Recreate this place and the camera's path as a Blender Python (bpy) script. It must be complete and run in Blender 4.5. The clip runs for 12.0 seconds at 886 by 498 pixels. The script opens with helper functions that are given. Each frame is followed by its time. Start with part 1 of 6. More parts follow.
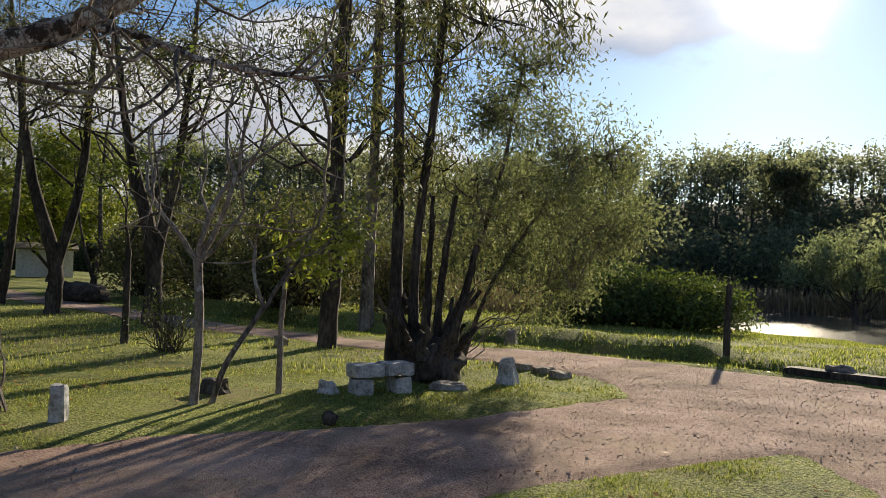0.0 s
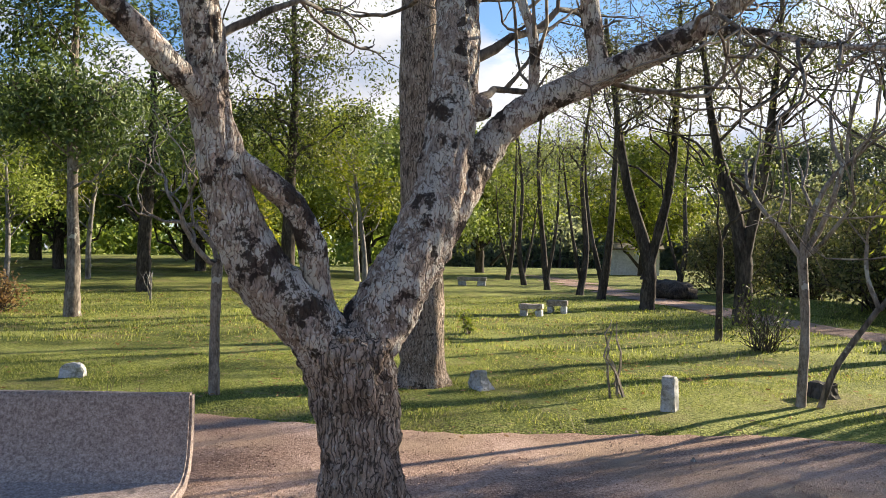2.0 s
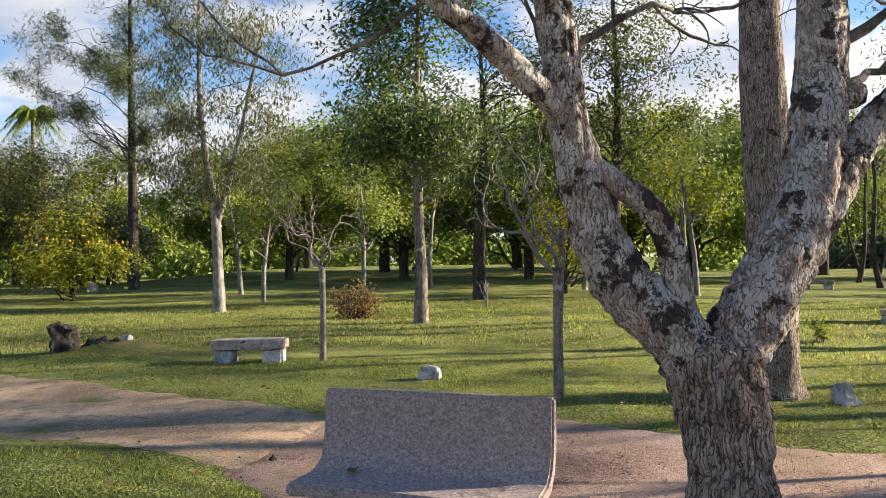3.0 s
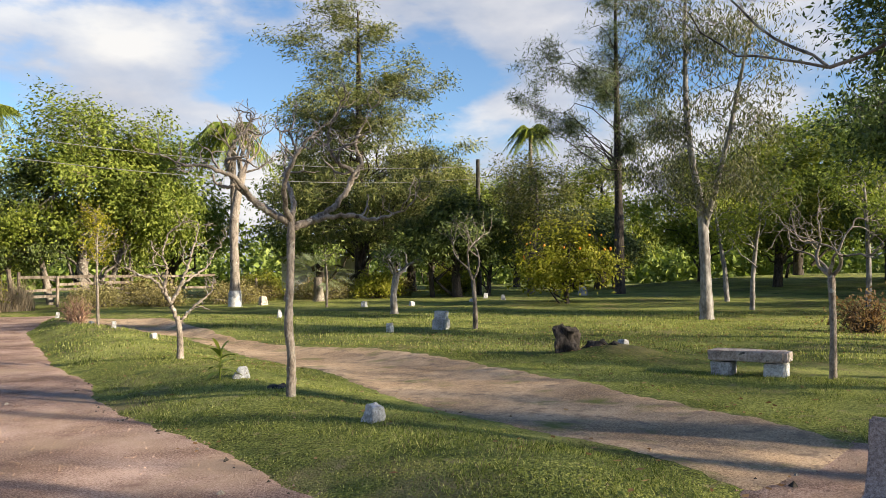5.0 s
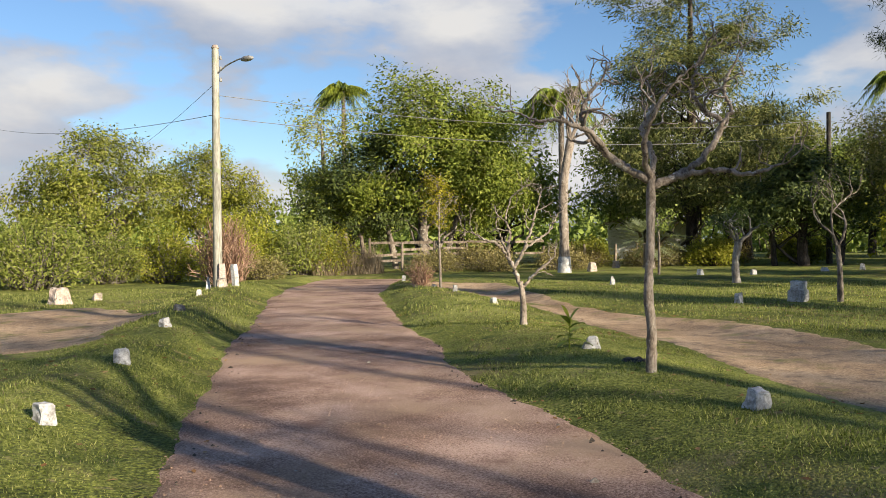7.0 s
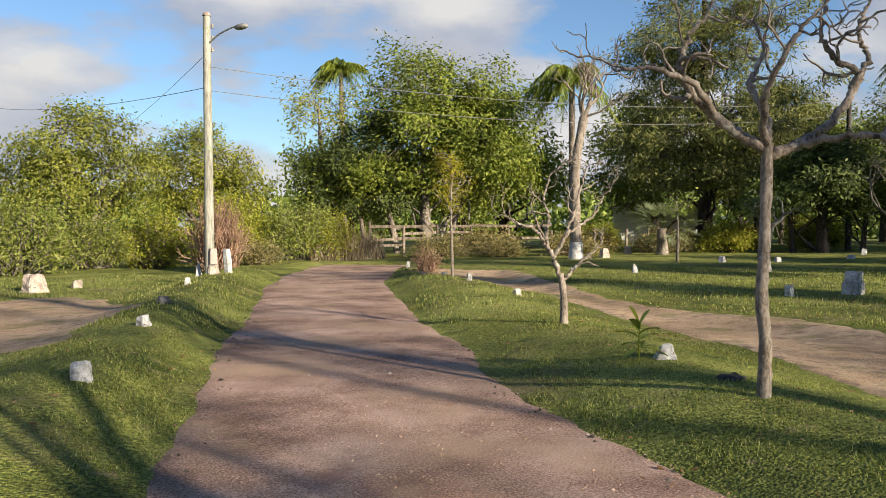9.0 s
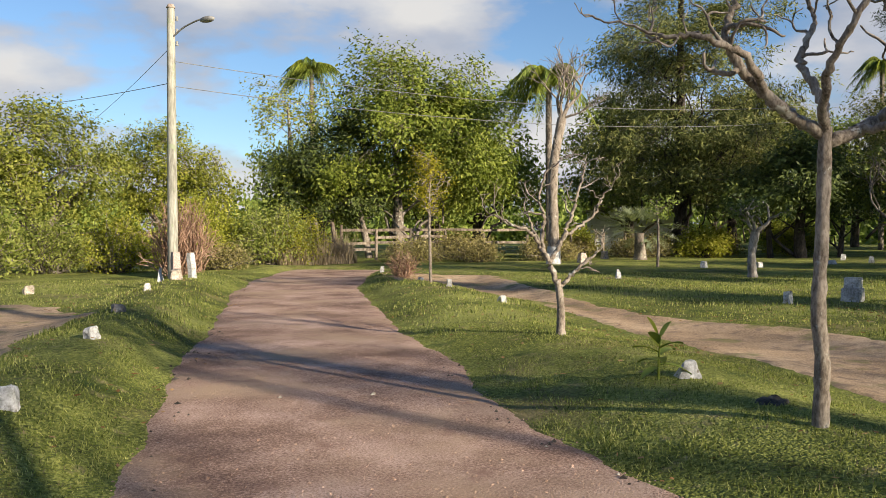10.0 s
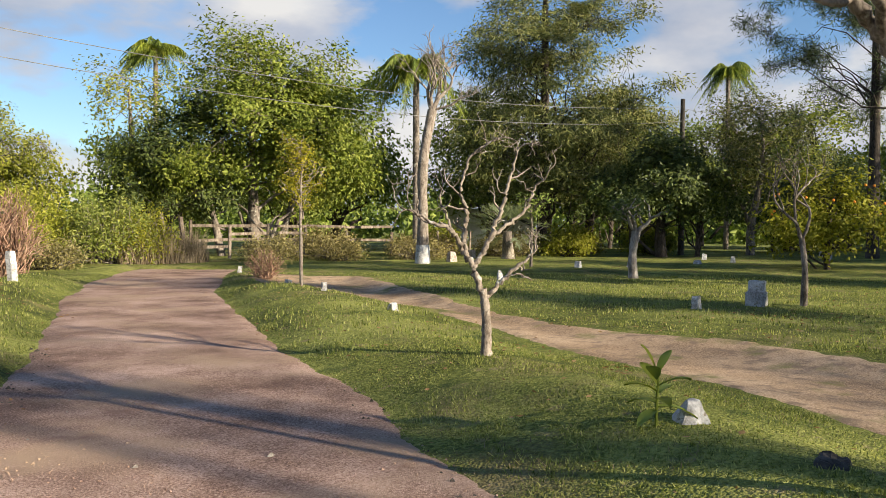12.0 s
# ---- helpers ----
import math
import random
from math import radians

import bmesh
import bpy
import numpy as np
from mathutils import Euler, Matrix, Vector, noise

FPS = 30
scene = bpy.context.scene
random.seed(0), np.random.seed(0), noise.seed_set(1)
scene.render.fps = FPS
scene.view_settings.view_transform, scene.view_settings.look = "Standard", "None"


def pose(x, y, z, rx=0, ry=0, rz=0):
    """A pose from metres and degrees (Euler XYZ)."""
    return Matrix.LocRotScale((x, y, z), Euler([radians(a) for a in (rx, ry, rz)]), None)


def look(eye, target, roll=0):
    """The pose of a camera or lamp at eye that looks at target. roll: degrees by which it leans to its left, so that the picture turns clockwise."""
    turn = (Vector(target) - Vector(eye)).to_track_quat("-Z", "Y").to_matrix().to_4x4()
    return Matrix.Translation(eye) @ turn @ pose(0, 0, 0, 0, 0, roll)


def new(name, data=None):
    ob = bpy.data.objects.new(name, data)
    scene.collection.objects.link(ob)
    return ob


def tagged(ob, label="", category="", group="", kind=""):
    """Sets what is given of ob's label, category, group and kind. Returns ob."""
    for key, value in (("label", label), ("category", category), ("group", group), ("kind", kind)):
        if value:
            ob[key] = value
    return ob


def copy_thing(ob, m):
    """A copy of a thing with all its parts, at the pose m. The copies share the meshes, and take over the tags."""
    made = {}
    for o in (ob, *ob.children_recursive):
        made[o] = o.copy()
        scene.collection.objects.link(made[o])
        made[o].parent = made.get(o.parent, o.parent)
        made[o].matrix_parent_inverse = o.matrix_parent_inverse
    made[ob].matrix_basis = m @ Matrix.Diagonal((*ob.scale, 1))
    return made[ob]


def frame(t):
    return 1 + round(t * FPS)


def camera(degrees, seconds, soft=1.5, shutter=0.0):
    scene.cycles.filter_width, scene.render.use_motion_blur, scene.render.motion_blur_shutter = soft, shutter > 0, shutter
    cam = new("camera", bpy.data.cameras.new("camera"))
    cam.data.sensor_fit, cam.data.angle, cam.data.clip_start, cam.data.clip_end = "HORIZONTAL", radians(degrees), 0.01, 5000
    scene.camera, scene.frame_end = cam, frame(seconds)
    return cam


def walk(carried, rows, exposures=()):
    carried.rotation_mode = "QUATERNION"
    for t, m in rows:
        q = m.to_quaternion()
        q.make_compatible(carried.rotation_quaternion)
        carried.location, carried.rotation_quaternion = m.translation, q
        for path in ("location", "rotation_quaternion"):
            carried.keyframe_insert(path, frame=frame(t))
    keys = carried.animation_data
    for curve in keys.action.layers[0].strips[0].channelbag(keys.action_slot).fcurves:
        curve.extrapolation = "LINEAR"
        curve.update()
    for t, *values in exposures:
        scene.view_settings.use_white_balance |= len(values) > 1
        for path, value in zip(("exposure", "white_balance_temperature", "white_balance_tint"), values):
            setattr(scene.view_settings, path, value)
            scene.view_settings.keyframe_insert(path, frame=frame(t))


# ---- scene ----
cam = camera(55.5, 12.0, soft=0.6)
PATH = [
    (0, (-0.000, 0.007, 1.604), (-3.013, 3.997, 1.695), 1.44),
    (0.5, (-0.040, -0.011, 1.600), (-3.658, 3.440, 1.660), 1.22),
    (1, (-0.079, -0.036, 1.592), (-4.172, 2.836, 1.637), 1.27),
    (1.5, (-0.118, -0.095, 1.589), (-4.618, 2.082, 1.622), 1.17),
    (2, (-0.139, -0.181, 1.592), (-4.967, 1.117, 1.611), 0.65),
    (2.5, (-0.146, -0.274, 1.593), (-5.135, 0.056, 1.616), -0.23),
    (3, (-0.150, -0.365, 1.596), (-5.116, -0.940, 1.659), -0.97),
    (3.5, (-0.180, -0.421, 1.596), (-4.984, -1.804, 1.703), -1.39),
    (3.7, (-0.202, -0.447, 1.589), (-4.909, -2.127, 1.725), -1.77),
    (5.3, (-0.193, -0.711, 1.638), (-3.930, -4.031, 1.742), -0.45),
    (5.5, (-0.179, -0.749, 1.636), (-3.794, -4.203, 1.723), -0.54),
    (6, (-0.163, -0.943, 1.626), (-3.392, -4.761, 1.647), -0.65),
    (6.5, (-0.275, -1.225, 1.593), (-3.043, -5.389, 1.581), -0.72),
    (7, (-0.462, -1.566, 1.599), (-2.968, -5.892, 1.553), -0.57),
    (7.2, (-0.525, -1.737, 1.576), (-3.036, -6.061, 1.550), -0.62),
    (8.8, (-0.997, -3.362, 1.614), (-3.471, -7.704, 1.469), -0.23),
    (9, (-1.066, -3.560, 1.616), (-3.601, -7.867, 1.472), -0.26),
    (9.5, (-1.275, -4.094, 1.609), (-3.804, -8.405, 1.475), 0.01),
    (10, (-1.450, -4.629, 1.569), (-4.141, -8.841, 1.453), -0.09),
    (10.5, (-1.644, -5.169, 1.554), (-4.569, -9.222, 1.428), -0.02),
    (11, (-1.803, -5.709, 1.583), (-4.825, -9.690, 1.445), 0.33),
    (11.5, (-1.954, -6.244, 1.597), (-5.220, -10.028, 1.458), 0.04),
    (12, (-2.156, -6.726, 1.576), (-5.552, -10.394, 1.444), 0.45),
]
EXPOSURES = [(0.0, 0.7), (1.0, 1.3), (1.5, 1.47), (2.5, 1.62), (3.5, 1.6), (5.5, 1.3), (6.5, 1.14), (10.0, 1.08), (12.0, 1.2)]
walk(cam, [(t, look(eye, target, roll)) for t, eye, target, roll in PATH], EXPOSURES)

# ---- sky and sun ----
SUN_TURN, SUN_HEIGHT = radians(15.5), radians(18.5)
TO_SUN = Vector((-math.sin(SUN_TURN) * math.cos(SUN_HEIGHT), math.cos(SUN_TURN) * math.cos(SUN_HEIGHT), math.sin(SUN_HEIGHT)))
sun = new("sun", bpy.data.lights.new("sun", "SUN"))
sun.data.energy, sun.data.angle, sun.data.color = 5.0, radians(0.9), (1.0, 0.86, 0.64)
sun.matrix_world = look((0, 0, 40), Vector((0, 0, 40)) - TO_SUN)


class Nodes:
    """A node tree with short calls for the nodes that the materials use."""

    def __init__(self, tree):
        self.tree = tree
        tree.nodes.clear()

    def add(self, kind, **inputs):
        node = self.tree.nodes.new(kind)
        for key, value in inputs.items():
            self.feed(node, key.replace("_", " "), value)
        return node

    def feed(self, node, key, value):
        socket = node.inputs[int(key)] if key.isdigit() else node.inputs[key]
        if isinstance(value, bpy.types.NodeSocket):
            self.tree.links.new(value, socket)
        else:
            socket.default_value = value

    def math(self, op, a, b=0.0, c=0.0):
        node = self.tree.nodes.new("ShaderNodeMath")
        node.operation = op
        for i, v in enumerate((a, b, c)):
            self.feed(node, str(i), v)
        return node.outputs[0]

    def noise(self, vector, scale, detail=4.0, rough=0.55, out="Fac"):
        node = self.add("ShaderNodeTexNoise", Vector=vector, Scale=scale, Detail=detail, Roughness=rough)
        return node.outputs[out]

    def ramp(self, fac, stops):
        node = self.add("ShaderNodeValToRGB", Fac=fac)
        el = node.color_ramp.elements
        while len(el) < len(stops):
            el.new(0.5)
        for e, (pos, col) in zip(el, stops):
            e.position = pos
            e.color = (*col, 1.0) if isinstance(col, tuple) else (col, col, col, 1.0)
        return node.outputs["Color"]

    def mix(self, fac, a, b, blend="MIX"):
        node = self.tree.nodes.new("ShaderNodeMix")
        node.data_type, node.blend_type = "RGBA", blend
        for i, v in ((0, fac), (6, a), (7, b)):
            if isinstance(v, bpy.types.NodeSocket):
                self.tree.links.new(v, node.inputs[i])
            else:
                node.inputs[i].default_value = v if i == 0 or len(v) == 4 else (*v, 1.0)
        return node.outputs[2]


world = bpy.data.worlds.new("sky")
scene.world = world
world.use_nodes = True
w = Nodes(world.node_tree)
sky = w.add("ShaderNodeTexSky")
sky.sky_type, sky.sun_disc = "NISHITA", False
sky.sun_elevation, sky.sun_rotation = SUN_HEIGHT, -SUN_TURN
sky.air_density, sky.dust_density, sky.ozone_density = 1.0, 0.2, 2.0
way = w.add("ShaderNodeTexCoord").outputs["Generated"]
axes = w.add("ShaderNodeSeparateXYZ", Vector=way)
# clouds: flattened noise on the dome, thick near the horizon, pale tops and grey undersides, brighter towards the sun
stretched = w.add("ShaderNodeMapping", Vector=way, Location=(0.35, 1.9, 0.0), Scale=(1.0, 1.0, 2.3)).outputs[0]
above = w.add("ShaderNodeMapping", Vector=way, Location=(0.35, 1.9, 0.13), Scale=(1.0, 1.0, 2.3)).outputs[0]
puffs = w.noise(stretched, 2.6, 8.0, 0.52)
lift = w.math("MULTIPLY", w.math("SUBTRACT", w.math("MAXIMUM", axes.outputs["Z"], 0.0), 0.13), 0.42)
cover = w.ramp(w.math("SUBTRACT", puffs, lift), [(0.0, 0.0), (0.425, 0.0), (0.485, 0.85), (0.56, 1.0)])
relief = w.math("ADD", w.math("MULTIPLY", w.math("SUBTRACT", puffs, w.noise(above, 2.6, 8.0, 0.52)), 2.4), 0.52)
body = w.ramp(relief, [(0.2, (2.9, 3.2, 3.9)), (0.5, (4.2, 4.3, 4.7)), (0.8, (5.9, 5.8, 5.7))])
facing = w.add("ShaderNodeVectorMath", **{"0": way, "1": tuple(TO_SUN)})
facing.operation = "DOT_PRODUCT"
near_sun = w.math("MAXIMUM", facing.outputs["Value"], 0.0)
aureole = w.math("ADD", w.math("MULTIPLY", w.math("POWER", near_sun, 90.0), 0.8), w.math("MULTIPLY", w.math("POWER", near_sun, 900.0), 18.0))
bright = w.math("ADD", w.math("MULTIPLY", w.math("POWER", near_sun, 4.0), 0.7), 1.0)
shone = w.add("ShaderNodeVectorMath", **{"0": body, "1": w.add("ShaderNodeCombineXYZ", X=bright, Y=bright, Z=bright).outputs[0]})
shone.operation = "MULTIPLY"
clear = w.mix(1.0, sky.outputs["Color"], (0.84, 0.97, 1.14), "MULTIPLY")
cloudy = w.mix(cover, clear, shone.outputs[0])
sky_colour = w.mix(1.0, cloudy, w.add("ShaderNodeCombineXYZ", X=aureole, Y=aureole, Z=aureole).outputs[0], "ADD")
ground_bg = w.add("ShaderNodeBackground", Color=sky_colour, Strength=0.062)
w.tree.links.new(ground_bg.outputs[0], w.add("ShaderNodeOutputWorld").inputs["Surface"])

# ---- materials ----
def material(name):
    mat = bpy.data.materials.new(name)
    mat.use_nodes = True
    return mat, Nodes(mat.node_tree)


def finish(n, shader):
    n.tree.links.new(shader, n.add("ShaderNodeOutputMaterial").inputs["Surface"])


def rough_material(name, dark, mid, light, scale, rough=0.9, bump=0.3, fine=6.0, spots=None, vary=0.0, stretch=(1, 1, 1), depth=0.02):
    """Mottled matt surface: colour at two scales, bump, and spots (colour, scale, threshold) of lichen or dirt."""
    mat, n = material(name)
    raw = place = n.add("ShaderNodeTexCoord").outputs["Object"]
    if stretch != (1, 1, 1):
        place = n.add("ShaderNodeMapping", Vector=place, Scale=stretch).outputs[0]
    big = n.noise(place, scale, 5.0, 0.6)
    small = n.noise(place, scale * fine, 5.0, 0.65)
    tone = n.math("ADD", n.math("MULTIPLY", big, 0.5), n.math("MULTIPLY", small, 0.5))
    colour = n.ramp(tone, [(0.40, dark), (0.5, mid), (0.60, light)])
    for col, sc, edge in spots or ():
        mask = n.ramp(n.noise(raw, sc, 6.0, 0.62), [(edge, 0.0), (edge + 0.045, 1.0)])
        colour = n.mix(mask, colour, col)
    if vary:
        rnd = n.add("ShaderNodeObjectInfo").outputs["Random"]
        hsv = n.add("ShaderNodeHueSaturation", Color=colour, Value=n.math("ADD", n.math("MULTIPLY", rnd, 2 * vary), 1 - vary))
        colour = hsv.outputs[0]
    bsdf = n.add("ShaderNodeBsdfPrincipled", Base_Color=colour, Roughness=rough)
    bsdf.inputs["Specular IOR Level"].default_value = 0.25
    b = n.add("ShaderNodeBump", Height=tone, Strength=bump, Distance=depth)
    n.tree.links.new(b.outputs[0], bsdf.inputs["Normal"])
    finish(n, bsdf.outputs[0])
    return mat


def leaf_material(name, dark, mid, light, clear=0.45, gloss=0.25, clump=0.9, hue=0.477):
    """Leaves: each one its own tone, light shining through."""
    mat, n = material(name)
    rnd = n.add("ShaderNodeNewGeometry").outputs["Random Per Island"]
    place = n.add("ShaderNodeTexCoord").outputs["Object"]
    tone = n.math("ADD", n.math("MULTIPLY", rnd, 0.6), n.math("MULTIPLY", n.noise(place, clump, 3.0), 0.4))
    colour = n.ramp(tone, [(0.2, dark), (0.5, mid), (0.82, light)])
    plant = n.add("ShaderNodeObjectInfo").outputs["Random"]
    swing = n.math("FRACT", n.math("MULTIPLY", plant, 7.31))
    colour = n.add("ShaderNodeHueSaturation", Color=colour, Hue=n.math("ADD", n.math("MULTIPLY", swing, 0.03), hue), Saturation=n.math("ADD", n.math("MULTIPLY", swing, -0.2), 1.18), Value=n.math("ADD", n.math("MULTIPLY", plant, 0.5), 0.85)).outputs[0]
    bsdf = n.add("ShaderNodeBsdfPrincipled", Base_Color=colour, Roughness=0.55)
    bsdf.inputs["Specular IOR Level"].default_value = gloss * 0.6
    lit = n.mix(1.0, colour, (1.25, 1.25, 0.75), "MULTIPLY")
    thru = n.add("ShaderNodeBsdfTranslucent", Color=lit)
    both = n.add("ShaderNodeMixShader", Fac=clear)
    n.tree.links.new(bsdf.outputs[0], both.inputs[1])
    n.tree.links.new(thru.outputs[0], both.inputs[2])
    finish(n, both.outputs[0])
    return mat


BARK_GREY = rough_material("bark_grey", (0.05, 0.042, 0.036), (0.16, 0.135, 0.115), (0.30, 0.26, 0.22), 3.0, 0.95, 0.8, 7.0, [((0.36, 0.35, 0.30), 5.0, 0.6)], stretch=(1, 1, 0.35))
BARK_DARK = rough_material("bark_dark", (0.02, 0.017, 0.014), (0.055, 0.045, 0.038), (0.12, 0.10, 0.085), 3.0, 0.95, 0.8, 7.0, stretch=(1, 1, 0.3))
BARK_PALE = rough_material("bark_pale", (0.10, 0.09, 0.085), (0.22, 0.205, 0.195), (0.36, 0.34, 0.33), 2.2, 0.85, 0.3, 6.0, [((0.16, 0.12, 0.09), 1.6, 0.6)], stretch=(1, 1, 0.4))


def plated_bark(name, base, plate, lichen, lichen_edge, soot_edge, crack, scale, tall, deep):
    """Old bark: upright plates between dark cracks, pale lichen crusts and sooty patches with ragged edges."""
    mat, n = material(name)
    raw = n.add("ShaderNodeTexCoord").outputs["Object"]
    wob = n.add("ShaderNodeVectorMath", **{"0": raw, "1": n.mix(0.10, (0.0, 0.0, 0.0), n.noise(raw, 7.0, 3.0, 0.6, "Color"))})
    place = n.add("ShaderNodeMapping", Vector=wob.outputs[0], Scale=(1.0, 1.0, tall)).outputs[0]
    cells = n.add("ShaderNodeTexVoronoi", Vector=place, Scale=scale)
    cells.feature = "DISTANCE_TO_EDGE"
    grain = n.noise(place, 75.0, 5.0, 0.7)
    edge = n.math("ADD", cells.outputs["Distance"], n.math("MULTIPLY", n.math("SUBTRACT", grain, 0.5), 0.45))
    raised = n.ramp(edge, [(0.0, 0.0), (crack, 0.55), (0.42, 1.0)])
    tone = n.ramp(n.math("ADD", n.math("MULTIPLY", n.noise(raw, 5.0, 5.0, 0.6), 0.5), n.math("MULTIPLY", grain, 0.5)), [(0.40, base), (0.60, plate)])
    crust = n.ramp(n.math("ADD", n.math("MULTIPLY", n.noise(raw, 8.0, 8.0, 0.7), 0.75), n.math("MULTIPLY", raised, 0.10)), [(lichen_edge, 0.0), (lichen_edge + 0.03, 1.0)])
    speck = n.ramp(n.noise(raw, 34.0, 4.0, 0.6), [(0.60, 0.0), (0.63, 1.0)])
    colour = n.mix(n.math("MULTIPLY", n.math("MAXIMUM", crust, speck), 0.85), tone, lichen)
    colour = n.mix(n.ramp(n.noise(raw, 4.2, 9.0, 0.72), [(soot_edge, 0.0), (soot_edge + 0.03, 0.92)]), colour, (0.035, 0.024, 0.02))
    colour = n.mix(n.math("MULTIPLY", n.ramp(raised, [(0.0, 1.0), (0.5, 0.0)]), deep), colour, (0.04, 0.03, 0.025))
    bsdf = n.add("ShaderNodeBsdfPrincipled", Base_Color=colour, Roughness=0.95)
    bsdf.inputs["Specular IOR Level"].default_value = 0.2
    relief = n.add("ShaderNodeBump", Height=n.math("ADD", raised, n.math("MULTIPLY", grain, 0.5)), Strength=1.0, Distance=0.014)
    n.tree.links.new(relief.outputs[0], bsdf.inputs["Normal"])
    finish(n, bsdf.outputs[0])
    return mat


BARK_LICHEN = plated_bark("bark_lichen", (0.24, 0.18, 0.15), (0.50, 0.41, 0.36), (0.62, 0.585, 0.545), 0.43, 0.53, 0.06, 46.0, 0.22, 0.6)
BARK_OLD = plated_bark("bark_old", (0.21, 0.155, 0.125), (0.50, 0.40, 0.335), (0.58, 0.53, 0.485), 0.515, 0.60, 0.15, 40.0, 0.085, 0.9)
BARK_TAN = rough_material("bark_tan", (0.10, 0.08, 0.065), (0.22, 0.185, 0.155), (0.33, 0.285, 0.245), 9.0, 0.9, 0.5, 6.0, [((0.38, 0.37, 0.34), 7.0, 0.6), ((0.06, 0.048, 0.04), 6.0, 0.63)], stretch=(1, 1, 0.4))
TWIG_RED = rough_material("twig_red", (0.16, 0.09, 0.06), (0.28, 0.17, 0.12), (0.42, 0.30, 0.22), 3.0, 0.9, 0.1)
LEAF_DARK = leaf_material("leaf_dark", (0.028, 0.045, 0.016), (0.068, 0.10, 0.03), (0.15, 0.19, 0.062), 0.28, 0.6)
LEAF_MID = leaf_material("leaf_mid", (0.07, 0.10, 0.02), (0.16, 0.21, 0.045), (0.28, 0.32, 0.09), 0.34, 0.4)
LEAF_LIGHT = leaf_material("leaf_light", (0.11, 0.13, 0.028), (0.22, 0.24, 0.052), (0.37, 0.37, 0.11), 0.45, 0.25, 0.9, 0.484)
LEAF_GUM = leaf_material("leaf_gum", (0.04, 0.05, 0.02), (0.10, 0.115, 0.05), (0.21, 0.20, 0.10), 0.32, 0.6)
LEAF_WILLOW = leaf_material("leaf_willow", (0.11, 0.125, 0.075), (0.195, 0.225, 0.14), (0.33, 0.36, 0.24), 0.5, 0.8, 0.9, 0.49)
LEAF_CEDAR = leaf_material("leaf_cedar", (0.055, 0.068, 0.022), (0.145, 0.16, 0.05), (0.28, 0.27, 0.10), 0.30)
LEAF_PINE = leaf_material("leaf_pine", (0.04, 0.06, 0.028), (0.09, 0.125, 0.06), (0.19, 0.22, 0.115), 0.36, 0.4)
LEAF_YELLOW = leaf_material("leaf_yellow", (0.18, 0.17, 0.035), (0.34, 0.30, 0.06), (0.48, 0.42, 0.12), 0.5, 0.2, 0.9, 0.5)
LEAF_SCRUB = leaf_material("leaf_scrub", (0.10, 0.085, 0.035), (0.20, 0.175, 0.075), (0.33, 0.29, 0.14), 0.4)
LEAF_DRY = leaf_material("leaf_dry", (0.12, 0.08, 0.04), (0.25, 0.18, 0.10), (0.38, 0.30, 0.18), 0.4)
# grey-green far leaves, paled further: distance haze is put into their colour
LEAF_FAR_HAZE = leaf_material("leaf_far_haze", (0.07, 0.08, 0.065), (0.125, 0.14, 0.115), (0.19, 0.21, 0.17), 0.78, 0.6)
GRASS_BLADE = leaf_material("grass_blade", (0.05, 0.065, 0.016), (0.18, 0.205, 0.05), (0.44, 0.42, 0.18), 0.5, 0.35, 4.0, 0.486)
STRAW = leaf_material("straw", (0.12, 0.10, 0.07), (0.21, 0.175, 0.12), (0.32, 0.27, 0.19), 0.2)
WHITEWASH = rough_material("whitewash", (0.22, 0.21, 0.20), (0.42, 0.42, 0.425), (0.60, 0.60, 0.61), 6.0, 0.85, 0.5, 5.0, [((0.30, 0.27, 0.22), 7.0, 0.62), ((0.16, 0.13, 0.10), 13.0, 0.66)], vary=0.12)
STONE = rough_material("stone", (0.14, 0.12, 0.10), (0.27, 0.235, 0.20), (0.42, 0.38, 0.33), 5.0, 0.9, 0.7, 5.0, [((0.5, 0.49, 0.45), 8.0, 0.62)], vary=0.2)
PINK_STONE = rough_material("pink_stone", (0.22, 0.17, 0.15), (0.40, 0.33, 0.29), (0.55, 0.48, 0.43), 6.0, 0.9, 0.5, 5.0, [((0.10, 0.09, 0.08), 6.0, 0.61)])
CONCRETE = rough_material("concrete", (0.22, 0.17, 0.155), (0.38, 0.30, 0.275), (0.55, 0.46, 0.425), 48.0, 0.9, 1.0, 2.2,
                          [((0.17, 0.145, 0.14), 1.8, 0.60), ((0.62, 0.60, 0.57), 55.0, 0.665), ((0.05, 0.045, 0.045), 85.0, 0.655)], depth=0.012)
WOOD_GREY = rough_material("wood_grey", (0.07, 0.052, 0.04), (0.15, 0.12, 0.095), (0.26, 0.22, 0.18), 5.0, 0.9, 0.5, 5.0, stretch=(1, 1, 0.3), vary=0.25)
POLE_WOOD = rough_material("pole_wood", (0.17, 0.165, 0.14), (0.29, 0.285, 0.25), (0.41, 0.405, 0.36), 3.0, 0.85, 0.4, 6.0, [((0.24, 0.27, 0.19), 2.0, 0.58)], stretch=(1, 1, 0.15))
POST_DARK = rough_material("post_dark", (0.02, 0.018, 0.016), (0.05, 0.045, 0.04), (0.10, 0.09, 0.08), 5.0, 0.85, 0.4, stretch=(1, 1, 0.3))
METAL_GREY = rough_material("metal_grey", (0.12, 0.12, 0.12), (0.22, 0.22, 0.22), (0.32, 0.32, 0.32), 9.0, 0.5, 0.1)
WIRE = rough_material("wire", (0.10, 0.10, 0.10), (0.18, 0.18, 0.18), (0.28, 0.28, 0.28), 9.0, 0.45, 0.0)
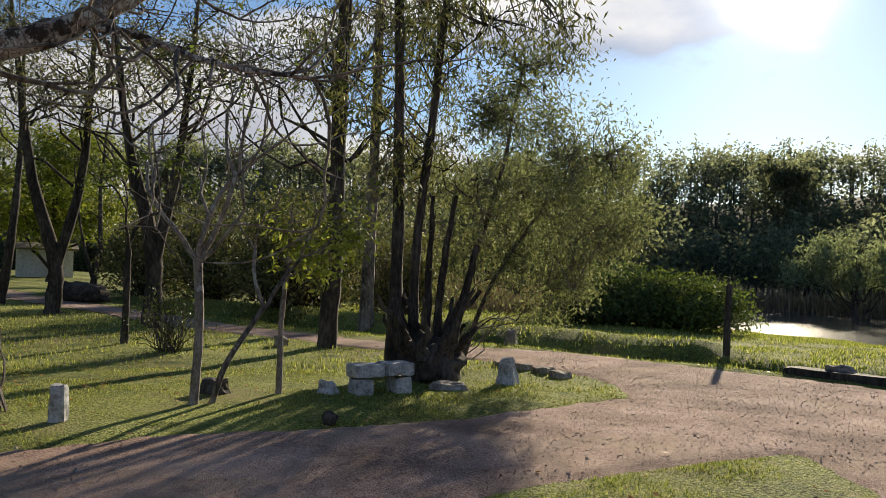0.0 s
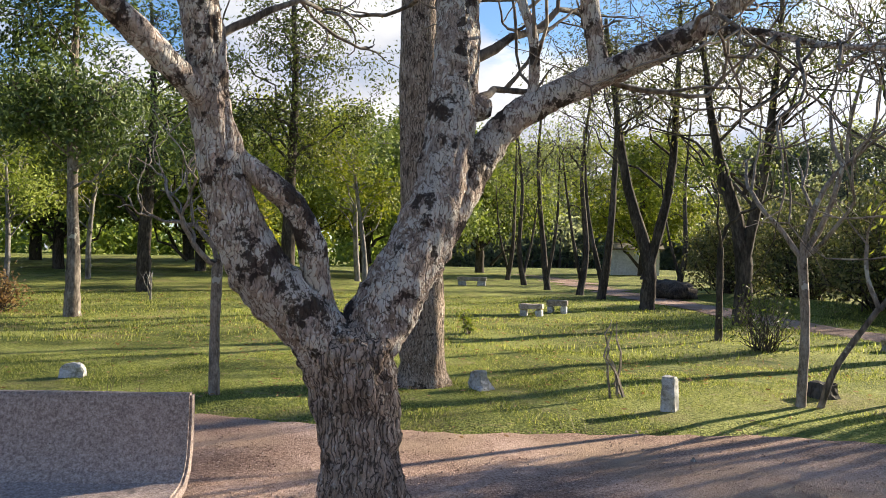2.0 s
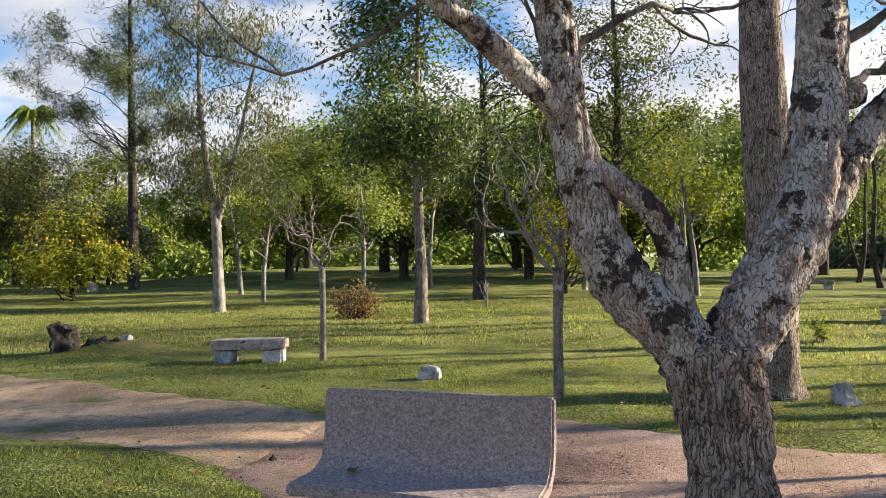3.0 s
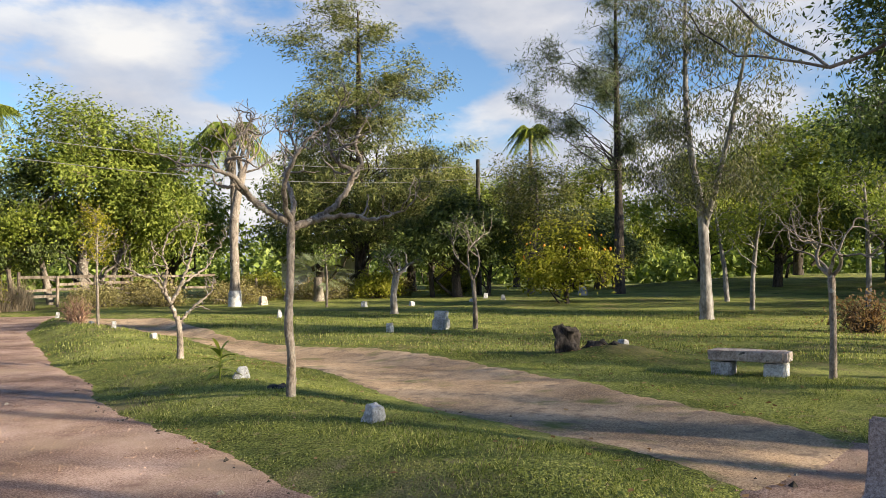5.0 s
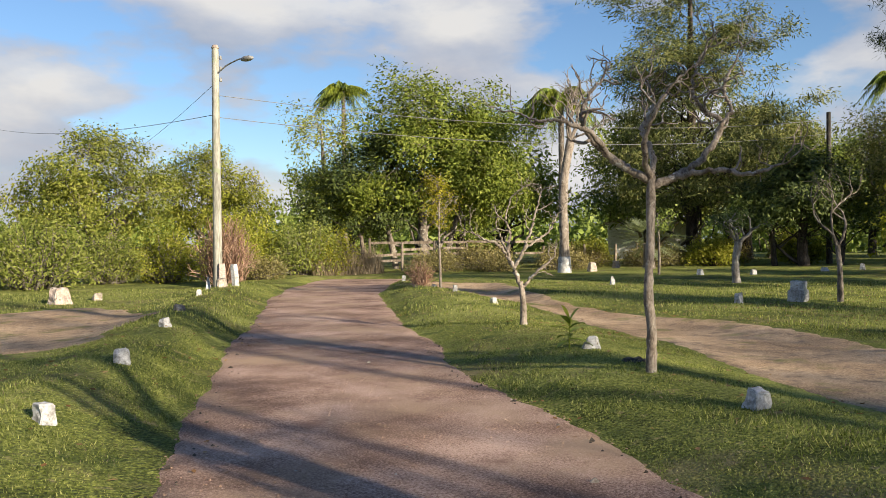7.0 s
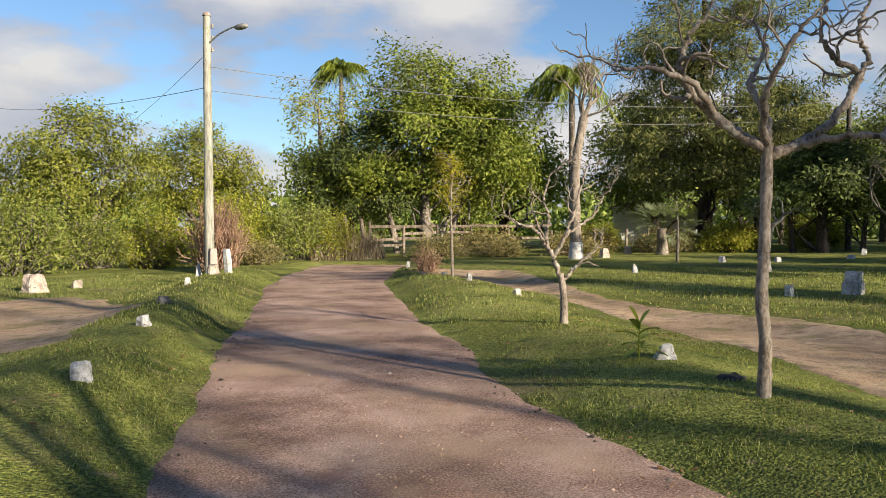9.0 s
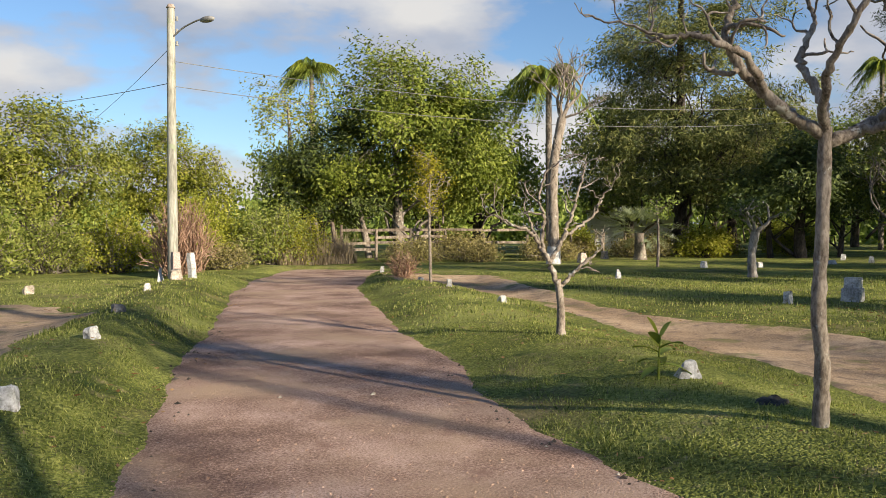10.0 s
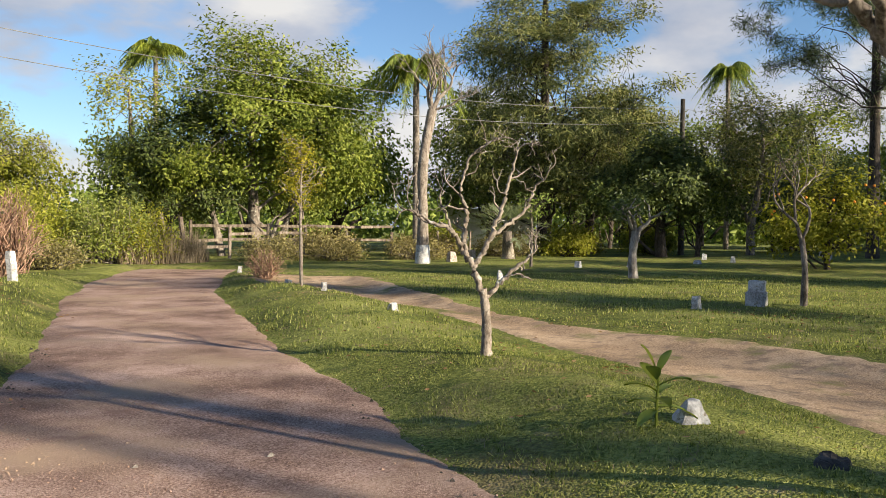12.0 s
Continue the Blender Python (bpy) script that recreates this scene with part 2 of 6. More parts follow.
WALL_WHITE = rough_material("wall_white", (0.55, 0.56, 0.57), (0.68, 0.69, 0.70), (0.78, 0.79, 0.80), 1.0, 0.8, 0.1)
ROOF_GREY = rough_material("roof_grey", (0.16, 0.13, 0.11), (0.24, 0.20, 0.17), (0.33, 0.29, 0.25), 2.0, 0.8, 0.2)
GLASS_DARK = rough_material("glass_dark", (0.02, 0.025, 0.03), (0.03, 0.035, 0.04), (0.04, 0.05, 0.06), 1.0, 0.15, 0.0)
ORANGE = rough_material("orange_peel", (0.65, 0.20, 0.02), (0.80, 0.28, 0.03), (0.85, 0.36, 0.05), 9.0, 0.5, 0.1)


def ground_material(name, stops, patches, scale, grain, bump, depth, rough=0.95):
    """Open ground: colour stops over a large and a small noise, patches (colour, scale, low, high), grain in the bump."""
    mat, n = material(name)
    place = n.add("ShaderNodeTexCoord").outputs["Object"]
    tone = n.math("ADD", n.math("MULTIPLY", n.noise(place, scale, 6.0, 0.6), 0.45), n.math("MULTIPLY", n.noise(place, grain, 4.0, 0.7), 0.55))
    colour = n.ramp(tone, stops)
    for col, sc, low, high in patches:
        colour = n.mix(n.ramp(n.noise(place, sc, 5.0, 0.6), [(low, 0.0), (high, 1.0)]), colour, col)
    pebble = n.add("ShaderNodeTexVoronoi", Vector=place, Scale=grain * 1.6).outputs["Distance"]
    bsdf = n.add("ShaderNodeBsdfPrincipled", Base_Color=colour, Roughness=rough)
    bsdf.inputs["Specular IOR Level"].default_value = 0.2
    b = n.add("ShaderNodeBump", Height=n.math("SUBTRACT", tone, n.math("MULTIPLY", pebble, 0.5)), Strength=bump, Distance=depth)
    n.tree.links.new(b.outputs[0], bsdf.inputs["Normal"])
    finish(n, bsdf.outputs[0])
    return mat


LAWN = ground_material("lawn", [(0.40, (0.045, 0.055, 0.010)), (0.5, (0.165, 0.19, 0.038)), (0.60, (0.36, 0.37, 0.10))],
                       [((0.24, 0.20, 0.09), 0.55, 0.54, 0.72), ((0.27, 0.23, 0.11), 3.5, 0.60, 0.70), ((0.045, 0.075, 0.014), 1.3, 0.56, 0.72)], 0.35, 26.0, 1.0, 0.05)
GRAVEL = ground_material("gravel", [(0.41, (0.14, 0.085, 0.065)), (0.5, (0.33, 0.215, 0.165)), (0.59, (0.56, 0.40, 0.33))],
                         [((0.40, 0.285, 0.20), 0.5, 0.50, 0.68), ((0.24, 0.145, 0.115), 1.7, 0.60, 0.74), ((0.55, 0.43, 0.36), 34.0, 0.66, 0.70)], 0.8, 56.0, 0.9, 0.016)
SAND = ground_material("sand", [(0.41, (0.20, 0.135, 0.085)), (0.5, (0.42, 0.29, 0.18)), (0.59, (0.58, 0.43, 0.29))],
                       [((0.14, 0.15, 0.04), 1.1, 0.55, 0.68), ((0.24, 0.17, 0.12), 4.5, 0.52, 0.66)], 0.6, 44.0, 0.6, 0.016)
WATER, wn = material("water")
wb = wn.add("ShaderNodeBsdfPrincipled", Base_Color=(0.03, 0.04, 0.045, 1), Roughness=0.12)
wr = wn.add("ShaderNodeBump", Height=wn.noise(wn.add("ShaderNodeTexCoord").outputs["Object"], 2.0, 3.0), Strength=0.5, Distance=0.06)
wn.tree.links.new(wr.outputs[0], wb.inputs["Normal"])
finish(wn, wb.outputs[0])


# ---- mesh tools ----
def mesh_object(name, verts, faces, mat, parent=None, label="", smooth=False):
    """One mesh object from arrays; faces all have the same number of corners, or are a list of tuples."""
    me = bpy.data.meshes.new(name)
    if isinstance(faces, np.ndarray):
        v, f = np.asarray(verts, np.float32), np.asarray(faces, np.int32)
        me.vertices.add(len(v))
        me.vertices.foreach_set("co", v.ravel())
        me.loops.add(f.size)
        me.loops.foreach_set("vertex_index", f.ravel())
        me.polygons.add(len(f))
        me.polygons.foreach_set("loop_start", np.arange(0, f.size, f.shape[1], dtype=np.int32))
        me.polygons.foreach_set("use_smooth", np.full(len(f), smooth))
        me.update(calc_edges=True)
    else:
        me.from_pydata([tuple(p) for p in verts], [], faces)
        if smooth:
            me.polygons.foreach_set("use_smooth", [True] * len(faces))
        me.update()
    me.materials.append(mat)
    ob = new(name, me)
    if parent:
        ob.parent = parent
    if label:
        tagged(ob, label)
    return ob


def part(name, bm, mat, parent, label="", smooth=False):
    """Links a bmesh as one mesh object under a thing or a part."""
    me = bpy.data.meshes.new(name)
    bm.to_mesh(me)
    bm.free()
    if smooth:
        me.polygons.foreach_set("use_smooth", [True] * len(me.polygons))
    me.materials.append(mat)
    ob = new(name, me)
    ob.parent = parent
    if label:
        tagged(ob, label)
    return ob


def empty(name, x, y, z, label, category, group="", turn=0.0):
    ob = new(name)
    ob.matrix_basis = pose(x, y, z, 0, 0, turn)
    return tagged(ob, label, category, group)


def tube(points, radii, sides):
    """A tapered tube along points: vertices and quads."""
    p, r = np.asarray(points, float), np.asarray(radii, float)
    d = np.gradient(p, axis=0)
    d /= np.linalg.norm(d, axis=1, keepdims=True) + 1e-9
    ref = np.where(np.abs(d[:, 2:3]) > 0.9, np.array([[1.0, 0, 0]]), np.array([[0, 0, 1.0]]))
    ref = ref[:1].repeat(len(p), 0) if np.abs(d[:, 2]).min() > 0.5 or np.abs(d[:, 2]).max() < 0.97 else ref[:1].repeat(len(p), 0)
    a = np.cross(d, ref)
    a /= np.linalg.norm(a, axis=1, keepdims=True) + 1e-9
    b = np.cross(d, a)
    ang = np.linspace(0, 2 * math.pi, sides, endpoint=False)
    v = p[:, None] + r[:, None, None] * (a[:, None] * np.cos(ang)[None, :, None] + b[:, None] * np.sin(ang)[None, :, None])
    i, j = np.meshgrid(np.arange(len(p) - 1), np.arange(sides), indexing="ij")
    k = (j + 1) % sides
    f = np.stack([i * sides + j, i * sides + k, (i + 1) * sides + k, (i + 1) * sides + j], -1).reshape(-1, 4)
    return v.reshape(-1, 3), f


def joined(pieces):
    vs, fs, n = [], [], 0
    for v, f in pieces:
        vs.append(v)
        fs.append(f + n)
        n += len(v)
    return np.concatenate(vs), np.concatenate(fs)


def smooth_line(points, n):
    """n points on a smooth curve through the given ones (columns may hold radii too)."""
    p = np.asarray(points, float)
    if len(p) < 3:
        return p[0] + (p[-1] - p[0]) * np.linspace(0, 1, n)[:, None]
    q = np.concatenate([[2 * p[0] - p[1]], p, [2 * p[-1] - p[-2]]])
    t = np.linspace(0, len(p) - 1 - 1e-6, n)
    i = t.astype(int)
    u = (t - i)[:, None]
    a, b, c, d = q[i], q[i + 1], q[i + 2], q[i + 3]
    return 0.5 * (2 * b + (c - a) * u + (2 * a - 5 * b + 4 * c - d) * u**2 + (3 * b - a - 3 * c + d) * u**3)


def leaves(centres, per, spread, size, aspect, droop, rng, middle=None):
    """Leaves as bent four-cornered blades about the centres; with a middle they face up and away from it, else they hang at random."""
    n = len(centres) * per
    c = np.repeat(np.asarray(centres, float), per, 0) + rng.normal(size=(n, 3)) * np.asarray(spread)
    d = rng.normal(size=(n, 3))
    d[:, 2] = d[:, 2] * (1 - 0.5 * droop) - 1.6 * droop
    if middle is not None:
        away = c - np.asarray(middle)
        away /= np.linalg.norm(away, axis=1, keepdims=True) + 1e-9
        face = away * 0.75 + np.array([0, 0, 0.55]) + rng.normal(size=(n, 3)) * 0.5
        face /= np.linalg.norm(face, axis=1, keepdims=True) + 1e-9
        d -= face * (d * face).sum(1, keepdims=True)
    d /= np.linalg.norm(d, axis=1, keepdims=True)
    s = np.cross(d, face if middle is not None else rng.normal(size=(n, 3)))
    s /= np.linalg.norm(s, axis=1, keepdims=True) + 1e-9
    ln = size * rng.uniform(0.6, 1.35, (n, 1))
    nrm = np.cross(d, s)
    wd = ln * aspect * 0.5
    mid = c + d * ln * 0.45 + nrm * ln * 0.08
    v = np.stack([c, mid + s * wd, c + d * ln, mid - s * wd], 1).reshape(-1, 3)
    return v, np.arange(n * 4, dtype=np.int32).reshape(-1, 4)


def wander(a, b, n, amount, rng, lift=0.0):
    """A crooked line from a to b."""
    t = np.linspace(0, 1, n)[:, None]
    p = a + (b - a) * t
    size = np.linalg.norm(b - a)
    off = np.cumsum(rng.normal(size=(n, 3)), 0) * amount * size / n
    off -= off[-1] * t
    p = p + off
    p[:, 2] += lift * size * np.sin(t[:, 0] * math.pi)
    return p

# ---- ground ----
def line_distance(x, y, pts):
    """Distance to a chain of points, and the height given with each point if there is one."""
    best = np.full(np.shape(x), 1e9)
    for (ax, ay), (bx, by) in zip(pts[:-1], pts[1:]):
        dx, dy = bx - ax, by - ay
        t = np.clip(((x - ax) * dx + (y - ay) * dy) / (dx * dx + dy * dy), 0, 1)
        best = np.minimum(best, np.hypot(x - ax - t * dx, y - ay - t * dy))
    return best


def inside_distance(x, y, poly):
    """Signed distance to a closed outline, below zero inside."""
    d = line_distance(x, y, poly + poly[:1])
    inside = np.zeros(np.shape(x), bool)
    for (ax, ay), (bx, by) in zip(poly, poly[1:] + poly[:1]):
        if ay != by:
            inside ^= ((ay > y) != (by > y)) & (x < (bx - ax) * (y - ay) / (by - ay) + ax)
    return np.where(inside, -d, d)


def waves(x, y, k, seed):
    """Cheap smooth noise between about -1 and 1 from a few sine waves."""
    rng = np.random.default_rng(seed)
    out = 0
    for i in range(7):
        a, f, ph = rng.uniform(0, 6.28), k * rng.uniform(0.5, 1.8), rng.uniform(0, 6.28)
        out = out + np.sin((x * math.cos(a) + y * math.sin(a)) * f + ph)
    return out / 3.5


def ease(t):
    t = np.clip(t, 0, 1)
    return t * t * (3 - 2 * t)


ROAD_LEFT = [(2.6, 9.0), (1.6, 3.0), (0.7, -1.0), (-0.5, -4.2), (-1.4, -7.0), (-2.2, -9.3), (-2.6, -10.4), (-3.3, -12.5), (-4.2, -14.8), (-5.3, -17.6), (-7.2, -22.3), (-8.3, -25.3), (-10.6, -30.0), (-12.6, -33.4), (-14.5, -36.0)]
ROAD_RIGHT = [(-17.4, -34.0), (-15.7, -31.7), (-14.6, -29.8), (-12.0, -25.5), (-10.9, -23.0), (-8.7, -17.8), (-7.7, -15.0), (-7.0, -12.9), (-6.3, -11.5), (-5.6, -9.1), (-5.1, -6.9), (-4.5, -4.9), (-4.4, -3.0)]
JUNCTION = [(-5.0, -2.3), (-5.9, -2.3), (-6.4, -2.9), (-8.9, -2.7), (-8.75, -0.2), (-8.1, 0.8), (-7.5, 1.8), (-7.0, 3.5), (-6.7, 4.7), (-5.9, 5.8), (-5.2, 7.2), (-4.8, 8.8), (-4.6, 10.0), (-5.1, 10.6),
            (-5.6, 11.2), (-6.8, 11.8), (-7.9, 12.0), (-11.1, 11.9), (-13.6, 12.0), (-17.1, 12.2), (-23.4, 13.4), (-33.0, 15.2), (-60.0, 22.0), (-60.0, 24.5), (-32.9, 16.8), (-26.4, 15.6), (-18.4, 13.9),
            (-14.8, 13.4), (-12.0, 13.2), (-9.8, 13.7), (-7.9, 14.4), (-5.0, 13.9), (-2.1, 13.4), (12.0, 12.0), (12.0, 9.0)]
GRASS_PATCH = [(-3.3, 5.0), (-3.05, 5.8), (-2.5, 7.0), (-2.0, 7.9), (-1.4, 7.2), (-0.6, 6.2), (-0.9, 4.4), (-2.4, 3.9)]
TRACK = [(-6.2, -2.4), (-7.0, -4.2), (-7.8, -6.0), (-8.3, -8.2), (-9.4, -10.6), (-10.6, -13.4), (-11.4, -16.2), (-12.2, -19.2), (-12.7, -22.0), (-13.3, -25.0), (-14.2, -27.8), (-15.6, -29.0),
         (-17.2, -26.4), (-15.2, -21.6), (-12.9, -16.8), (-12.4, -14.0), (-12.6, -12.0), (-11.9, -9.4), (-10.5, -5.8), (-9.5, -4.0), (-8.9, -2.4)]
FAR_LANE = [(-43.0, -36.5), (-52.0, -34.4), (-63.0, -35.0), (-90.0, -38.0), (-90.0, -41.0), (-63.0, -37.6), (-52.0, -36.6), (-43.0, -38.0)]
ISLAND_RIDGE = [(-5.6, -4.2), (-6.4, -6.4), (-6.9, -8.6), (-7.7, -10.6), (-8.7, -13.2), (-10.0, -17.2), (-12.3, -23.0)]
BANK_RIDGE = [(0.6, -5.5), (-0.5, -9.0), (-2.0, -12.0), (-3.2, -15.2), (-4.4, -18.6), (-6.3, -23.6), (-9.0, -29.6)]


def road_edge(x, y):
    d = np.minimum(inside_distance(x, y, ROAD_LEFT + ROAD_RIGHT + JUNCTION), 1e9)
    d = np.maximum(d, -inside_distance(x, y, GRASS_PATCH))
    return d + 0.07 * waves(x, y, 1.3, 3) + 0.04 * waves(x, y, 5.0, 4)


def track_edge(x, y):
    return inside_distance(x, y, TRACK) + 0.16 * waves(x, y, 1.5, 5) + 0.07 * waves(x, y, 4.5, 6)


def height(x, y):
    x, y = np.asarray(x, float), np.asarray(y, float)
    z = 0.22 * np.exp(-(line_distance(x, y, ISLAND_RIDGE) / 1.15) ** 2) + 0.32 * np.exp(-(line_distance(x, y, BANK_RIDGE) / 0.95) ** 2)
    z = z + 0.10 * ease((-x - 9) / 5) * ease((8 - y) / 8) + 0.95 * ease((-x - 26) / 45) * ease((y + 34) / 12) * ease((12 - y) / 14)
    z = z + 0.20 * np.exp(-((x + 13.8) ** 2 + (y + 7.5) ** 2) / 0.7)
    s = y - 16 + 0.4 * (x + 5)
    z = z - 3.0 * ease(s / 46) - 0.25 * np.exp(-(line_distance(x, y, [(-28, 17.6), (-14, 15.0), (-9, 15.4), (-5, 15.0), (2, 14.4)]) / 0.55) ** 2)
    z = z + 0.22 * np.exp(-(line_distance(x, y, [(-28, 19.0), (-15, 16.6), (-9, 17.0), (-6, 16.4)]) / 0.7) ** 2)
    far = ease((np.hypot(x + 8, y + 8) - 70) / 150)
    z = z * (1 - far) - 2.0 * far
    rough = 0.035 * waves(x, y, 0.9, 1) + 0.012 * waves(x, y, 3.3, 2)
    on = np.maximum(1 - ease((road_edge(x, y) + 0.2) / 0.75), ease(-(track_edge(x, y) + 0.1) / 0.9))
    lip = 0.02 * ease((road_edge(x, y) - 0.03) / 0.4)
    return z * (1 - on) + rough * (1 - 0.75 * on) + lip - 0.02


def graded(low, high, step, reach):
    """Even steps from low to high, growing outwards to reach."""
    core = list(np.arange(low, high + step / 2, step))
    out, d = [], step
    a, b = core[0], core[-1]
    left, right = [], []
    while a > -reach:
        d *= 1.22
        a -= d
        left.append(a)
    d = step
    while b < reach:
        d *= 1.22
        b += d
        right.append(b)
    return np.array(left[::-1] + core + right)


gx, gy = graded(-19.0, 4.0, 0.14, 2500), graded(-36.0, 18.0, 0.14, 2500)
GX, GY = np.meshgrid(gx, gy, indexing="ij")


def grid_faces(keep):
    n = GX.shape[1]
    i, j = np.nonzero(keep)
    return np.stack([i * n + j, (i + 1) * n + j, (i + 1) * n + j + 1, i * n + j + 1], -1)


def sheet(name, edge, lift, mat, label, category):
    """The part of the grid inside an edge line, its outermost points drawn onto that line."""
    d = edge(GX, GY)
    f = grid_faces((d[:-1, :-1] + d[1:, :-1] + d[1:, 1:] + d[:-1, 1:]) < 0)
    used, inv = np.unique(f, return_inverse=True)
    x, y = GX.ravel()[used], GY.ravel()[used]
    fine = (x > -19) & (x < 4) & (y > -36) & (y < 18)
    rim = np.bincount(inv.ravel()) < 4
    for _ in range(2):
        e = edge(x, y)
        h = 0.03
        nx, ny = (edge(x + h, y) - e) / h, (edge(x, y + h) - e) / h
        g2 = np.maximum(nx * nx + ny * ny, 0.3)
        move = fine & ((e > 0) | rim)
        x, y = np.where(move, x - e * nx / g2, x), np.where(move, y - e * ny / g2, y)
    rise = np.where(fine, lift - (lift + 0.03) * ease(1 + edge(x, y) / 0.09), lift)
    v = np.stack([x, y, height(x, y) + rise], -1)
    return tagged(mesh_object(name, v, inv.reshape(f.shape), mat, smooth=True), label, category, kind="structure")


under = 0.014 * (road_edge(GX, GY) < 0.02)
ground = mesh_object("ground", np.stack([GX, GY, height(GX, GY) - under], -1).reshape(-1, 3), grid_faces(np.ones((GX.shape[0] - 1, GX.shape[1] - 1), bool)), LAWN, smooth=True)
tagged(ground, "short green lawn with dry patches", "lawn", kind="structure")
sheet("road", road_edge, 0.012, GRAVEL, "reddish gravel road with worn wheel tracks", "road")
sheet("track", track_edge, 0.014, SAND, "sandy dirt track with grass creeping in", "track")


BARE_PATCH = [(-2.4, -15.6), (-3.5, -18.2), (-4.5, -21.5), (-3.6, -24.4), (0.2, -23.0), (2.6, -18.4), (1.2, -15.4)]


def patch_edge(x, y):
    return inside_distance(x, y, BARE_PATCH) + 0.45 * waves(x, y, 1.1, 21) + 0.2 * waves(x, y, 3.1, 22)


sheet("bare_patch", patch_edge, 0.010, SAND, "worn bare earth in the side lawn", "bare earth")


def flat_sheet(name, poly, z, mat, label, category):
    bm = bmesh.new()
    bm.faces.new([bm.verts.new((x, y, z if z is not None else float(height(x, y)) + 0.03)) for x, y in poly])
    bmesh.ops.triangulate(bm, faces=bm.faces[:])
    me = bpy.data.meshes.new(name)
    bm.to_mesh(me)
    bm.free()
    me.materials.append(mat)
    return tagged(new(name, me), label, category, kind="structure")

# ---- trees and shrubs ----
def on_ground(x, y):
    return float(height(x, y))


def unit(v):
    return v / (np.linalg.norm(v) + 1e-9)


def crown_points(blobs, count, rng):
    """Clump centres gathered into boughs on the outside of the blobs, with gaps between, and some inside."""
    size = np.array([b[3] * b[4] * b[5] for b in blobs]) ** 0.7
    boughs = max(5, count // 3)
    b = np.array(blobs)[rng.choice(len(blobs), boughs, p=size / size.sum())]
    d = rng.normal(size=(boughs, 3))
    d /= np.linalg.norm(d, axis=1, keepdims=True)
    at = b[:, :3] + d * b[:, 3:] * rng.uniform(0.5, 1.06, (boughs, 1))
    reach = np.minimum(b[:, 3:], 2.6) * rng.uniform(0.12, 0.28, (boughs, 1))
    pick = rng.integers(0, boughs, count)
    return at[pick] + rng.normal(size=(count, 3)) * reach[pick] * np.array([1.0, 1.0, 0.7])


def tree(name, label, x, y, stems, blobs, clumps, per, spread, leaf, aspect=0.4, droop=0.2, bark=None, foliage=None, limbs=16, limb_r=0.4, seed=1, group="", sides=9, gnarl=0.06, twigs=True, category="tree"):
    """A tree: stems as lists of (x, y, z, radius) from its foot, limbs that reach into the crown's blobs (x, y, z, rx, ry, rz), leaves in clumps."""
    rng = np.random.default_rng(seed)
    leaf *= min(1.3, max(1.0, math.hypot(x + 1, y + 3) / 30))
    root = empty(name, x, y, on_ground(x, y), label, category, group)
    lines = []
    for stem in stems:
        p = smooth_line(stem, 6 + 4 * len(stem))
        p[:, :2] += np.cumsum(rng.normal(size=(len(p), 2)), 0) * 0.012 * np.linspace(0, 1, len(p))[:, None]
        p[:, 3] *= rng.uniform(1 - gnarl, 1 + gnarl, len(p))
        foot = p[:1].copy()
        foot[0, 2] -= 0.15
        foot[0, 3] *= 1.35
        lines.append(p)
        v, f = tube(np.concatenate([foot[:, :3], p[:, :3]]), np.concatenate([foot[:, 3] , p[:, 3]]), sides)
        v += rng.normal(size=v.shape) * stem[0][3] * gnarl * 0.6
        mesh_object("trunk", v, f, bark, root, smooth=True)
    if not clumps:
        return root
    c = crown_points(blobs, clumps, rng)
    c[:, 2] = np.maximum(c[:, 2], 0.15)
    spine = np.concatenate(lines)
    wood, ends = [], [spine[len(spine) // 2:, :3]]
    for i in range(min(limbs, clumps)):
        goal = c[i]
        far = np.linalg.norm(spine[:, :2] - goal[:2], axis=1)
        fit = np.abs(spine[:, 2] - (goal[2] - 0.7 * far))
        k = int(np.argmin(fit + 0.3 * rng.uniform(size=len(fit))))
        a = spine[k]
        p = wander(a[:3], goal, 9, 0.5, rng, 0.08)
        r = 0.008 + (min(a[3] * limb_r * 0.8, 0.10) - 0.008) * np.linspace(1, 0, 9) ** 1.5
        mesh_object("limb", *tube(p, r, 6), bark, root, smooth=True)
        ends.append(p[3:])
    ends = np.concatenate(ends)
    if twigs:
        for goal in c[limbs:]:
            a = ends[int(np.argmin(((ends - goal) ** 2).sum(1)))]
            wood.append(tube(wander(a, goal, 4, 0.4, rng, 0.05), np.linspace(0.014, 0.004, 4), 3))
    if wood:
        tagged(mesh_object("twigs", *joined(wood), bark, root), kind="stuff")
    if per:
        mesh_object("crown", *leaves(c, per, spread, leaf, aspect, droop, rng, c.mean(0) if droop < 0.55 else None), foliage, root)
    return root


def grow(rng, start, way, length, radius, depth, out, rise=0.25, spread=0.8, forks=2, crook=0.25, ends=None, thin=0.62, tipr=0.35):
    n = 6
    p = [np.array(start)]
    d = unit(np.array(way, float))
    for i in range(n):
        d = unit(d + rng.normal(size=3) * crook + np.array([0, 0, rise]) * 0.35)
        p.append(p[-1] + d * length / n)
    last = radius * (thin if depth else tipr)
    out.append((depth, tube(np.array(p), np.linspace(radius, last, n + 1) * rng.uniform(0.88, 1.14, n + 1), 7 if radius > 0.02 else 4)))
    if ends is not None and depth == 0:
        ends.append(p[-1])
    if depth:
        for i in range(forks + (rng.uniform() < 0.35)):
            side = unit(np.cross(d, rng.normal(size=3)))
            at = p[-1] if i < forks else p[3]
            grow(rng, at, d * 0.75 + side * spread, length * rng.uniform(0.6, 0.9), last * (0.95 if i == 0 else 0.8), depth - 1, out, rise, spread, forks, crook, ends, thin, tipr)


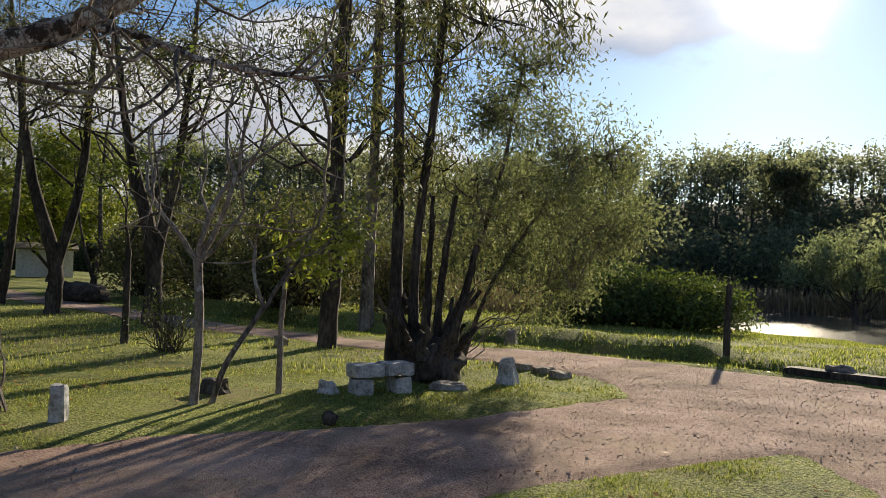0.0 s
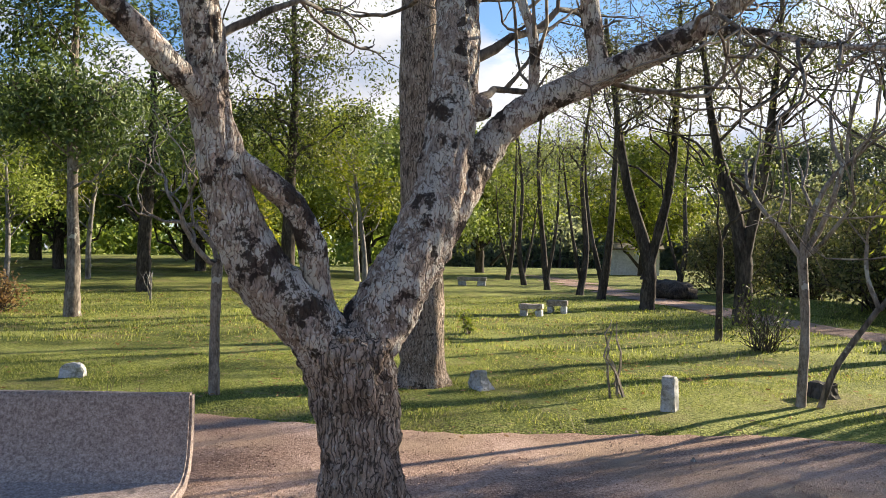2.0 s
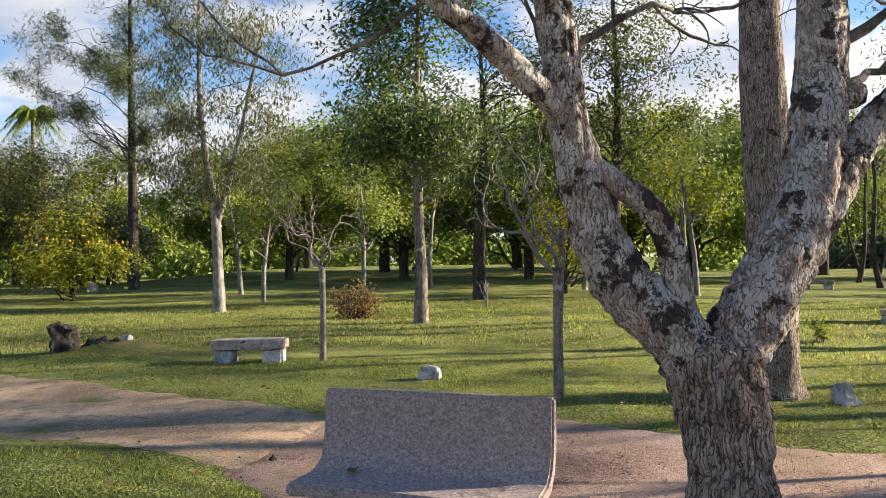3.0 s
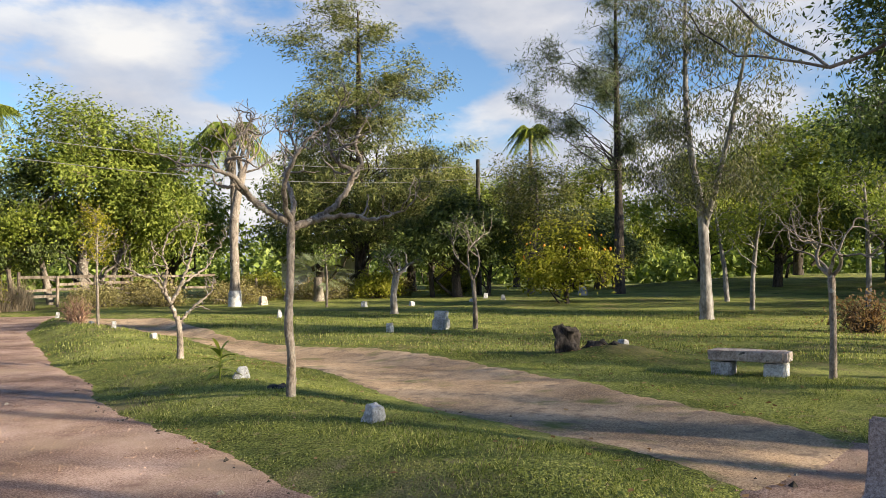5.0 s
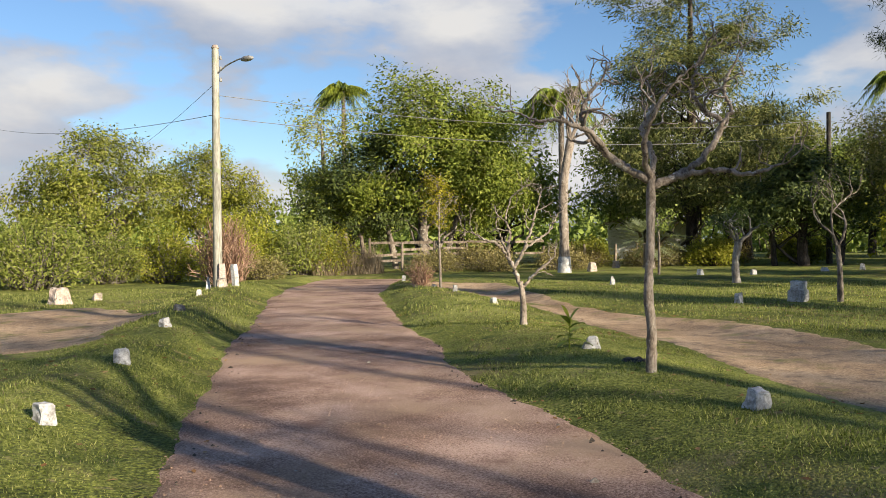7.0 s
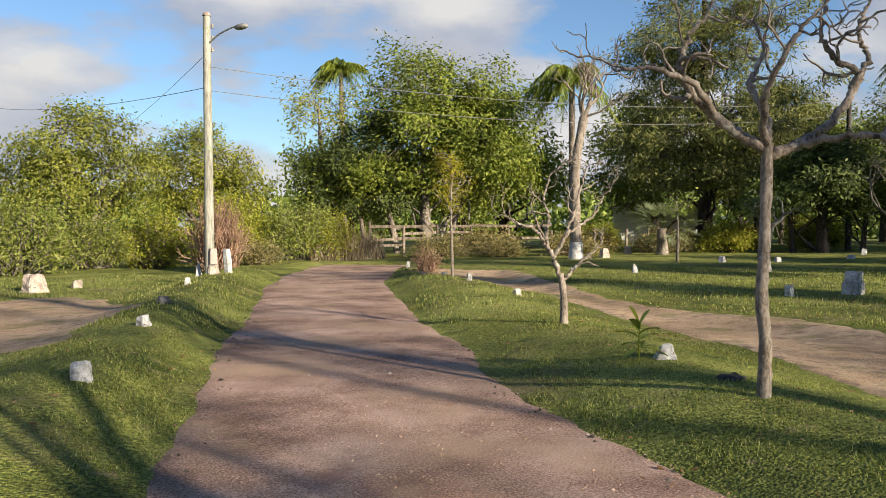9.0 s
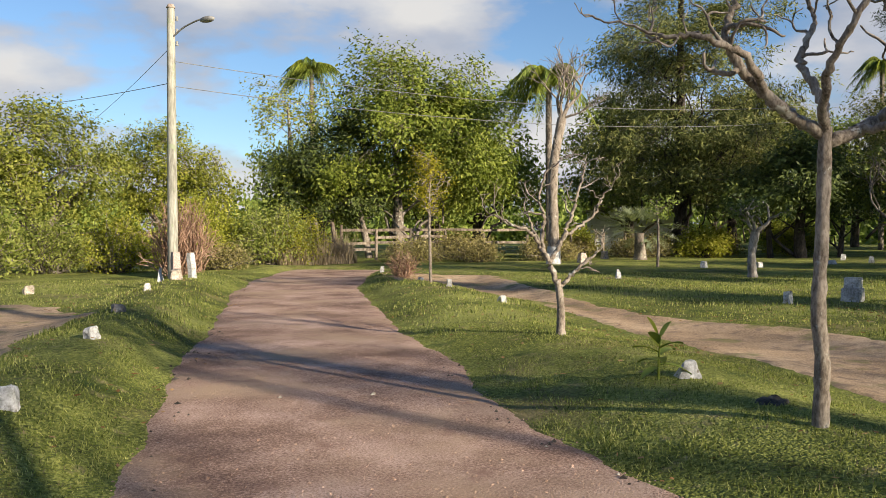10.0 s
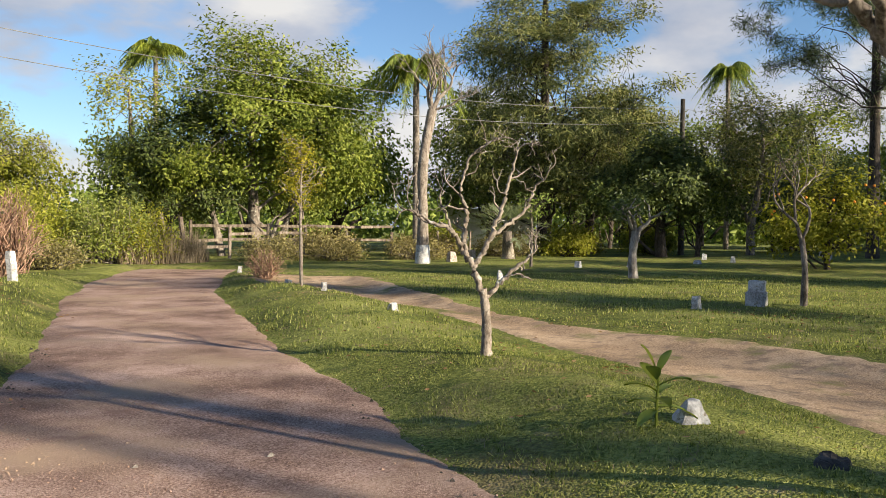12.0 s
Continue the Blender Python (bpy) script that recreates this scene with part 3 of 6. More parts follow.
def bare_tree(name, label, x, y, stem, limbs, depth=3, length=0.7, seed=1, bark=None, rise=0.3, spread=0.8, crook=0.25, foliage=None, per=0, leaf=0.08, group="", z=None, tipr=0.6):
    """A leafless tree: a stem of (x, y, z, radius), and limbs (dx, dy, dz, length, radius) that fork again and again from its top."""
    rng = np.random.default_rng(seed)
    root = empty(name, x, y, on_ground(x, y) if z is None else z, label, "tree", group)
    p = smooth_line(stem, 6 + 4 * len(stem))
    p[:, 3] *= rng.uniform(0.93, 1.08, len(p))
    foot = p[:1] + np.array([[0, 0, -0.12, p[0, 3] * 0.5]])
    p = np.concatenate([foot, p])
    mesh_object("trunk", *tube(p[:, :3], p[:, 3], 10), bark, root, smooth=True)
    wood, ends = [], []
    for dx, dy, dz, ln, r in limbs:
        grow(rng, p[-1, :3] - np.array([0, 0, 0.03]), (dx, dy, dz), ln, r, depth, wood, rise, spread, 2, crook, ends, 0.68, tipr)
    for level, piece in wood:
        if level:
            mesh_object("branch", *piece, bark, root, smooth=True)
    tagged(mesh_object("twigs", *joined([piece for level, piece in wood if not level]), bark, root, smooth=True), kind="stuff")
    if per:
        mesh_object("crown", *leaves(ends, per, 0.09, leaf, 0.4, 0.2, rng), foliage, root)
    return root


def shrub(name, label, x, y, radii, twig_count, per, leaf, twig_mat, foliage, seed=1, aspect=0.45, droop=0.1, z=None, category="shrub", group="", spread=0.14, upright=0.6, thin=1.0):
    """A shrub of stems fanning out from its foot, with leaf clumps along them."""
    rng = np.random.default_rng(seed)
    root = empty(name, x, y, on_ground(x, y) if z is None else z, label, category, group)
    wood, c = [], []
    for i in range(twig_count):
        a = rng.uniform(0, 6.283)
        out = rng.uniform(0.1, 1.0) ** upright
        tip = np.array([math.cos(a) * radii[0] * out, math.sin(a) * radii[1] * out, radii[2] * math.sqrt(max(0.04, 1.02 - out * out)) * rng.uniform(0.75, 1.1)])
        foot = np.array([math.cos(a), math.sin(a), 0]) * rng.uniform(0, 0.25) * radii[0] - np.array([0, 0, 0.05])
        p = wander(foot, tip, 7, 0.45, rng, 0.06)
        wood.append(tube(p, np.linspace(0.016, 0.004, 7) * (1 + radii[2] * 0.3) * thin, 3))
        c.append(p[3:] if per else p[-1:])
    tagged(mesh_object("stems", *joined(wood), twig_mat, root), kind="stuff")
    if per:
        mesh_object("foliage", *leaves(np.concatenate(c), per, spread, leaf, aspect, droop, rng), foliage, root)
    return root


# the large forked tree beside the road: every limb is a line of (x, y, z, radius)
BIG_TREE = {}
BIG_TREE["trunk"] = [(-4.51, 0.62, -0.15, 0.34), (-4.51, 0.60, 0.0, 0.285), (-4.51, 0.58, 0.31, 0.235), (-4.52, 0.56, 0.67, 0.205), (-4.53, 0.52, 0.92, 0.215), (-4.53, 0.48, 1.10, 0.235), (-4.53, 0.47, 1.20, 0.15)]
BIG_TREE["left"] = [(-4.53, 0.48, 0.98, 0.17), (-4.51, 0.30, 1.20, 0.165), (-4.48, 0.06, 1.44, 0.15), (-4.44, -0.09, 1.73, 0.13), (-4.40, -0.20, 2.16, 0.105), (-4.35, -0.24, 2.52, 0.098), (-4.30, -0.28, 2.84, 0.088), (-4.25, -0.32, 3.24, 0.08), (-4.14, -0.39, 3.68, 0.07), (-4.0, -0.5, 4.5, 0.055), (-3.9, -0.7, 5.4, 0.035)]
BIG_TREE["left_side"] = [(-4.38, -0.21, 2.28, 0.07), (-4.24, -0.39, 2.44, 0.066), (-4.13, -0.60, 2.63, 0.06), (-4.01, -0.77, 2.76, 0.056), (-3.87, -1.02, 2.97, 0.05), (-3.71, -1.29, 3.19, 0.045), (-3.4, -1.8, 3.6, 0.032)]
BIG_TREE["loop"] = [(-4.42, -0.13, 2.08, 0.05), (-4.39, 0.03, 1.95, 0.058), (-4.42, 0.18, 1.83, 0.066), (-4.46, 0.28, 1.64, 0.07), (-4.51, 0.32, 1.41, 0.078), (-4.52, 0.34, 1.22, 0.09)]
BIG_TREE["right"] = [(-4.53, 0.49, 0.98, 0.18), (-4.55, 0.66, 1.24, 0.172), (-4.60, 0.87, 1.61, 0.16), (-4.70, 1.04, 1.99, 0.145), (-4.84, 1.13, 2.41, 0.138), (-4.93, 1.18, 2.79, 0.132), (-5.03, 1.21, 3.28, 0.12), (-5.22, 1.24, 4.01, 0.10), (-5.44, 1.20, 4.73, 0.08), (-5.6, 1.0, 5.8, 0.05)]
BIG_TREE["right_side"] = [(-4.62, 0.93, 1.58, 0.11), (-4.72, 1.13, 1.87, 0.108), (-4.81, 1.30, 2.16, 0.10), (-4.79, 1.54, 2.41, 0.09), (-4.68, 1.96, 2.63, 0.078), (-4.50, 2.32, 2.79, 0.07), (-4.35, 2.57, 2.97, 0.062), (-4.16, 2.84, 3.20, 0.055), (-3.93, 3.14, 3.47, 0.045), (-3.6, 3.6, 3.9, 0.03)]
BIG_TREE["upper"] = [(-4.66, 1.99, 2.64, 0.06), (-4.68, 1.94, 2.90, 0.055), (-4.70, 1.90, 3.23, 0.05), (-4.8, 1.8, 3.9, 0.035)]
BIG_TREE["inner"] = [(-4.77, 1.60, 2.46, 0.035), (-4.72, 1.58, 2.83, 0.03), (-4.75, 1.52, 3.05, 0.028), (-4.8, 1.35, 3.6, 0.02)]
BIG_TREE["low_twig"] = [(-4.40, 2.50, 2.88, 0.03), (-4.15, 2.69, 2.82, 0.022), (-3.90, 2.87, 2.71, 0.018), (-3.64, 3.03, 2.64, 0.014), (-3.34, 3.21, 2.60, 0.008)]


def big_tree():
    rng = np.random.default_rng(11)
    root = empty("tree", -4.51, 0.60, 0.0, "large forked bare tree with furrowed lichen-covered bark", "tree")
    base = np.array([-4.51, 0.60, 0.0])
    tips = []
    for key, line in BIG_TREE.items():
        p = smooth_line(line, 16 * len(line) if key == "trunk" else 12 * len(line))
        sides = 72 if p[0, 3] > 0.1 else 28
        p[:, :3] -= base
        v, f = tube(p[:, :3], p[:, 3], sides)
        # furrowed bark: ridges that run along the limb, broken up by noise
        rings = v.reshape(len(p), sides, 3)
        out = rings - p[:, None, :3]
        out /= np.linalg.norm(out, axis=2, keepdims=True) + 1e-9
        for i in range(len(p)):
            for j in range(sides):
                q = Vector(rings[i, j])
                ridge = abs(noise.noise(Vector((q.x * 17, q.y * 17, q.z * 4.0)))) - 0.25
                knots = noise.noise(q * 3.3)
                rings[i, j] += out[i, j] * p[i, 3] * (0.30 * ridge + 0.11 * knots + 0.06 * noise.noise(q * 22)) * (1.0 if key != "trunk" else 1.25)
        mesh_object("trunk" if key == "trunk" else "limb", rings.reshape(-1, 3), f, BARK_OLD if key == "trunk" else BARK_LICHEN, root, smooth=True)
        if key not in ("trunk", "loop"):
            tips.append(p)
    # healed stub of a lost branch
    bm = bmesh.new()
    bmesh.ops.create_icosphere(bm, subdivisions=2, radius=0.085)
    for v in bm.verts:
        v.co = v.co * (1 + 0.25 * noise.noise(v.co * 14)) + Vector((-4.84, 1.28, 2.44)) - Vector(base)
    part("limb", bm, BARK_LICHEN, root, "healed stub of a lost branch", True)
    wood = []
    for p in tips:
        big = p[0, 3] > 0.055
        for i in range(int(len(p) * 0.45) if big else 4, len(p), 8 if big else 5):
            if p[i, 2] < 2.15:
                continue
            d = unit(p[min(i + 2, len(p) - 1), :3] - p[i - 2, :3])
            side = unit(np.cross(d, rng.normal(size=3)))
            grow(rng, p[i, :3], d * 0.6 + side, rng.uniform(0.45, 0.95), max(0.012, p[i, 3] * 0.24), 2, wood, 0.10, 0.7, 2, 0.22)
        grow(rng, p[-1, :3], unit(p[-1, :3] - p[-4, :3]), 0.9, p[-1, 3], 3, wood, 0.15, 0.7, 2, 0.2)
    for level, piece in wood:
        if level > 1:
            mesh_object("branch", *piece, BARK_GREY, root, smooth=True)
    tagged(mesh_object("twigs", *joined([piece for level, piece in wood if level < 2]), BARK_GREY, root, smooth=True), kind="stuff")
    return root


big_tree()

# gum trees and stems along the north verge
tree("tree", "clump of tall gum trees over a dark tangled stump", -7.4, 9.5,
     [[(-0.42, -0.3, 0, 0.125), (-0.40, -0.25, 1.5, 0.095), (-0.5, -0.2, 4, 0.078), (-0.62, -0.2, 8, 0.055), (-0.6, 0.1, 11, 0.03)], [(-0.2, -0.1, 0, 0.09), (-0.2, -0.05, 1.8, 0.07), (0.0, 0.1, 4.5, 0.058), (0.25, 0.3, 9, 0.04)],
      [(0.05, 0.1, 0, 0.075), (0.1, 0.15, 1.3, 0.055), (0.3, 0.3, 2.6, 0.035)], [(0.2, 0.1, 0, 0.085), (0.4, 0.25, 1.1, 0.06), (0.55, 0.3, 1.9, 0.04)], [(-0.15, 0.1, 0, 0.07), (-0.1, 0.15, 1.3, 0.055), (-0.05, 0.2, 2.6, 0.03)]],
     [(-0.9, -0.4, 4.2, 0.9, 0.9, 0.7), (-0.5, -0.1, 5.4, 1.4, 1.3, 1.0), (0.5, 0.5, 5.2, 1.3, 1.3, 0.9), (-0.5, 0, 8.5, 1.4, 1.4, 1.6), (-0.2, 0.0, 3.0, 0.7, 0.6, 0.5), (1.2, 0.9, 4.9, 0.7, 0.7, 0.5)], 260, 28, 0.17, 0.13, 0.22, 0.9, BARK_DARK, LEAF_GUM, 22, 0.3, 21)
tree("tree", "pale green willow-like tree with drooping sprays of leaves", -7.6, 10.3,
     [[(0, 0, 0, 0.07), (0.15, 0.15, 1.2, 0.055), (0.5, 0.45, 2.8, 0.035), (0.8, 0.6, 4.6, 0.015)], [(0.1, 0.1, 0, 0.045), (0.5, 0.4, 1.3, 0.032), (1.2, 0.9, 2.6, 0.018)]],
     [(0.75, 0.6, 3.2, 1.1, 1.0, 1.3), (1.45, 1.1, 2.6, 0.95, 0.9, 1.2), (0.8, 0.6, 4.2, 0.75, 0.75, 0.9), (0.2, 0.2, 2.2, 0.8, 0.7, 1.0), (2.0, 1.5, 2.7, 0.45, 0.45, 1.0), (1.1, 0.8, 1.5, 0.8, 0.8, 0.6)], 480, 60, 0.17, 0.075, 0.34, 0.6, BARK_GREY, LEAF_WILLOW, 18, 0.3, 22)
tree("tree", "tall straight gum tree with dark trunk", -11.4, 11.5, [[(0, 0, 0, 0.20), (0.1, 0.05, 2, 0.16), (0.15, 0.1, 6, 0.13), (0.3, 0.3, 13, 0.06)]],
     [(0.3, 0.3, 6.2, 2.2, 2.0, 1.4), (0.2, 0.3, 9.5, 1.6, 1.6, 1.6), (-1.6, -1.1, 5.6, 1.7, 1.6, 1.1), (1.2, 0.8, 5.0, 1.4, 1.4, 0.8)], 240, 28, 0.26, 0.12, 0.27, 0.8, BARK_DARK, LEAF_GUM, 24, 0.35, 23, "gum trees by the road")
tree("tree", "tall slim gum tree with pale trunk", -14.2, 15.7, [[(0, 0, 0, 0.19), (0.0, 0.05, 2, 0.15), (0.1, 0.1, 7, 0.12), (-0.2, 0.3, 14, 0.05)]],
     [(0, 0.2, 7.0, 2.2, 2.0, 1.8), (-0.2, 0.3, 10.5, 1.5, 1.5, 1.6), (0.9, 0.3, 5.0, 1.5, 1.4, 0.9)], 150, 26, 0.28, 0.14, 0.27, 0.8, BARK_GREY, LEAF_GUM, 22, 0.35, 24, "gum trees by the road")
bare_tree("tree", "thin grey sapling forking into almost leafless branches", -7.56, 5.65, [(0, 0, 0, 0.056), (0.03, 0.02, 0.8, 0.046), (0.0, 0.0, 1.55, 0.05)],
          [(-0.5, -0.35, 0.9, 0.9, 0.032), (0.35, 0.3, 1.0, 1.0, 0.034), (0.1, -0.1, 1.3, 1.1, 0.034), (-0.2, 0.3, 1.2, 0.9, 0.025), (0.8, 0.6, 0.55, 0.8, 0.026)], 3, 0.9, 25, BARK_TAN, 0.2, 0.6, 0.14, LEAF_MID, 5, 0.07)
bare_tree("tree", "leaning grey sapling with forked bare stem", -7.45, 5.8, [(0.0, 0.0, 0, 0.036), (0.12, 0.1, 0.45, 0.032), (0.4, 0.35, 1.05, 0.026)],
          [(0.6, 0.5, 1.0, 0.7, 0.025), (-0.4, -0.2, 1.0, 0.7, 0.025)], 3, 0.7, 26, BARK_GREY, 0.2, 0.6, 0.14, LEAF_MID, 6, 0.07)
tree("tree", "young sapling with light green leaves", -7.37, 6.68, [[(0, 0, 0, 0.038), (0.02, 0.0, 0.8, 0.032), (0.08, 0.08, 1.6, 0.025), (0.1, 0.1, 2.2, 0.01)]],
     [(0.3, 0.25, 1.75, 0.5, 0.4, 0.35), (-0.15, -0.1, 1.55, 0.35, 0.3, 0.25), (0.7, 0.5, 1.95, 0.3, 0.3, 0.3)], 55, 16, 0.10, 0.10, 0.42, 0.3, BARK_TAN, LEAF_LIGHT, 9, 0.45, 27)
tree("tree", "dark spreading tree with forked trunk beside the road", -16.6, 11.2, [[(0, 0, 0, 0.22), (-0.05, 0, 1.8, 0.17), (-0.5, -0.4, 4.2, 0.10), (-0.9, -0.6, 7, 0.04)], [(0, 0.05, 1.5, 0.14), (0.4, 0.3, 4.0, 0.10), (0.6, 0.5, 7.5, 0.04)]],
     [(-0.8, -0.6, 5.4, 1.7, 1.6, 1.5), (0.8, 0.6, 5.6, 1.7, 1.7, 1.5), (0, 0, 7.4, 2.2, 2.2, 1.2), (-2.2, -1.6, 6.4, 1.8, 1.8, 1.2), (2.4, 1.8, 6.4, 1.8, 1.8, 1.2)], 290, 26, 0.27, 0.115, 0.3, 0.45, BARK_DARK, LEAF_GUM, 26, 0.5, 28)
bare_tree("tree", "short dark thin trunk in the lawn", -13.7, 8.7, [(0, 0, 0, 0.075), (0.02, 0, 0.8, 0.06), (0.0, 0.02, 1.7, 0.055)], [(-0.2, 0, 1, 0.8, 0.04), (0.3, 0.2, 1, 0.8, 0.03)], 3, 0.8, 29, BARK_DARK, 0.25, 0.6, 0.2, LEAF_DARK, 20, 0.11)
shrub("shrub", "twiggy dark shrub in the lawn", -12.2, 8.6, (0.7, 0.7, 1.1), 60, 3, 0.06, BARK_DARK, LEAF_DARK, 30, upright=1.2, thin=0.45)
tree("tree", "dark tree with two leaning trunks beside the road", -22.0, 11.8, [[(0, 0, 0, 0.22), (0, 0, 1.4, 0.19), (-0.45, -0.5, 4.0, 0.13), (-0.9, -0.9, 8.5, 0.05)], [(0, 0, 1.0, 0.16), (0.5, 0.45, 4.0, 0.11), (0.6, 0.6, 8.5, 0.05)]],
     [(-0.9, -0.9, 6.8, 2.2, 2.2, 1.6), (0.9, 0.9, 7.0, 2.2, 2.2, 1.6), (0, 0, 8.8, 2.2, 2.2, 1.2), (-2.6, -1.6, 7.6, 1.8, 1.8, 1.4), (2.6, 1.6, 7.4, 1.8, 1.8, 1.4)], 290, 26, 0.3, 0.125, 0.3, 0.5, BARK_DARK, LEAF_GUM, 26, 0.45, 31)
VERGE = tree("tree", "slim dark tree in the row along the road", -26.9, 12.7, [[(0, 0, 0, 0.17), (0.3, 0.15, 2, 0.13), (0.15, 0.45, 5.5, 0.085), (0.5, 0.2, 9, 0.035)], [(0.05, 0, 0.6, 0.09), (-0.5, -0.3, 3.0, 0.06), (-0.9, -0.3, 6.0, 0.03)]],
             [(0.3, 0.3, 5.6, 1.7, 1.7, 1.8), (-0.5, -0.2, 7.4, 1.8, 1.8, 2.0)], 75, 13, 0.32, 0.13, 0.32, 0.4, BARK_DARK, LEAF_MID, 22, 0.4, 32, "row of trees along the road")
for x, y, turn, size in ((-30.0, 13.3, 80, 0.9), (-34.0, 13.6, 170, 0.95), (-39.5, 14.6, 250, 0.9), (-46.0, 16.0, 20, 0.9), (-35.0, 20.5, 40, 0.9)):
    copy_thing(VERGE, pose(x, y, on_ground(x, y), 0, 0, turn) @ Matrix.Diagonal((size, size, size, 1)))
BACK = tree("tree", "leafy tree behind the road", -22.0, 24.5, [[(0, 0, 0, 0.18), (0.05, 0, 1.6, 0.14), (0.1, 0.1, 4, 0.08), (0.0, 0.1, 6.5, 0.03)]],
            [(0.3, 0.3, 4.2, 1.8, 1.7, 1.5), (-0.6, -0.2, 3.2, 1.6, 1.6, 1.2), (0.1, 0.2, 5.6, 1.5, 1.5, 1.2), (0.4, -0.5, 2.4, 1.4, 1.3, 0.7)], 100, 26, 0.28, 0.14, 0.36, 0.3, BARK_DARK, LEAF_GUM, 20, 0.45, 33, "trees behind the road")
for x, y, turn, size in ((-17.4, 19.6, 200, 0.62), (-25.0, 21.2, 90, 0.65), (-29.5, 23.0, 10, 0.75), (-13.6, 23.5, 130, 0.66), (-21.0, 30.0, 300, 0.95), (-26.0, 33.0, 160, 1.0), (-34.0, 32.0, 230, 1.1), (-42.0, 29.0, 80, 1.1), (-15.5, 31.0, 20, 0.9)):
    copy_thing(BACK, pose(x, y, on_ground(x, y), 0, 0, turn) @ Matrix.Diagonal((size, size, size, 1)))
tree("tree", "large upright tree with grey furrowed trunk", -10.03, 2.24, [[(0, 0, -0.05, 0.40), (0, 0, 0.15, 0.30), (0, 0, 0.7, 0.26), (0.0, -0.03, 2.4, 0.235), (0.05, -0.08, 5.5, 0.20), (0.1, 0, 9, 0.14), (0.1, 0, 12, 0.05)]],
     [(0.3, 0.5, 8.0, 2.4, 2.4, 1.6), (-0.3, -0.6, 10.0, 2.3, 2.3, 1.8), (0.2, 0, 12.0, 1.6, 1.6, 1.2)], 90, 16, 0.3, 0.16, 0.3, 0.4, BARK_OLD, LEAF_DARK, 30, 0.3, 34, sides=22, gnarl=0.06)

# west lawn
bare_tree("tree", "small pruned bare tree with slim pale trunk", -12.74, -3.7, [(0, 0, 0, 0.055), (0.02, 0.02, 0.7, 0.045), (-0.02, 0.0, 1.45, 0.05)],
          [(-0.5, -0.7, 0.5, 0.5, 0.03), (0.3, 0.7, 0.6, 0.5, 0.03), (0.3, -0.4, 0.9, 0.45, 0.028), (-0.4, 0.4, 0.9, 0.45, 0.026)], 4, seed=41, bark=BARK_TAN, rise=0.15, spread=0.8, crook=0.28, tipr=0.7)
bare_tree("tree", "small pruned bare tree with knobbly branches", -9.53, -0.19, [(0, 0, 0, 0.06), (-0.02, 0, 0.7, 0.052), (0.02, 0.02, 1.42, 0.06)],
          [(0.1, -1.0, 0.45, 0.7, 0.034), (-0.2, -0.5, 0.9, 0.55, 0.034), (0.1, 0.5, 0.9, 0.4, 0.03), (0.4, 0.1, 1.0, 0.4, 0.028)], 3, seed=42, bark=BARK_TAN, rise=0.35, spread=0.75, crook=0.3, tipr=0.8)
tree("tree", "upright tree with reddish trunk and dark glossy leaves", -19.9, -3.2, [[(0, 0, 0, 0.20), (0, 0, 1.2, 0.145), (-0.05, -0.05, 4, 0.10), (0.05, 0.05, 8.5, 0.04)]],
     [(0, -0.2, 5.2, 1.5, 1.6, 1.5), (-0.2, 0.7, 4.4, 1.0, 1.2, 0.9), (0.2, -0.9, 6.8, 1.2, 1.3, 1.2), (0, 0.2, 8.0, 1.3, 1.4, 1.2), (0, -1.3, 4.4, 0.8, 0.8, 0.5)], 330, 44, 0.26, 0.15, 0.42, 0.4, BARK_GREY, LEAF_DARK, 34, 0.35, 43)
tree("tree", "tall thin-leaved gum tree with pale forked trunk", -25.3, -10.3, [[(0, 0, 0, 0.22), (0.02, 0, 1.2, 0.17), (0.0, -0.1, 3.2, 0.14), (-0.1, -0.6, 6.5, 0.085), (-0.1, -0.5, 11, 0.035)], [(0, 0, 2.8, 0.10), (0.1, 0.7, 5.2, 0.07), (0.1, 1.5, 9, 0.04)]],
     [(-0.1, -0.8, 7.0, 1.3, 1.6, 1.8), (0.1, 1.4, 7.6, 1.2, 1.3, 1.8), (0, 0, 9.8, 1.8, 2.2, 1.8), (0, -1.4, 5.0, 1.1, 1.1, 1.0), (0, 1.6, 5.4, 0.9, 0.9, 0.9), (0, 0.2, 4.2, 1.2, 1.6, 0.6)], 430, 40, 0.24, 0.15, 0.26, 0.9, BARK_PALE, LEAF_GUM, 40, 0.35, 44)
SAPLING = tree("tree", "young tree with slim pale trunk and round crown", -31.0, -10.8, [[(0, 0, 0, 0.10), (0.1, 0.1, 1.5, 0.08), (0.2, 0.5, 4, 0.04)]],
               [(0.1, 0.2, 3.4, 1.4, 1.4, 0.9), (0.3, 0.8, 4.2, 1.2, 1.2, 0.8)], 80, 30, 0.24, 0.14, 0.4, 0.2, BARK_PALE, LEAF_MID, 14, 0.5, 45, "young trees on the lawn")
for x, y, turn, size in ((-33.5, -7.5, 120, 1.1), (-36.0, -13.5, 210, 1.15), (-39.0, -5.5, 330, 1.3), (-37.0, 1.5, 60, 1.2), (-33.0, 5.5, 160, 1.25), (-41.0, 6.5, 260, 1.5)):
    copy_thing(SAPLING, pose(x, y, on_ground(x, y), 0, 0, turn) @ Matrix.Diagonal((size, size, size, 1)))
shrub("shrub", "low brown shrub round an old stump", -21.8, -5.2, (0.75, 0.75, 0.85), 60, 5, 0.10, BARK_DARK, LEAF_DRY, 46)
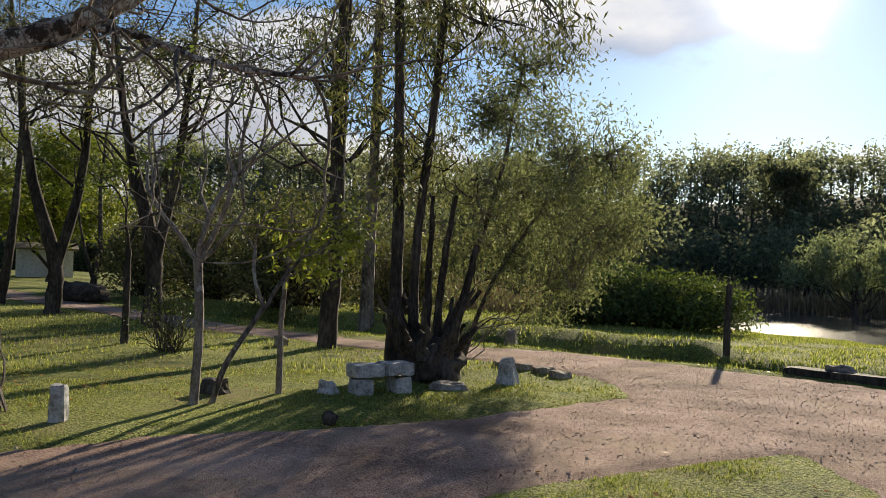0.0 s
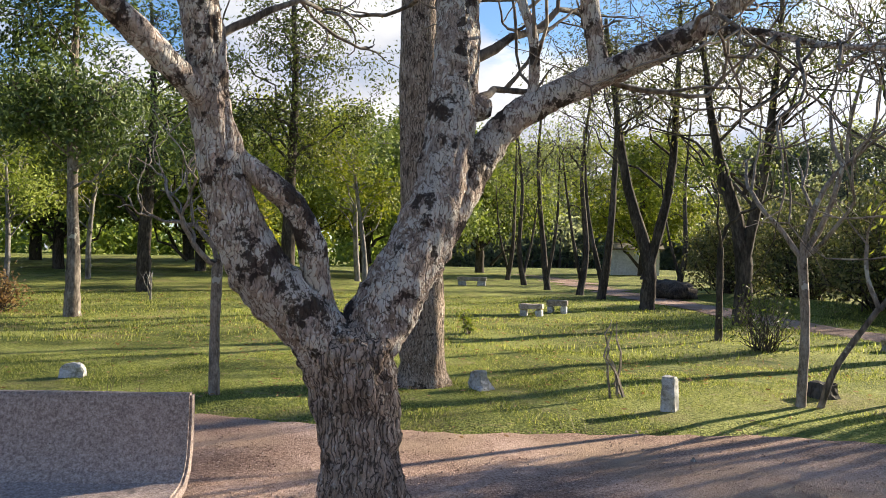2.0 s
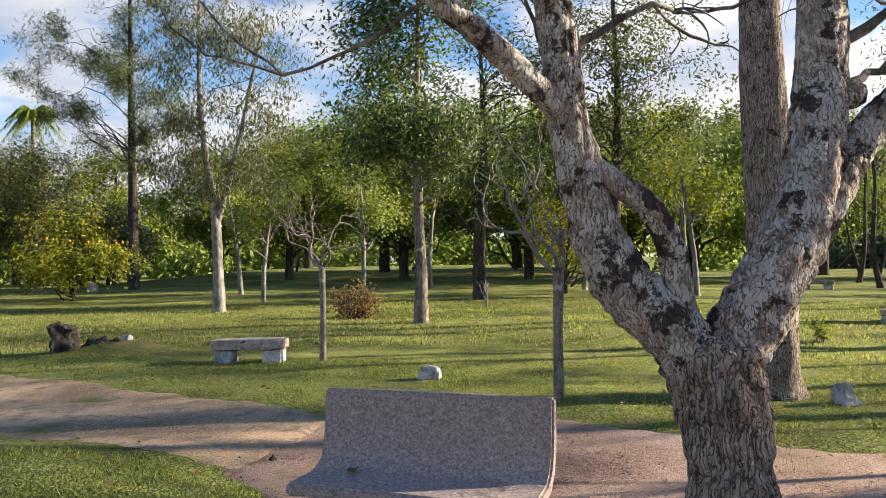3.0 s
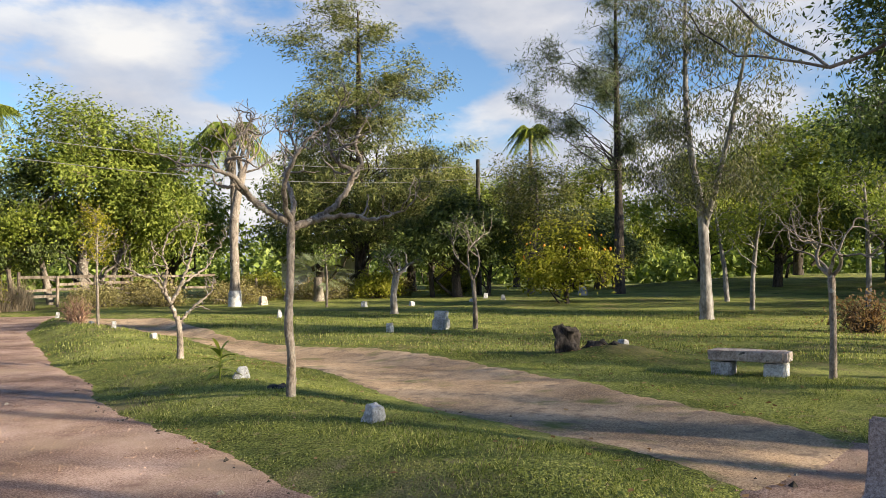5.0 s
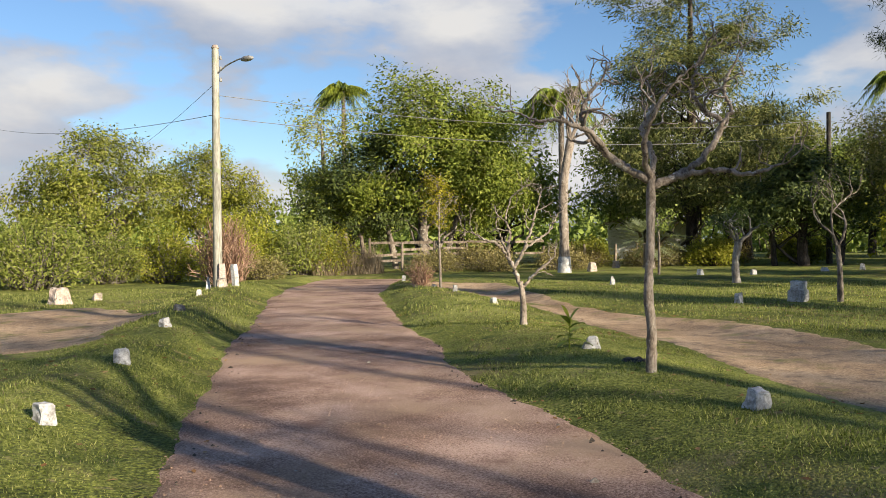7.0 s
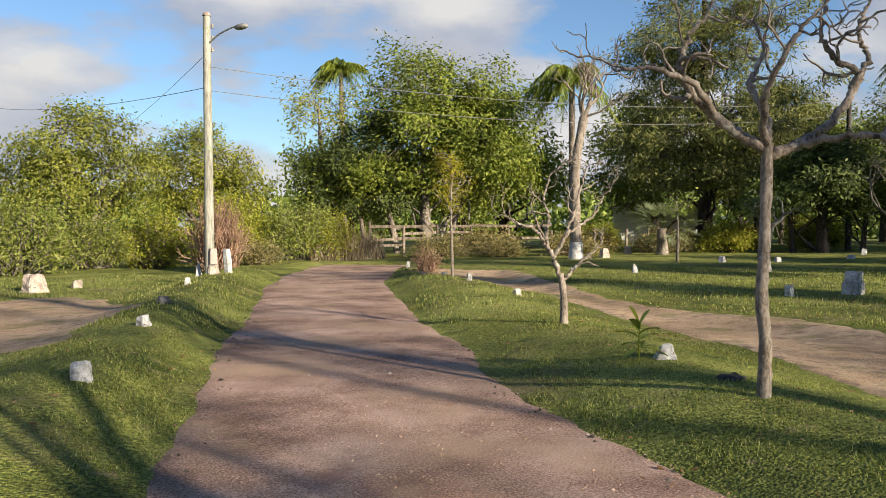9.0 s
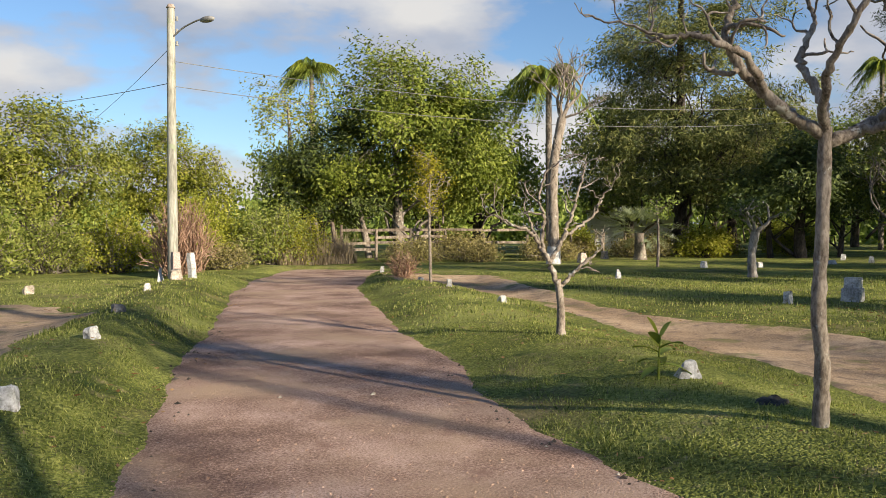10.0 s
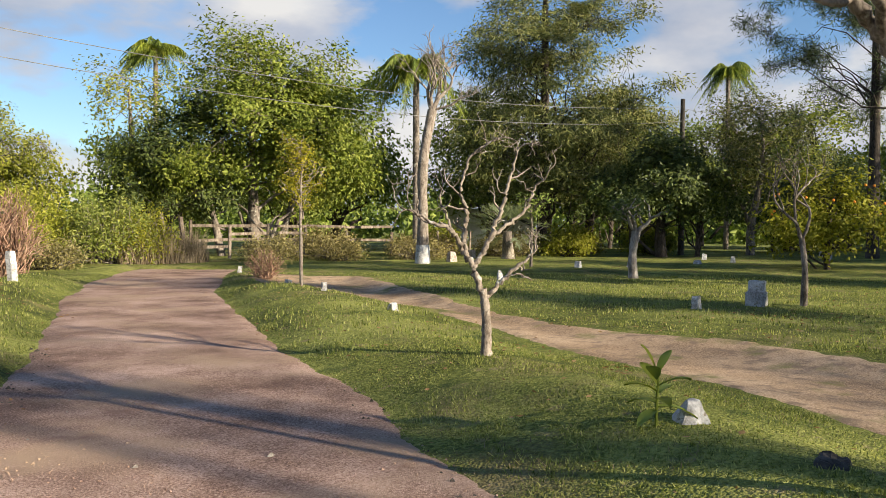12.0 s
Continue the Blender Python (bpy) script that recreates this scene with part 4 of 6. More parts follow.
bare_tree("shrub", "tiny bleached bare shrub in the grass", -27.0, -2.1, [(0, 0, 0, 0.04), (0, 0, 0.12, 0.035)], [(0.1, -0.6, 1, 0.35, 0.025), (0, 0.6, 1, 0.35, 0.025), (0.2, 0.1, 1, 0.3, 0.022)], 2, seed=47, bark=BARK_PALE, rise=0.6, spread=0.5, crook=0.15, tipr=0.8)
tree("tree", "large dark leafy tree on the lawn", -31.0, -2.6, [[(0, 0, 0, 0.28), (0.1, 0, 2, 0.22), (0, 0.2, 6, 0.12), (0, 0, 10, 0.05)]],
     [(0, 0.8, 5.2, 2.4, 2.6, 1.8), (0, -1.3, 6.2, 2.2, 2.3, 1.9), (0, 0.3, 8.8, 2.2, 2.5, 2.0), (0.2, 2.2, 7.4, 1.4, 1.6, 1.3)], 230, 34, 0.32, 0.17, 0.38, 0.3, BARK_DARK, LEAF_DARK, 30, 0.45, 48)
tree("tree", "dense low tree with bright green leaves", -34.0, 0.6, [[(0, 0, 0, 0.12), (0.1, 0, 1, 0.10), (0.2, 0.2, 2.6, 0.05)]], [(0, 0, 2.4, 1.7, 1.7, 1.3), (0.2, 1.0, 1.7, 1.3, 1.3, 0.9)], 100, 34, 0.24, 0.14, 0.45, 0.2, BARK_DARK, LEAF_LIGHT, 14, 0.5, 49)
tree("tree", "tall dark evergreen behind the lawn", -32.0, 2.4, [[(0, 0, 0, 0.28), (0.1, 0, 3, 0.22), (0, 0.2, 8, 0.12), (0, 0, 13, 0.05)]],
     [(0, 0.5, 6.0, 2.2, 2.6, 1.6), (0, -1.4, 8.0, 2.0, 2.4, 1.9), (0, 0.4, 10.6, 2.2, 2.8, 2.0), (0.2, 1.6, 9.0, 1.5, 1.9, 1.5), (0, 0, 12.8, 1.8, 2.0, 1.3)], 300, 46, 0.3, 0.16, 0.4, 0.4, BARK_DARK, LEAF_DARK, 34, 0.45, 53)
WOOD_EDGE = tree("tree", "broad dark tree at the edge of the lawn", -47.0, -8.0, [[(0, 0, 0, 0.30), (0.1, 0, 2, 0.24), (0.2, 0.2, 5, 0.14), (0, 0, 8, 0.05)]],
                 [(0, 1.5, 4.6, 3.0, 3.0, 2.2), (0, -1.8, 5.0, 3.0, 3.0, 2.3), (0.3, 0, 7.2, 2.8, 2.8, 1.9), (1.2, 0.4, 2.9, 2.8, 3.0, 1.2)], 360, 42, 0.36, 0.21, 0.45, 0.25, BARK_DARK, LEAF_MID, 26, 0.5, 50, "trees at the lawn's edge")
for x, y, turn, size in ((-48, -15, 100, 0.9), (-46, -1, 200, 1.0), (-50, 5, 300, 1.15), (-47, 11, 60, 1.0), (-55, -22, 150, 1.0), (-57, -11, 30, 1.3), (-60, -2, 250, 1.35), (-60, 10, 90, 1.35), (-64, 20, 10, 1.3), (-62, -33, 45, 1.15), (-70, -20, 45, 1.4), (-56, 30, 120, 1.2)):
    copy_thing(WOOD_EDGE, pose(x, y, on_ground(x, y), 0, 0, turn) @ Matrix.Diagonal((size, size, size, 1)))
tree("tree", "tall pine with clumped grey-green needles", -41.0, -21.0, [[(0, 0, 0, 0.30), (0, 0, 4, 0.24), (0.1, 0, 10, 0.15), (0.2, 0, 17, 0.05)]],
     [(0, -1.2, 7.5, 1.7, 2.0, 1.6), (0, 1.4, 9, 1.7, 1.9, 1.6), (0, -0.8, 11.5, 1.7, 2.2, 1.7), (0, 0.6, 14, 1.6, 2.0, 1.6), (0, 0, 16.5, 1.0, 1.2, 1.2), (0, -2.4, 9.5, 0.9, 1.0, 0.8), (1.3, -4.4, 10.8, 1.2, 1.4, 1.2), (1.1, -3.6, 9.2, 1.3, 1.5, 0.9), (1.2, -4.0, 13.0, 1.2, 1.3, 1.2)], 360, 70, 0.22, 0.26, 0.09, 0.0, BARK_DARK, LEAF_PINE, 40, 0.3, 51)
ORANGE_TREE = tree("tree", "round citrus tree with yellow-green leaves and oranges", -33.0, -19.6, [[(0, 0, 0, 0.12), (0.1, 0, 1.0, 0.10), (0, 0.2, 2.4, 0.05)]],
                   [(0, 0, 2.3, 2.0, 2.0, 1.4), (0.5, -1.0, 1.4, 1.6, 1.6, 0.9), (0.2, 1.2, 1.5, 1.5, 1.5, 0.9)], 170, 36, 0.24, 0.15, 0.5, 0.2, BARK_DARK, LEAF_LIGHT, 16, 0.5, 52)

# along the southern stretch of the road
def shaped_tree(label, x, y, turn, stem, boughs, bark, seed, twig=0.3, levels=2):
    """A pruned tree: a stem of (across, deep, z, radius), boughs as crooked lines of the same, knobbly twigs along and at their ends."""
    rng = np.random.default_rng(seed)
    root = empty("tree", x, y, on_ground(x, y), label, "tree", turn=turn)
    p = smooth_line(stem, 30)
    p[:, 3] *= rng.uniform(0.92, 1.1, len(p))
    foot = p[:1] + np.array([[0, 0, -0.12, p[0, 3] * 0.5]])
    p = np.concatenate([foot, p])
    v, f = tube(p[:, :3], p[:, 3], 14)
    mesh_object("trunk", v + rng.normal(size=v.shape) * 0.0022, f, bark, root, smooth=True)
    wood = []
    for line in boughs:
        q = smooth_line(line, 7 * len(line))
        n = len(q)
        q[1:-1, :3] += rng.normal(size=(n - 2, 3)) * 0.010
        q[:, 3] *= rng.uniform(0.86, 1.18, n)
        mesh_object("branch", *tube(q[:, :3], q[:, 3], 9), bark, root, smooth=True)
        for i in list(range(n // 2, n - 2, 5)) + [n - 1, n - 1]:
            d = unit(q[i, :3] - q[i - 2, :3])
            side = unit(np.cross(d, rng.normal(size=3)))
            end = i == n - 1
            grow(rng, q[i, :3], d * (1.0 if end else 0.3) + side * (0.45 if end else 1.0), twig * rng.uniform(0.7, 1.2), max(0.007, q[i, 3] * (0.85 if end else 0.55)), levels if end else levels - 1, wood, 0.3, 0.8, 2, 0.34, None, 0.75, 0.6)
    for level, piece in wood:
        if level:
            mesh_object("branch", *piece, bark, root, smooth=True)
    tagged(mesh_object("twigs", *joined([piece for level, piece in wood if not level]), bark, root, smooth=True), kind="stuff")


shaped_tree("slim pruned bare tree with mottled pale trunk on the verge", -6.74, -8.09, 149.5, [(0, 0, 0, 0.058), (0.01, 0, 0.45, 0.047), (-0.02, 0, 0.8, 0.051), (0.0, 0, 1.3, 0.042), (0.02, 0, 2.05, 0.048)],
            [[(0, 0, 2.0, 0.046), (-0.24, -0.05, 2.12, 0.042), (-0.44, -0.1, 2.26, 0.038), (-0.62, -0.12, 2.43, 0.034), (-0.72, -0.12, 2.62, 0.028), (-0.66, -0.1, 2.85, 0.022), (-0.5, -0.05, 3.05, 0.015)],
             [(-0.44, -0.1, 2.26, 0.030), (-0.66, -0.3, 2.46, 0.025), (-0.95, -0.35, 2.58, 0.019), (-1.2, -0.3, 2.60, 0.013)],
             [(0.02, 0, 1.95, 0.044), (0.26, 0.05, 2.03, 0.042), (0.52, 0.1, 2.18, 0.036), (0.72, 0.12, 2.42, 0.032), (0.78, 0.1, 2.62, 0.028), (0.60, 0.1, 2.74, 0.024), (0.48, 0.1, 2.92, 0.02), (0.52, 0.1, 3.2, 0.014)],
             [(0.74, 0.12, 2.5, 0.026), (0.92, 0.2, 2.78, 0.022), (0.86, 0.25, 3.0, 0.018), (0.98, 0.3, 3.25, 0.012)],
             [(0.26, 0.05, 2.03, 0.03), (0.55, -0.25, 2.08, 0.026), (0.9, -0.4, 2.03, 0.021), (1.2, -0.45, 2.12, 0.013)],
             [(0.02, 0, 2.02, 0.036), (0.08, 0.2, 2.3, 0.032), (0.02, 0.4, 2.6, 0.026), (0.18, 0.5, 2.9, 0.018), (0.1, 0.55, 3.15, 0.012)],
             [(0, 0, 2.02, 0.034), (-0.12, -0.3, 2.35, 0.028), (-0.05, -0.5, 2.65, 0.022), (0.1, -0.55, 2.9, 0.014)]], BARK_TAN, 61, 0.26)
shaped_tree("small crooked bare tree on the verge", -8.64, -13.03, 149.5, [(0, 0, 0, 0.062), (0.0, 0, 0.3, 0.05), (-0.02, 0, 0.55, 0.048), (-0.05, 0, 0.72, 0.044)],
            [[(-0.05, 0, 0.68, 0.04), (-0.15, 0, 0.95, 0.036), (-0.25, 0.05, 1.15, 0.032), (-0.21, 0.1, 1.5, 0.025), (-0.27, 0.1, 1.8, 0.018), (-0.16, 0.1, 2.15, 0.012)],
             [(-0.24, 0.05, 1.12, 0.024), (-0.42, -0.1, 1.34, 0.02), (-0.64, -0.15, 1.42, 0.016), (-0.84, -0.1, 1.55, 0.011)],
             [(-0.15, 0, 0.95, 0.032), (0.0, -0.05, 1.25, 0.028), (0.12, -0.1, 1.55, 0.022), (0.2, -0.1, 1.85, 0.017), (0.3, -0.1, 2.2, 0.011)],
             [(0.0, -0.05, 1.25, 0.022), (0.26, 0.1, 1.42, 0.019), (0.46, 0.15, 1.55, 0.016), (0.6, 0.2, 1.85, 0.011)],
             [(-0.03, 0, 0.6, 0.03), (0.12, -0.05, 0.78, 0.026), (0.3, -0.1, 0.95, 0.02), (0.5, -0.1, 1.12, 0.012)],
             [(-0.2, 0.05, 1.05, 0.022), (-0.3, 0.4, 1.35, 0.018), (-0.42, 0.5, 1.7, 0.011)]], BARK_TAN, 63, 0.22)
tree("tree", "young sapling with yellowing leaves on upright twigs", -12.5, -22.5, [[(0, 0, 0, 0.045), (0.02, 0, 1.0, 0.035), (0.05, 0.05, 2.0, 0.022), (0, 0, 3.2, 0.008)]],
     [(0, 0, 2.6, 0.55, 0.55, 0.6), (0.05, 0.05, 3.1, 0.45, 0.45, 0.35), (0, 0, 2.0, 0.3, 0.3, 0.3)], 130, 16, 0.10, 0.07, 0.42, 0.1, BARK_TAN, LEAF_YELLOW, 40, 0.5, 63)
bare_tree("tree", "stout pruned tree with whitewashed trunk", -23.4, -21.3, [(0, 0, 0, 0.15), (0.05, 0, 0.7, 0.12), (-0.05, 0.05, 1.4, 0.13)],
          [(-0.6, 0.6, 0.9, 0.6, 0.07), (0.7, -0.6, 0.7, 0.6, 0.06), (0, 0, 1, 0.6, 0.06)], 2, seed=64, bark=BARK_PALE, rise=0.2, spread=0.7, crook=0.25, foliage=LEAF_DARK, per=26, leaf=0.14, tipr=0.7)
bare_tree("tree", "thin bare tree with crooked grey trunk", -18.3, -13.9, [(0, 0, 0, 0.075), (0.08, 0.05, 0.7, 0.06), (0.02, -0.05, 1.3, 0.055)],
          [(-0.5, 0.5, 0.9, 0.7, 0.035), (0.6, -0.6, 0.9, 0.7, 0.035), (0.1, 0.0, 1, 0.8, 0.035)], 3, seed=65, bark=BARK_GREY, rise=0.2, spread=0.6, crook=0.2, foliage=LEAF_DARK, per=4, leaf=0.1, tipr=0.6)
tree("tree", "thin young tree on the lawn", -26.2, -27.8, [[(0, 0, 0, 0.06), (0.0, 0.05, 1.2, 0.05), (0.1, 0.1, 2.6, 0.02)]], [(0.1, 0.1, 2.4, 0.6, 0.6, 0.5)], 24, 14, 0.15, 0.13, 0.4, 0.2, BARK_GREY, LEAF_MID, 8, 0.5, 66)
OLD_TRUNK = bare_tree("tree", "old lopped trunk with whitewashed foot and dry broken branches", -24.8, -32.4, [(0, 0, 0, 0.30), (0, 0, 1.5, 0.23), (0.1, 0.1, 4.0, 0.2), (-0.2, 0.3, 6.2, 0.2)],
                      [(-0.6, 0.6, 1.2, 1.0, 0.10), (0.8, -0.4, 1.0, 0.9, 0.08), (0.1, 0.0, 1.2, 1.1, 0.09), (-0.8, 0.9, 0.6, 0.8, 0.06), (-0.3, -0.3, 1.2, 0.9, 0.06)], 4, seed=67, bark=BARK_TAN, rise=0.25, spread=0.6, crook=0.16, tipr=0.4)
mesh_object("whitewash", *tube(np.array([[0, 0, -0.1], [0, 0, 0.3], [0, 0, 0.6], [0.0, 0, 0.75]]), np.array([0.33, 0.305, 0.29, 0.275]), 14), WHITEWASH, OLD_TRUNK, "flaking whitewash round the foot", True)
tree("tree", "broad dense green tree behind the gate", -22.9, -42.4, [[(0, 0, 0, 0.35), (0.2, 0.3, 2, 0.26), (0.4, 0.4, 5, 0.15), (0, 0, 8, 0.06)], [(-1.0, 0.3, 0, 0.2), (-1.4, 0.8, 2, 0.15), (-2.0, 1.2, 5, 0.08)], [(1.4, -0.6, 0, 0.2), (1.8, -0.8, 2.2, 0.14), (2.4, -1.0, 4.5, 0.08)]],
     [(0, 0, 6.0, 3.8, 3.8, 2.6), (-2.6, 1.8, 5.0, 2.8, 2.8, 2.4), (3.0, -1.6, 4.8, 2.6, 2.8, 2.2), (0.6, 0.4, 8.6, 3.0, 3.0, 2.2), (-2.2, 1.6, 8.0, 2.2, 2.2, 1.8), (4.6, -2.6, 3.4, 1.8, 1.8, 1.5)], 620, 70, 0.36, 0.17, 0.5, 0.25, BARK_GREY, LEAF_MID, 40, 0.5, 68)
tree("tree", "tall feathery cedar with drooping olive sprays", -39.6, -38.6, [[(0, 0, 0, 0.42), (0, 0, 5, 0.34), (0.1, 0.1, 12, 0.2), (0, 0, 18.5, 0.05)]],
     [(0, 0, 4.4, 6.2, 6.2, 1.3), (0.5, 0.5, 6.6, 6.4, 6.4, 1.5), (-1.0, 0.3, 9.2, 6.0, 6.0, 1.6), (1.0, -0.6, 11.8, 5.2, 5.2, 1.6), (-0.8, 0.8, 14.2, 4.6, 4.6, 1.5), (0.8, -0.6, 16.6, 3.8, 3.8, 1.3), (0.4, -0.2, 18.6, 2.2, 2.2, 0.9), (-3.6, 2.8, 7.5, 3.0, 3.0, 2.0)], 1350, 46, (0.42, 0.42, 0.2), 0.22, 0.27, 0.5, BARK_DARK, LEAF_CEDAR, 60, 0.3, 69)
DARK_ROUND = tree("tree", "dense dark evergreen with low round crown", -39.4, -30.6, [[(0, 0, 0, 0.32), (0.1, 0, 1.2, 0.26), (0, 0.2, 3.4, 0.15)], [(1.2, -0.9, 0, 0.16), (1.3, -1, 2, 0.11)], [(-1.4, 1.2, 0, 0.14), (-1.5, 1.4, 2, 0.10)]],
                  [(0, 0, 3.8, 2.6, 2.6, 1.8), (1.8, -1.6, 3.0, 1.8, 1.8, 1.3), (-1.8, 1.6, 3.0, 1.8, 1.8, 1.3), (0.1, 0.1, 5.2, 1.8, 1.8, 1.1)], 300, 60, 0.28, 0.18, 0.42, 0.4, BARK_DARK, LEAF_DARK, 24, 0.5, 70)
for x, y, turn, size in ((-47.0, -25.5, 120, 0.8), (-52.0, -30.0, 220, 0.9), (-51.0, -44.0, 40, 1.3)):
    copy_thing(DARK_ROUND, pose(x, y, on_ground(x, y), 0, 0, turn) @ Matrix.Diagonal((size, size, size, 1)))
for x, y, turn, size in ((-45.0, -48.0, 20, 1.2), (-33.0, -50.0, 130, 1.25), (-28.0, -47.0, 250, 0.95), (-58.0, -46.0, 310, 1.25), (-66.0, -44.0, 70, 1.2)):
    copy_thing(WOOD_EDGE, pose(x, y, on_ground(x, y), 0, 0, turn) @ Matrix.Diagonal((size, size, size, 1)))
tree("tree", "dense dark evergreen beside the gate", -19.3, -44.0, [[(0, 0, 0, 0.25), (0.1, 0.1, 2, 0.19), (0, 0, 5, 0.07)], [(0.6, -0.2, 0, 0.14), (0.9, -0.3, 2.4, 0.09)]],
     [(0, 0, 4.4, 2.2, 2.2, 2.0), (0.9, -0.5, 3.2, 2.0, 2.0, 1.6), (-1.4, 0.6, 5.8, 1.7, 1.7, 1.5), (-1.6, 0.8, 3.4, 1.7, 1.7, 1.6)], 330, 60, 0.26, 0.16, 0.42, 0.35, BARK_DARK, LEAF_DARK, 20, 0.5, 74)
tree("tree", "spreading olive-brown tree with thin foliage", -41.7, -27.0, [[(0, 0, 0, 0.24), (0.1, 0.1, 1.6, 0.2), (0.4, 0.8, 4.4, 0.1), (0.2, 0.6, 7, 0.04)], [(0, 0, 1.4, 0.14), (-0.3, -1.2, 3.6, 0.09), (-0.2, -1.8, 5.4, 0.04)]],
     [(0.2, 0.8, 6.0, 2.0, 2.2, 1.3), (-0.2, -1.6, 5.6, 1.9, 2.0, 1.2), (0, 0, 7.4, 1.8, 2.2, 1.0), (0.1, 2.4, 4.6, 1.4, 1.6, 0.9), (0, -0.4, 4.2, 1.8, 2.4, 0.9)], 260, 44, 0.26, 0.15, 0.36, 0.4, BARK_GREY, LEAF_CEDAR, 30, 0.4, 75)
LICHEN_TREE = tree("tree", "spreading tree with thin yellow-green leaves and grey limbs", -6.2, -42.0, [[(0, 0, 0, 0.24), (0.3, 0.1, 1.2, 0.19), (0.7, 0.2, 2.6, 0.14), (1.2, 0.0, 4.8, 0.06)], [(0.5, 0.2, 1.0, 0.14), (-0.6, 0.2, 2.4, 0.10), (-1.6, 0.4, 3.6, 0.05)]],
                   [(0.8, 0, 4.8, 2.4, 2.4, 1.3), (-1.6, 0.3, 4.2, 1.9, 1.9, 1.3), (2.4, -0.4, 3.6, 1.6, 1.6, 1.2), (0, 0, 6.0, 1.8, 1.8, 0.8), (0.6, 0.2, 2.8, 2.6, 2.2, 0.8)], 340, 56, 0.26, 0.13, 0.48, 0.2, BARK_GREY, LEAF_LIGHT, 40, 0.5, 71)
for x, y, turn, size in ((-12.6, -49.0, 160, 1.0), (1.6, -41.5, 70, 0.75), (7.5, -46.0, 200, 1.0)):
    copy_thing(LICHEN_TREE, pose(x, y, on_ground(x, y), 0, 0, turn) @ Matrix.Diagonal((size, size, size, 1)))
tree("tree", "tall tree with yellowing leaves", -21.4, -53.0, [[(0, 0, 0, 0.25), (0, 0.1, 4, 0.18), (0.2, 0, 9, 0.06)]], [(0, 0, 7.5, 2.0, 2.0, 1.8), (0.6, -0.4, 9.6, 1.7, 1.7, 1.3), (-1.6, 0.8, 8.8, 1.3, 1.3, 0.9), (0.4, 0, 5.2, 2.2, 2.2, 1.4)], 170, 24, 0.35, 0.18, 0.45, 0.3, BARK_GREY, LEAF_YELLOW, 26, 0.4, 72)


def palm(x, y, trunk_height, frond_length, count, droop, label, seed, radius=0.18, fan=False):
    """A palm: ringed trunk and fronds, each a curved midrib with leaflets."""
    rng = np.random.default_rng(seed)
    root = empty("palm_tree", x, y, on_ground(x, y), label, "palm tree")
    p = np.array([[0, 0, -0.1, radius * 1.3], [0, 0, 0.3, radius], [0.1, 0.05, trunk_height * 0.6, radius * 0.85], [0.12, 0.05, trunk_height, radius * 0.75]])
    p = smooth_line(p, 40)
    p[:, 3] *= 1 + 0.06 * (np.arange(40) % 2)
    mesh_object("trunk", *tube(p[:, :3], p[:, 3], 12), BARK_GREY, root, smooth=True)
    top = p[-1, :3]
    for i in range(count):
        a, lift = rng.uniform(0, 6.283), rng.uniform(-0.2, 1.35)
        t = np.linspace(0, 1, 13)[:, None]
        out = np.array([[math.cos(a), math.sin(a), 0]])
        ln = frond_length * rng.uniform(0.8, 1.1)
        rib = top + out * ln * (t * math.cos(lift) ** 0.5 if lift < 1.4 else t) + np.array([[0, 0, 1]]) * ln * (math.sin(lift) * t - droop * t**2)
        pieces_v, pieces_f = [], []
        side = np.cross(out[0], [0, 0, 1])
        base_n = 0
        for k in range(2, 52):
            u = k / 52
            q = rib[int(u * 12)] + (rib[min(12, int(u * 12) + 1)] - rib[int(u * 12)]) * (u * 12 % 1)
            along = unit(rib[min(12, int(u * 12) + 1)] - rib[max(0, int(u * 12) - 1)])
            for s in (-1, 1):
                if fan and u < 0.45:
                    continue
                d = unit(side * s * (0.55 if not fan else 0.9 * (1.02 - u) / 0.55) + along * (0.45 if not fan else 1.0) + np.array([0, 0, -0.8 if not fan else 0.0]) + rng.normal(size=3) * 0.16)
                w = 0.024 * frond_length / 2
                ll = frond_length * 0.26 * (math.sin(math.pi * min(1, u + 0.12)) ** 0.6 + 0.15)
                n = np.cross(d, along) * w
                pieces_v += [q - along * w, q + along * w, q + d * ll]
                pieces_f.append([base_n, base_n + 1, base_n + 2])
                base_n += 3
        mesh_object("frond", np.array(pieces_v), np.array(pieces_f), LEAF_MID if not fan else LEAF_WILLOW, root)
    return root


palm(-27.5, -35.9, 8.7, 2.7, 34, 1.0, "tall feather palm with arching fronds", 81)
palm(-24.6, -57.0, 12.2, 2.6, 44, 1.0, "tall feather palm beyond the fence", 82)
palm(-58.5, -37.5, 12.8, 2.6, 40, 1.0, "tall feather palm by the lane", 83)
palm(-31.2, -33.6, 1.3, 2.1, 46, 0.35, "low bushy palm with grey-green fronds", 84, 0.28, True)


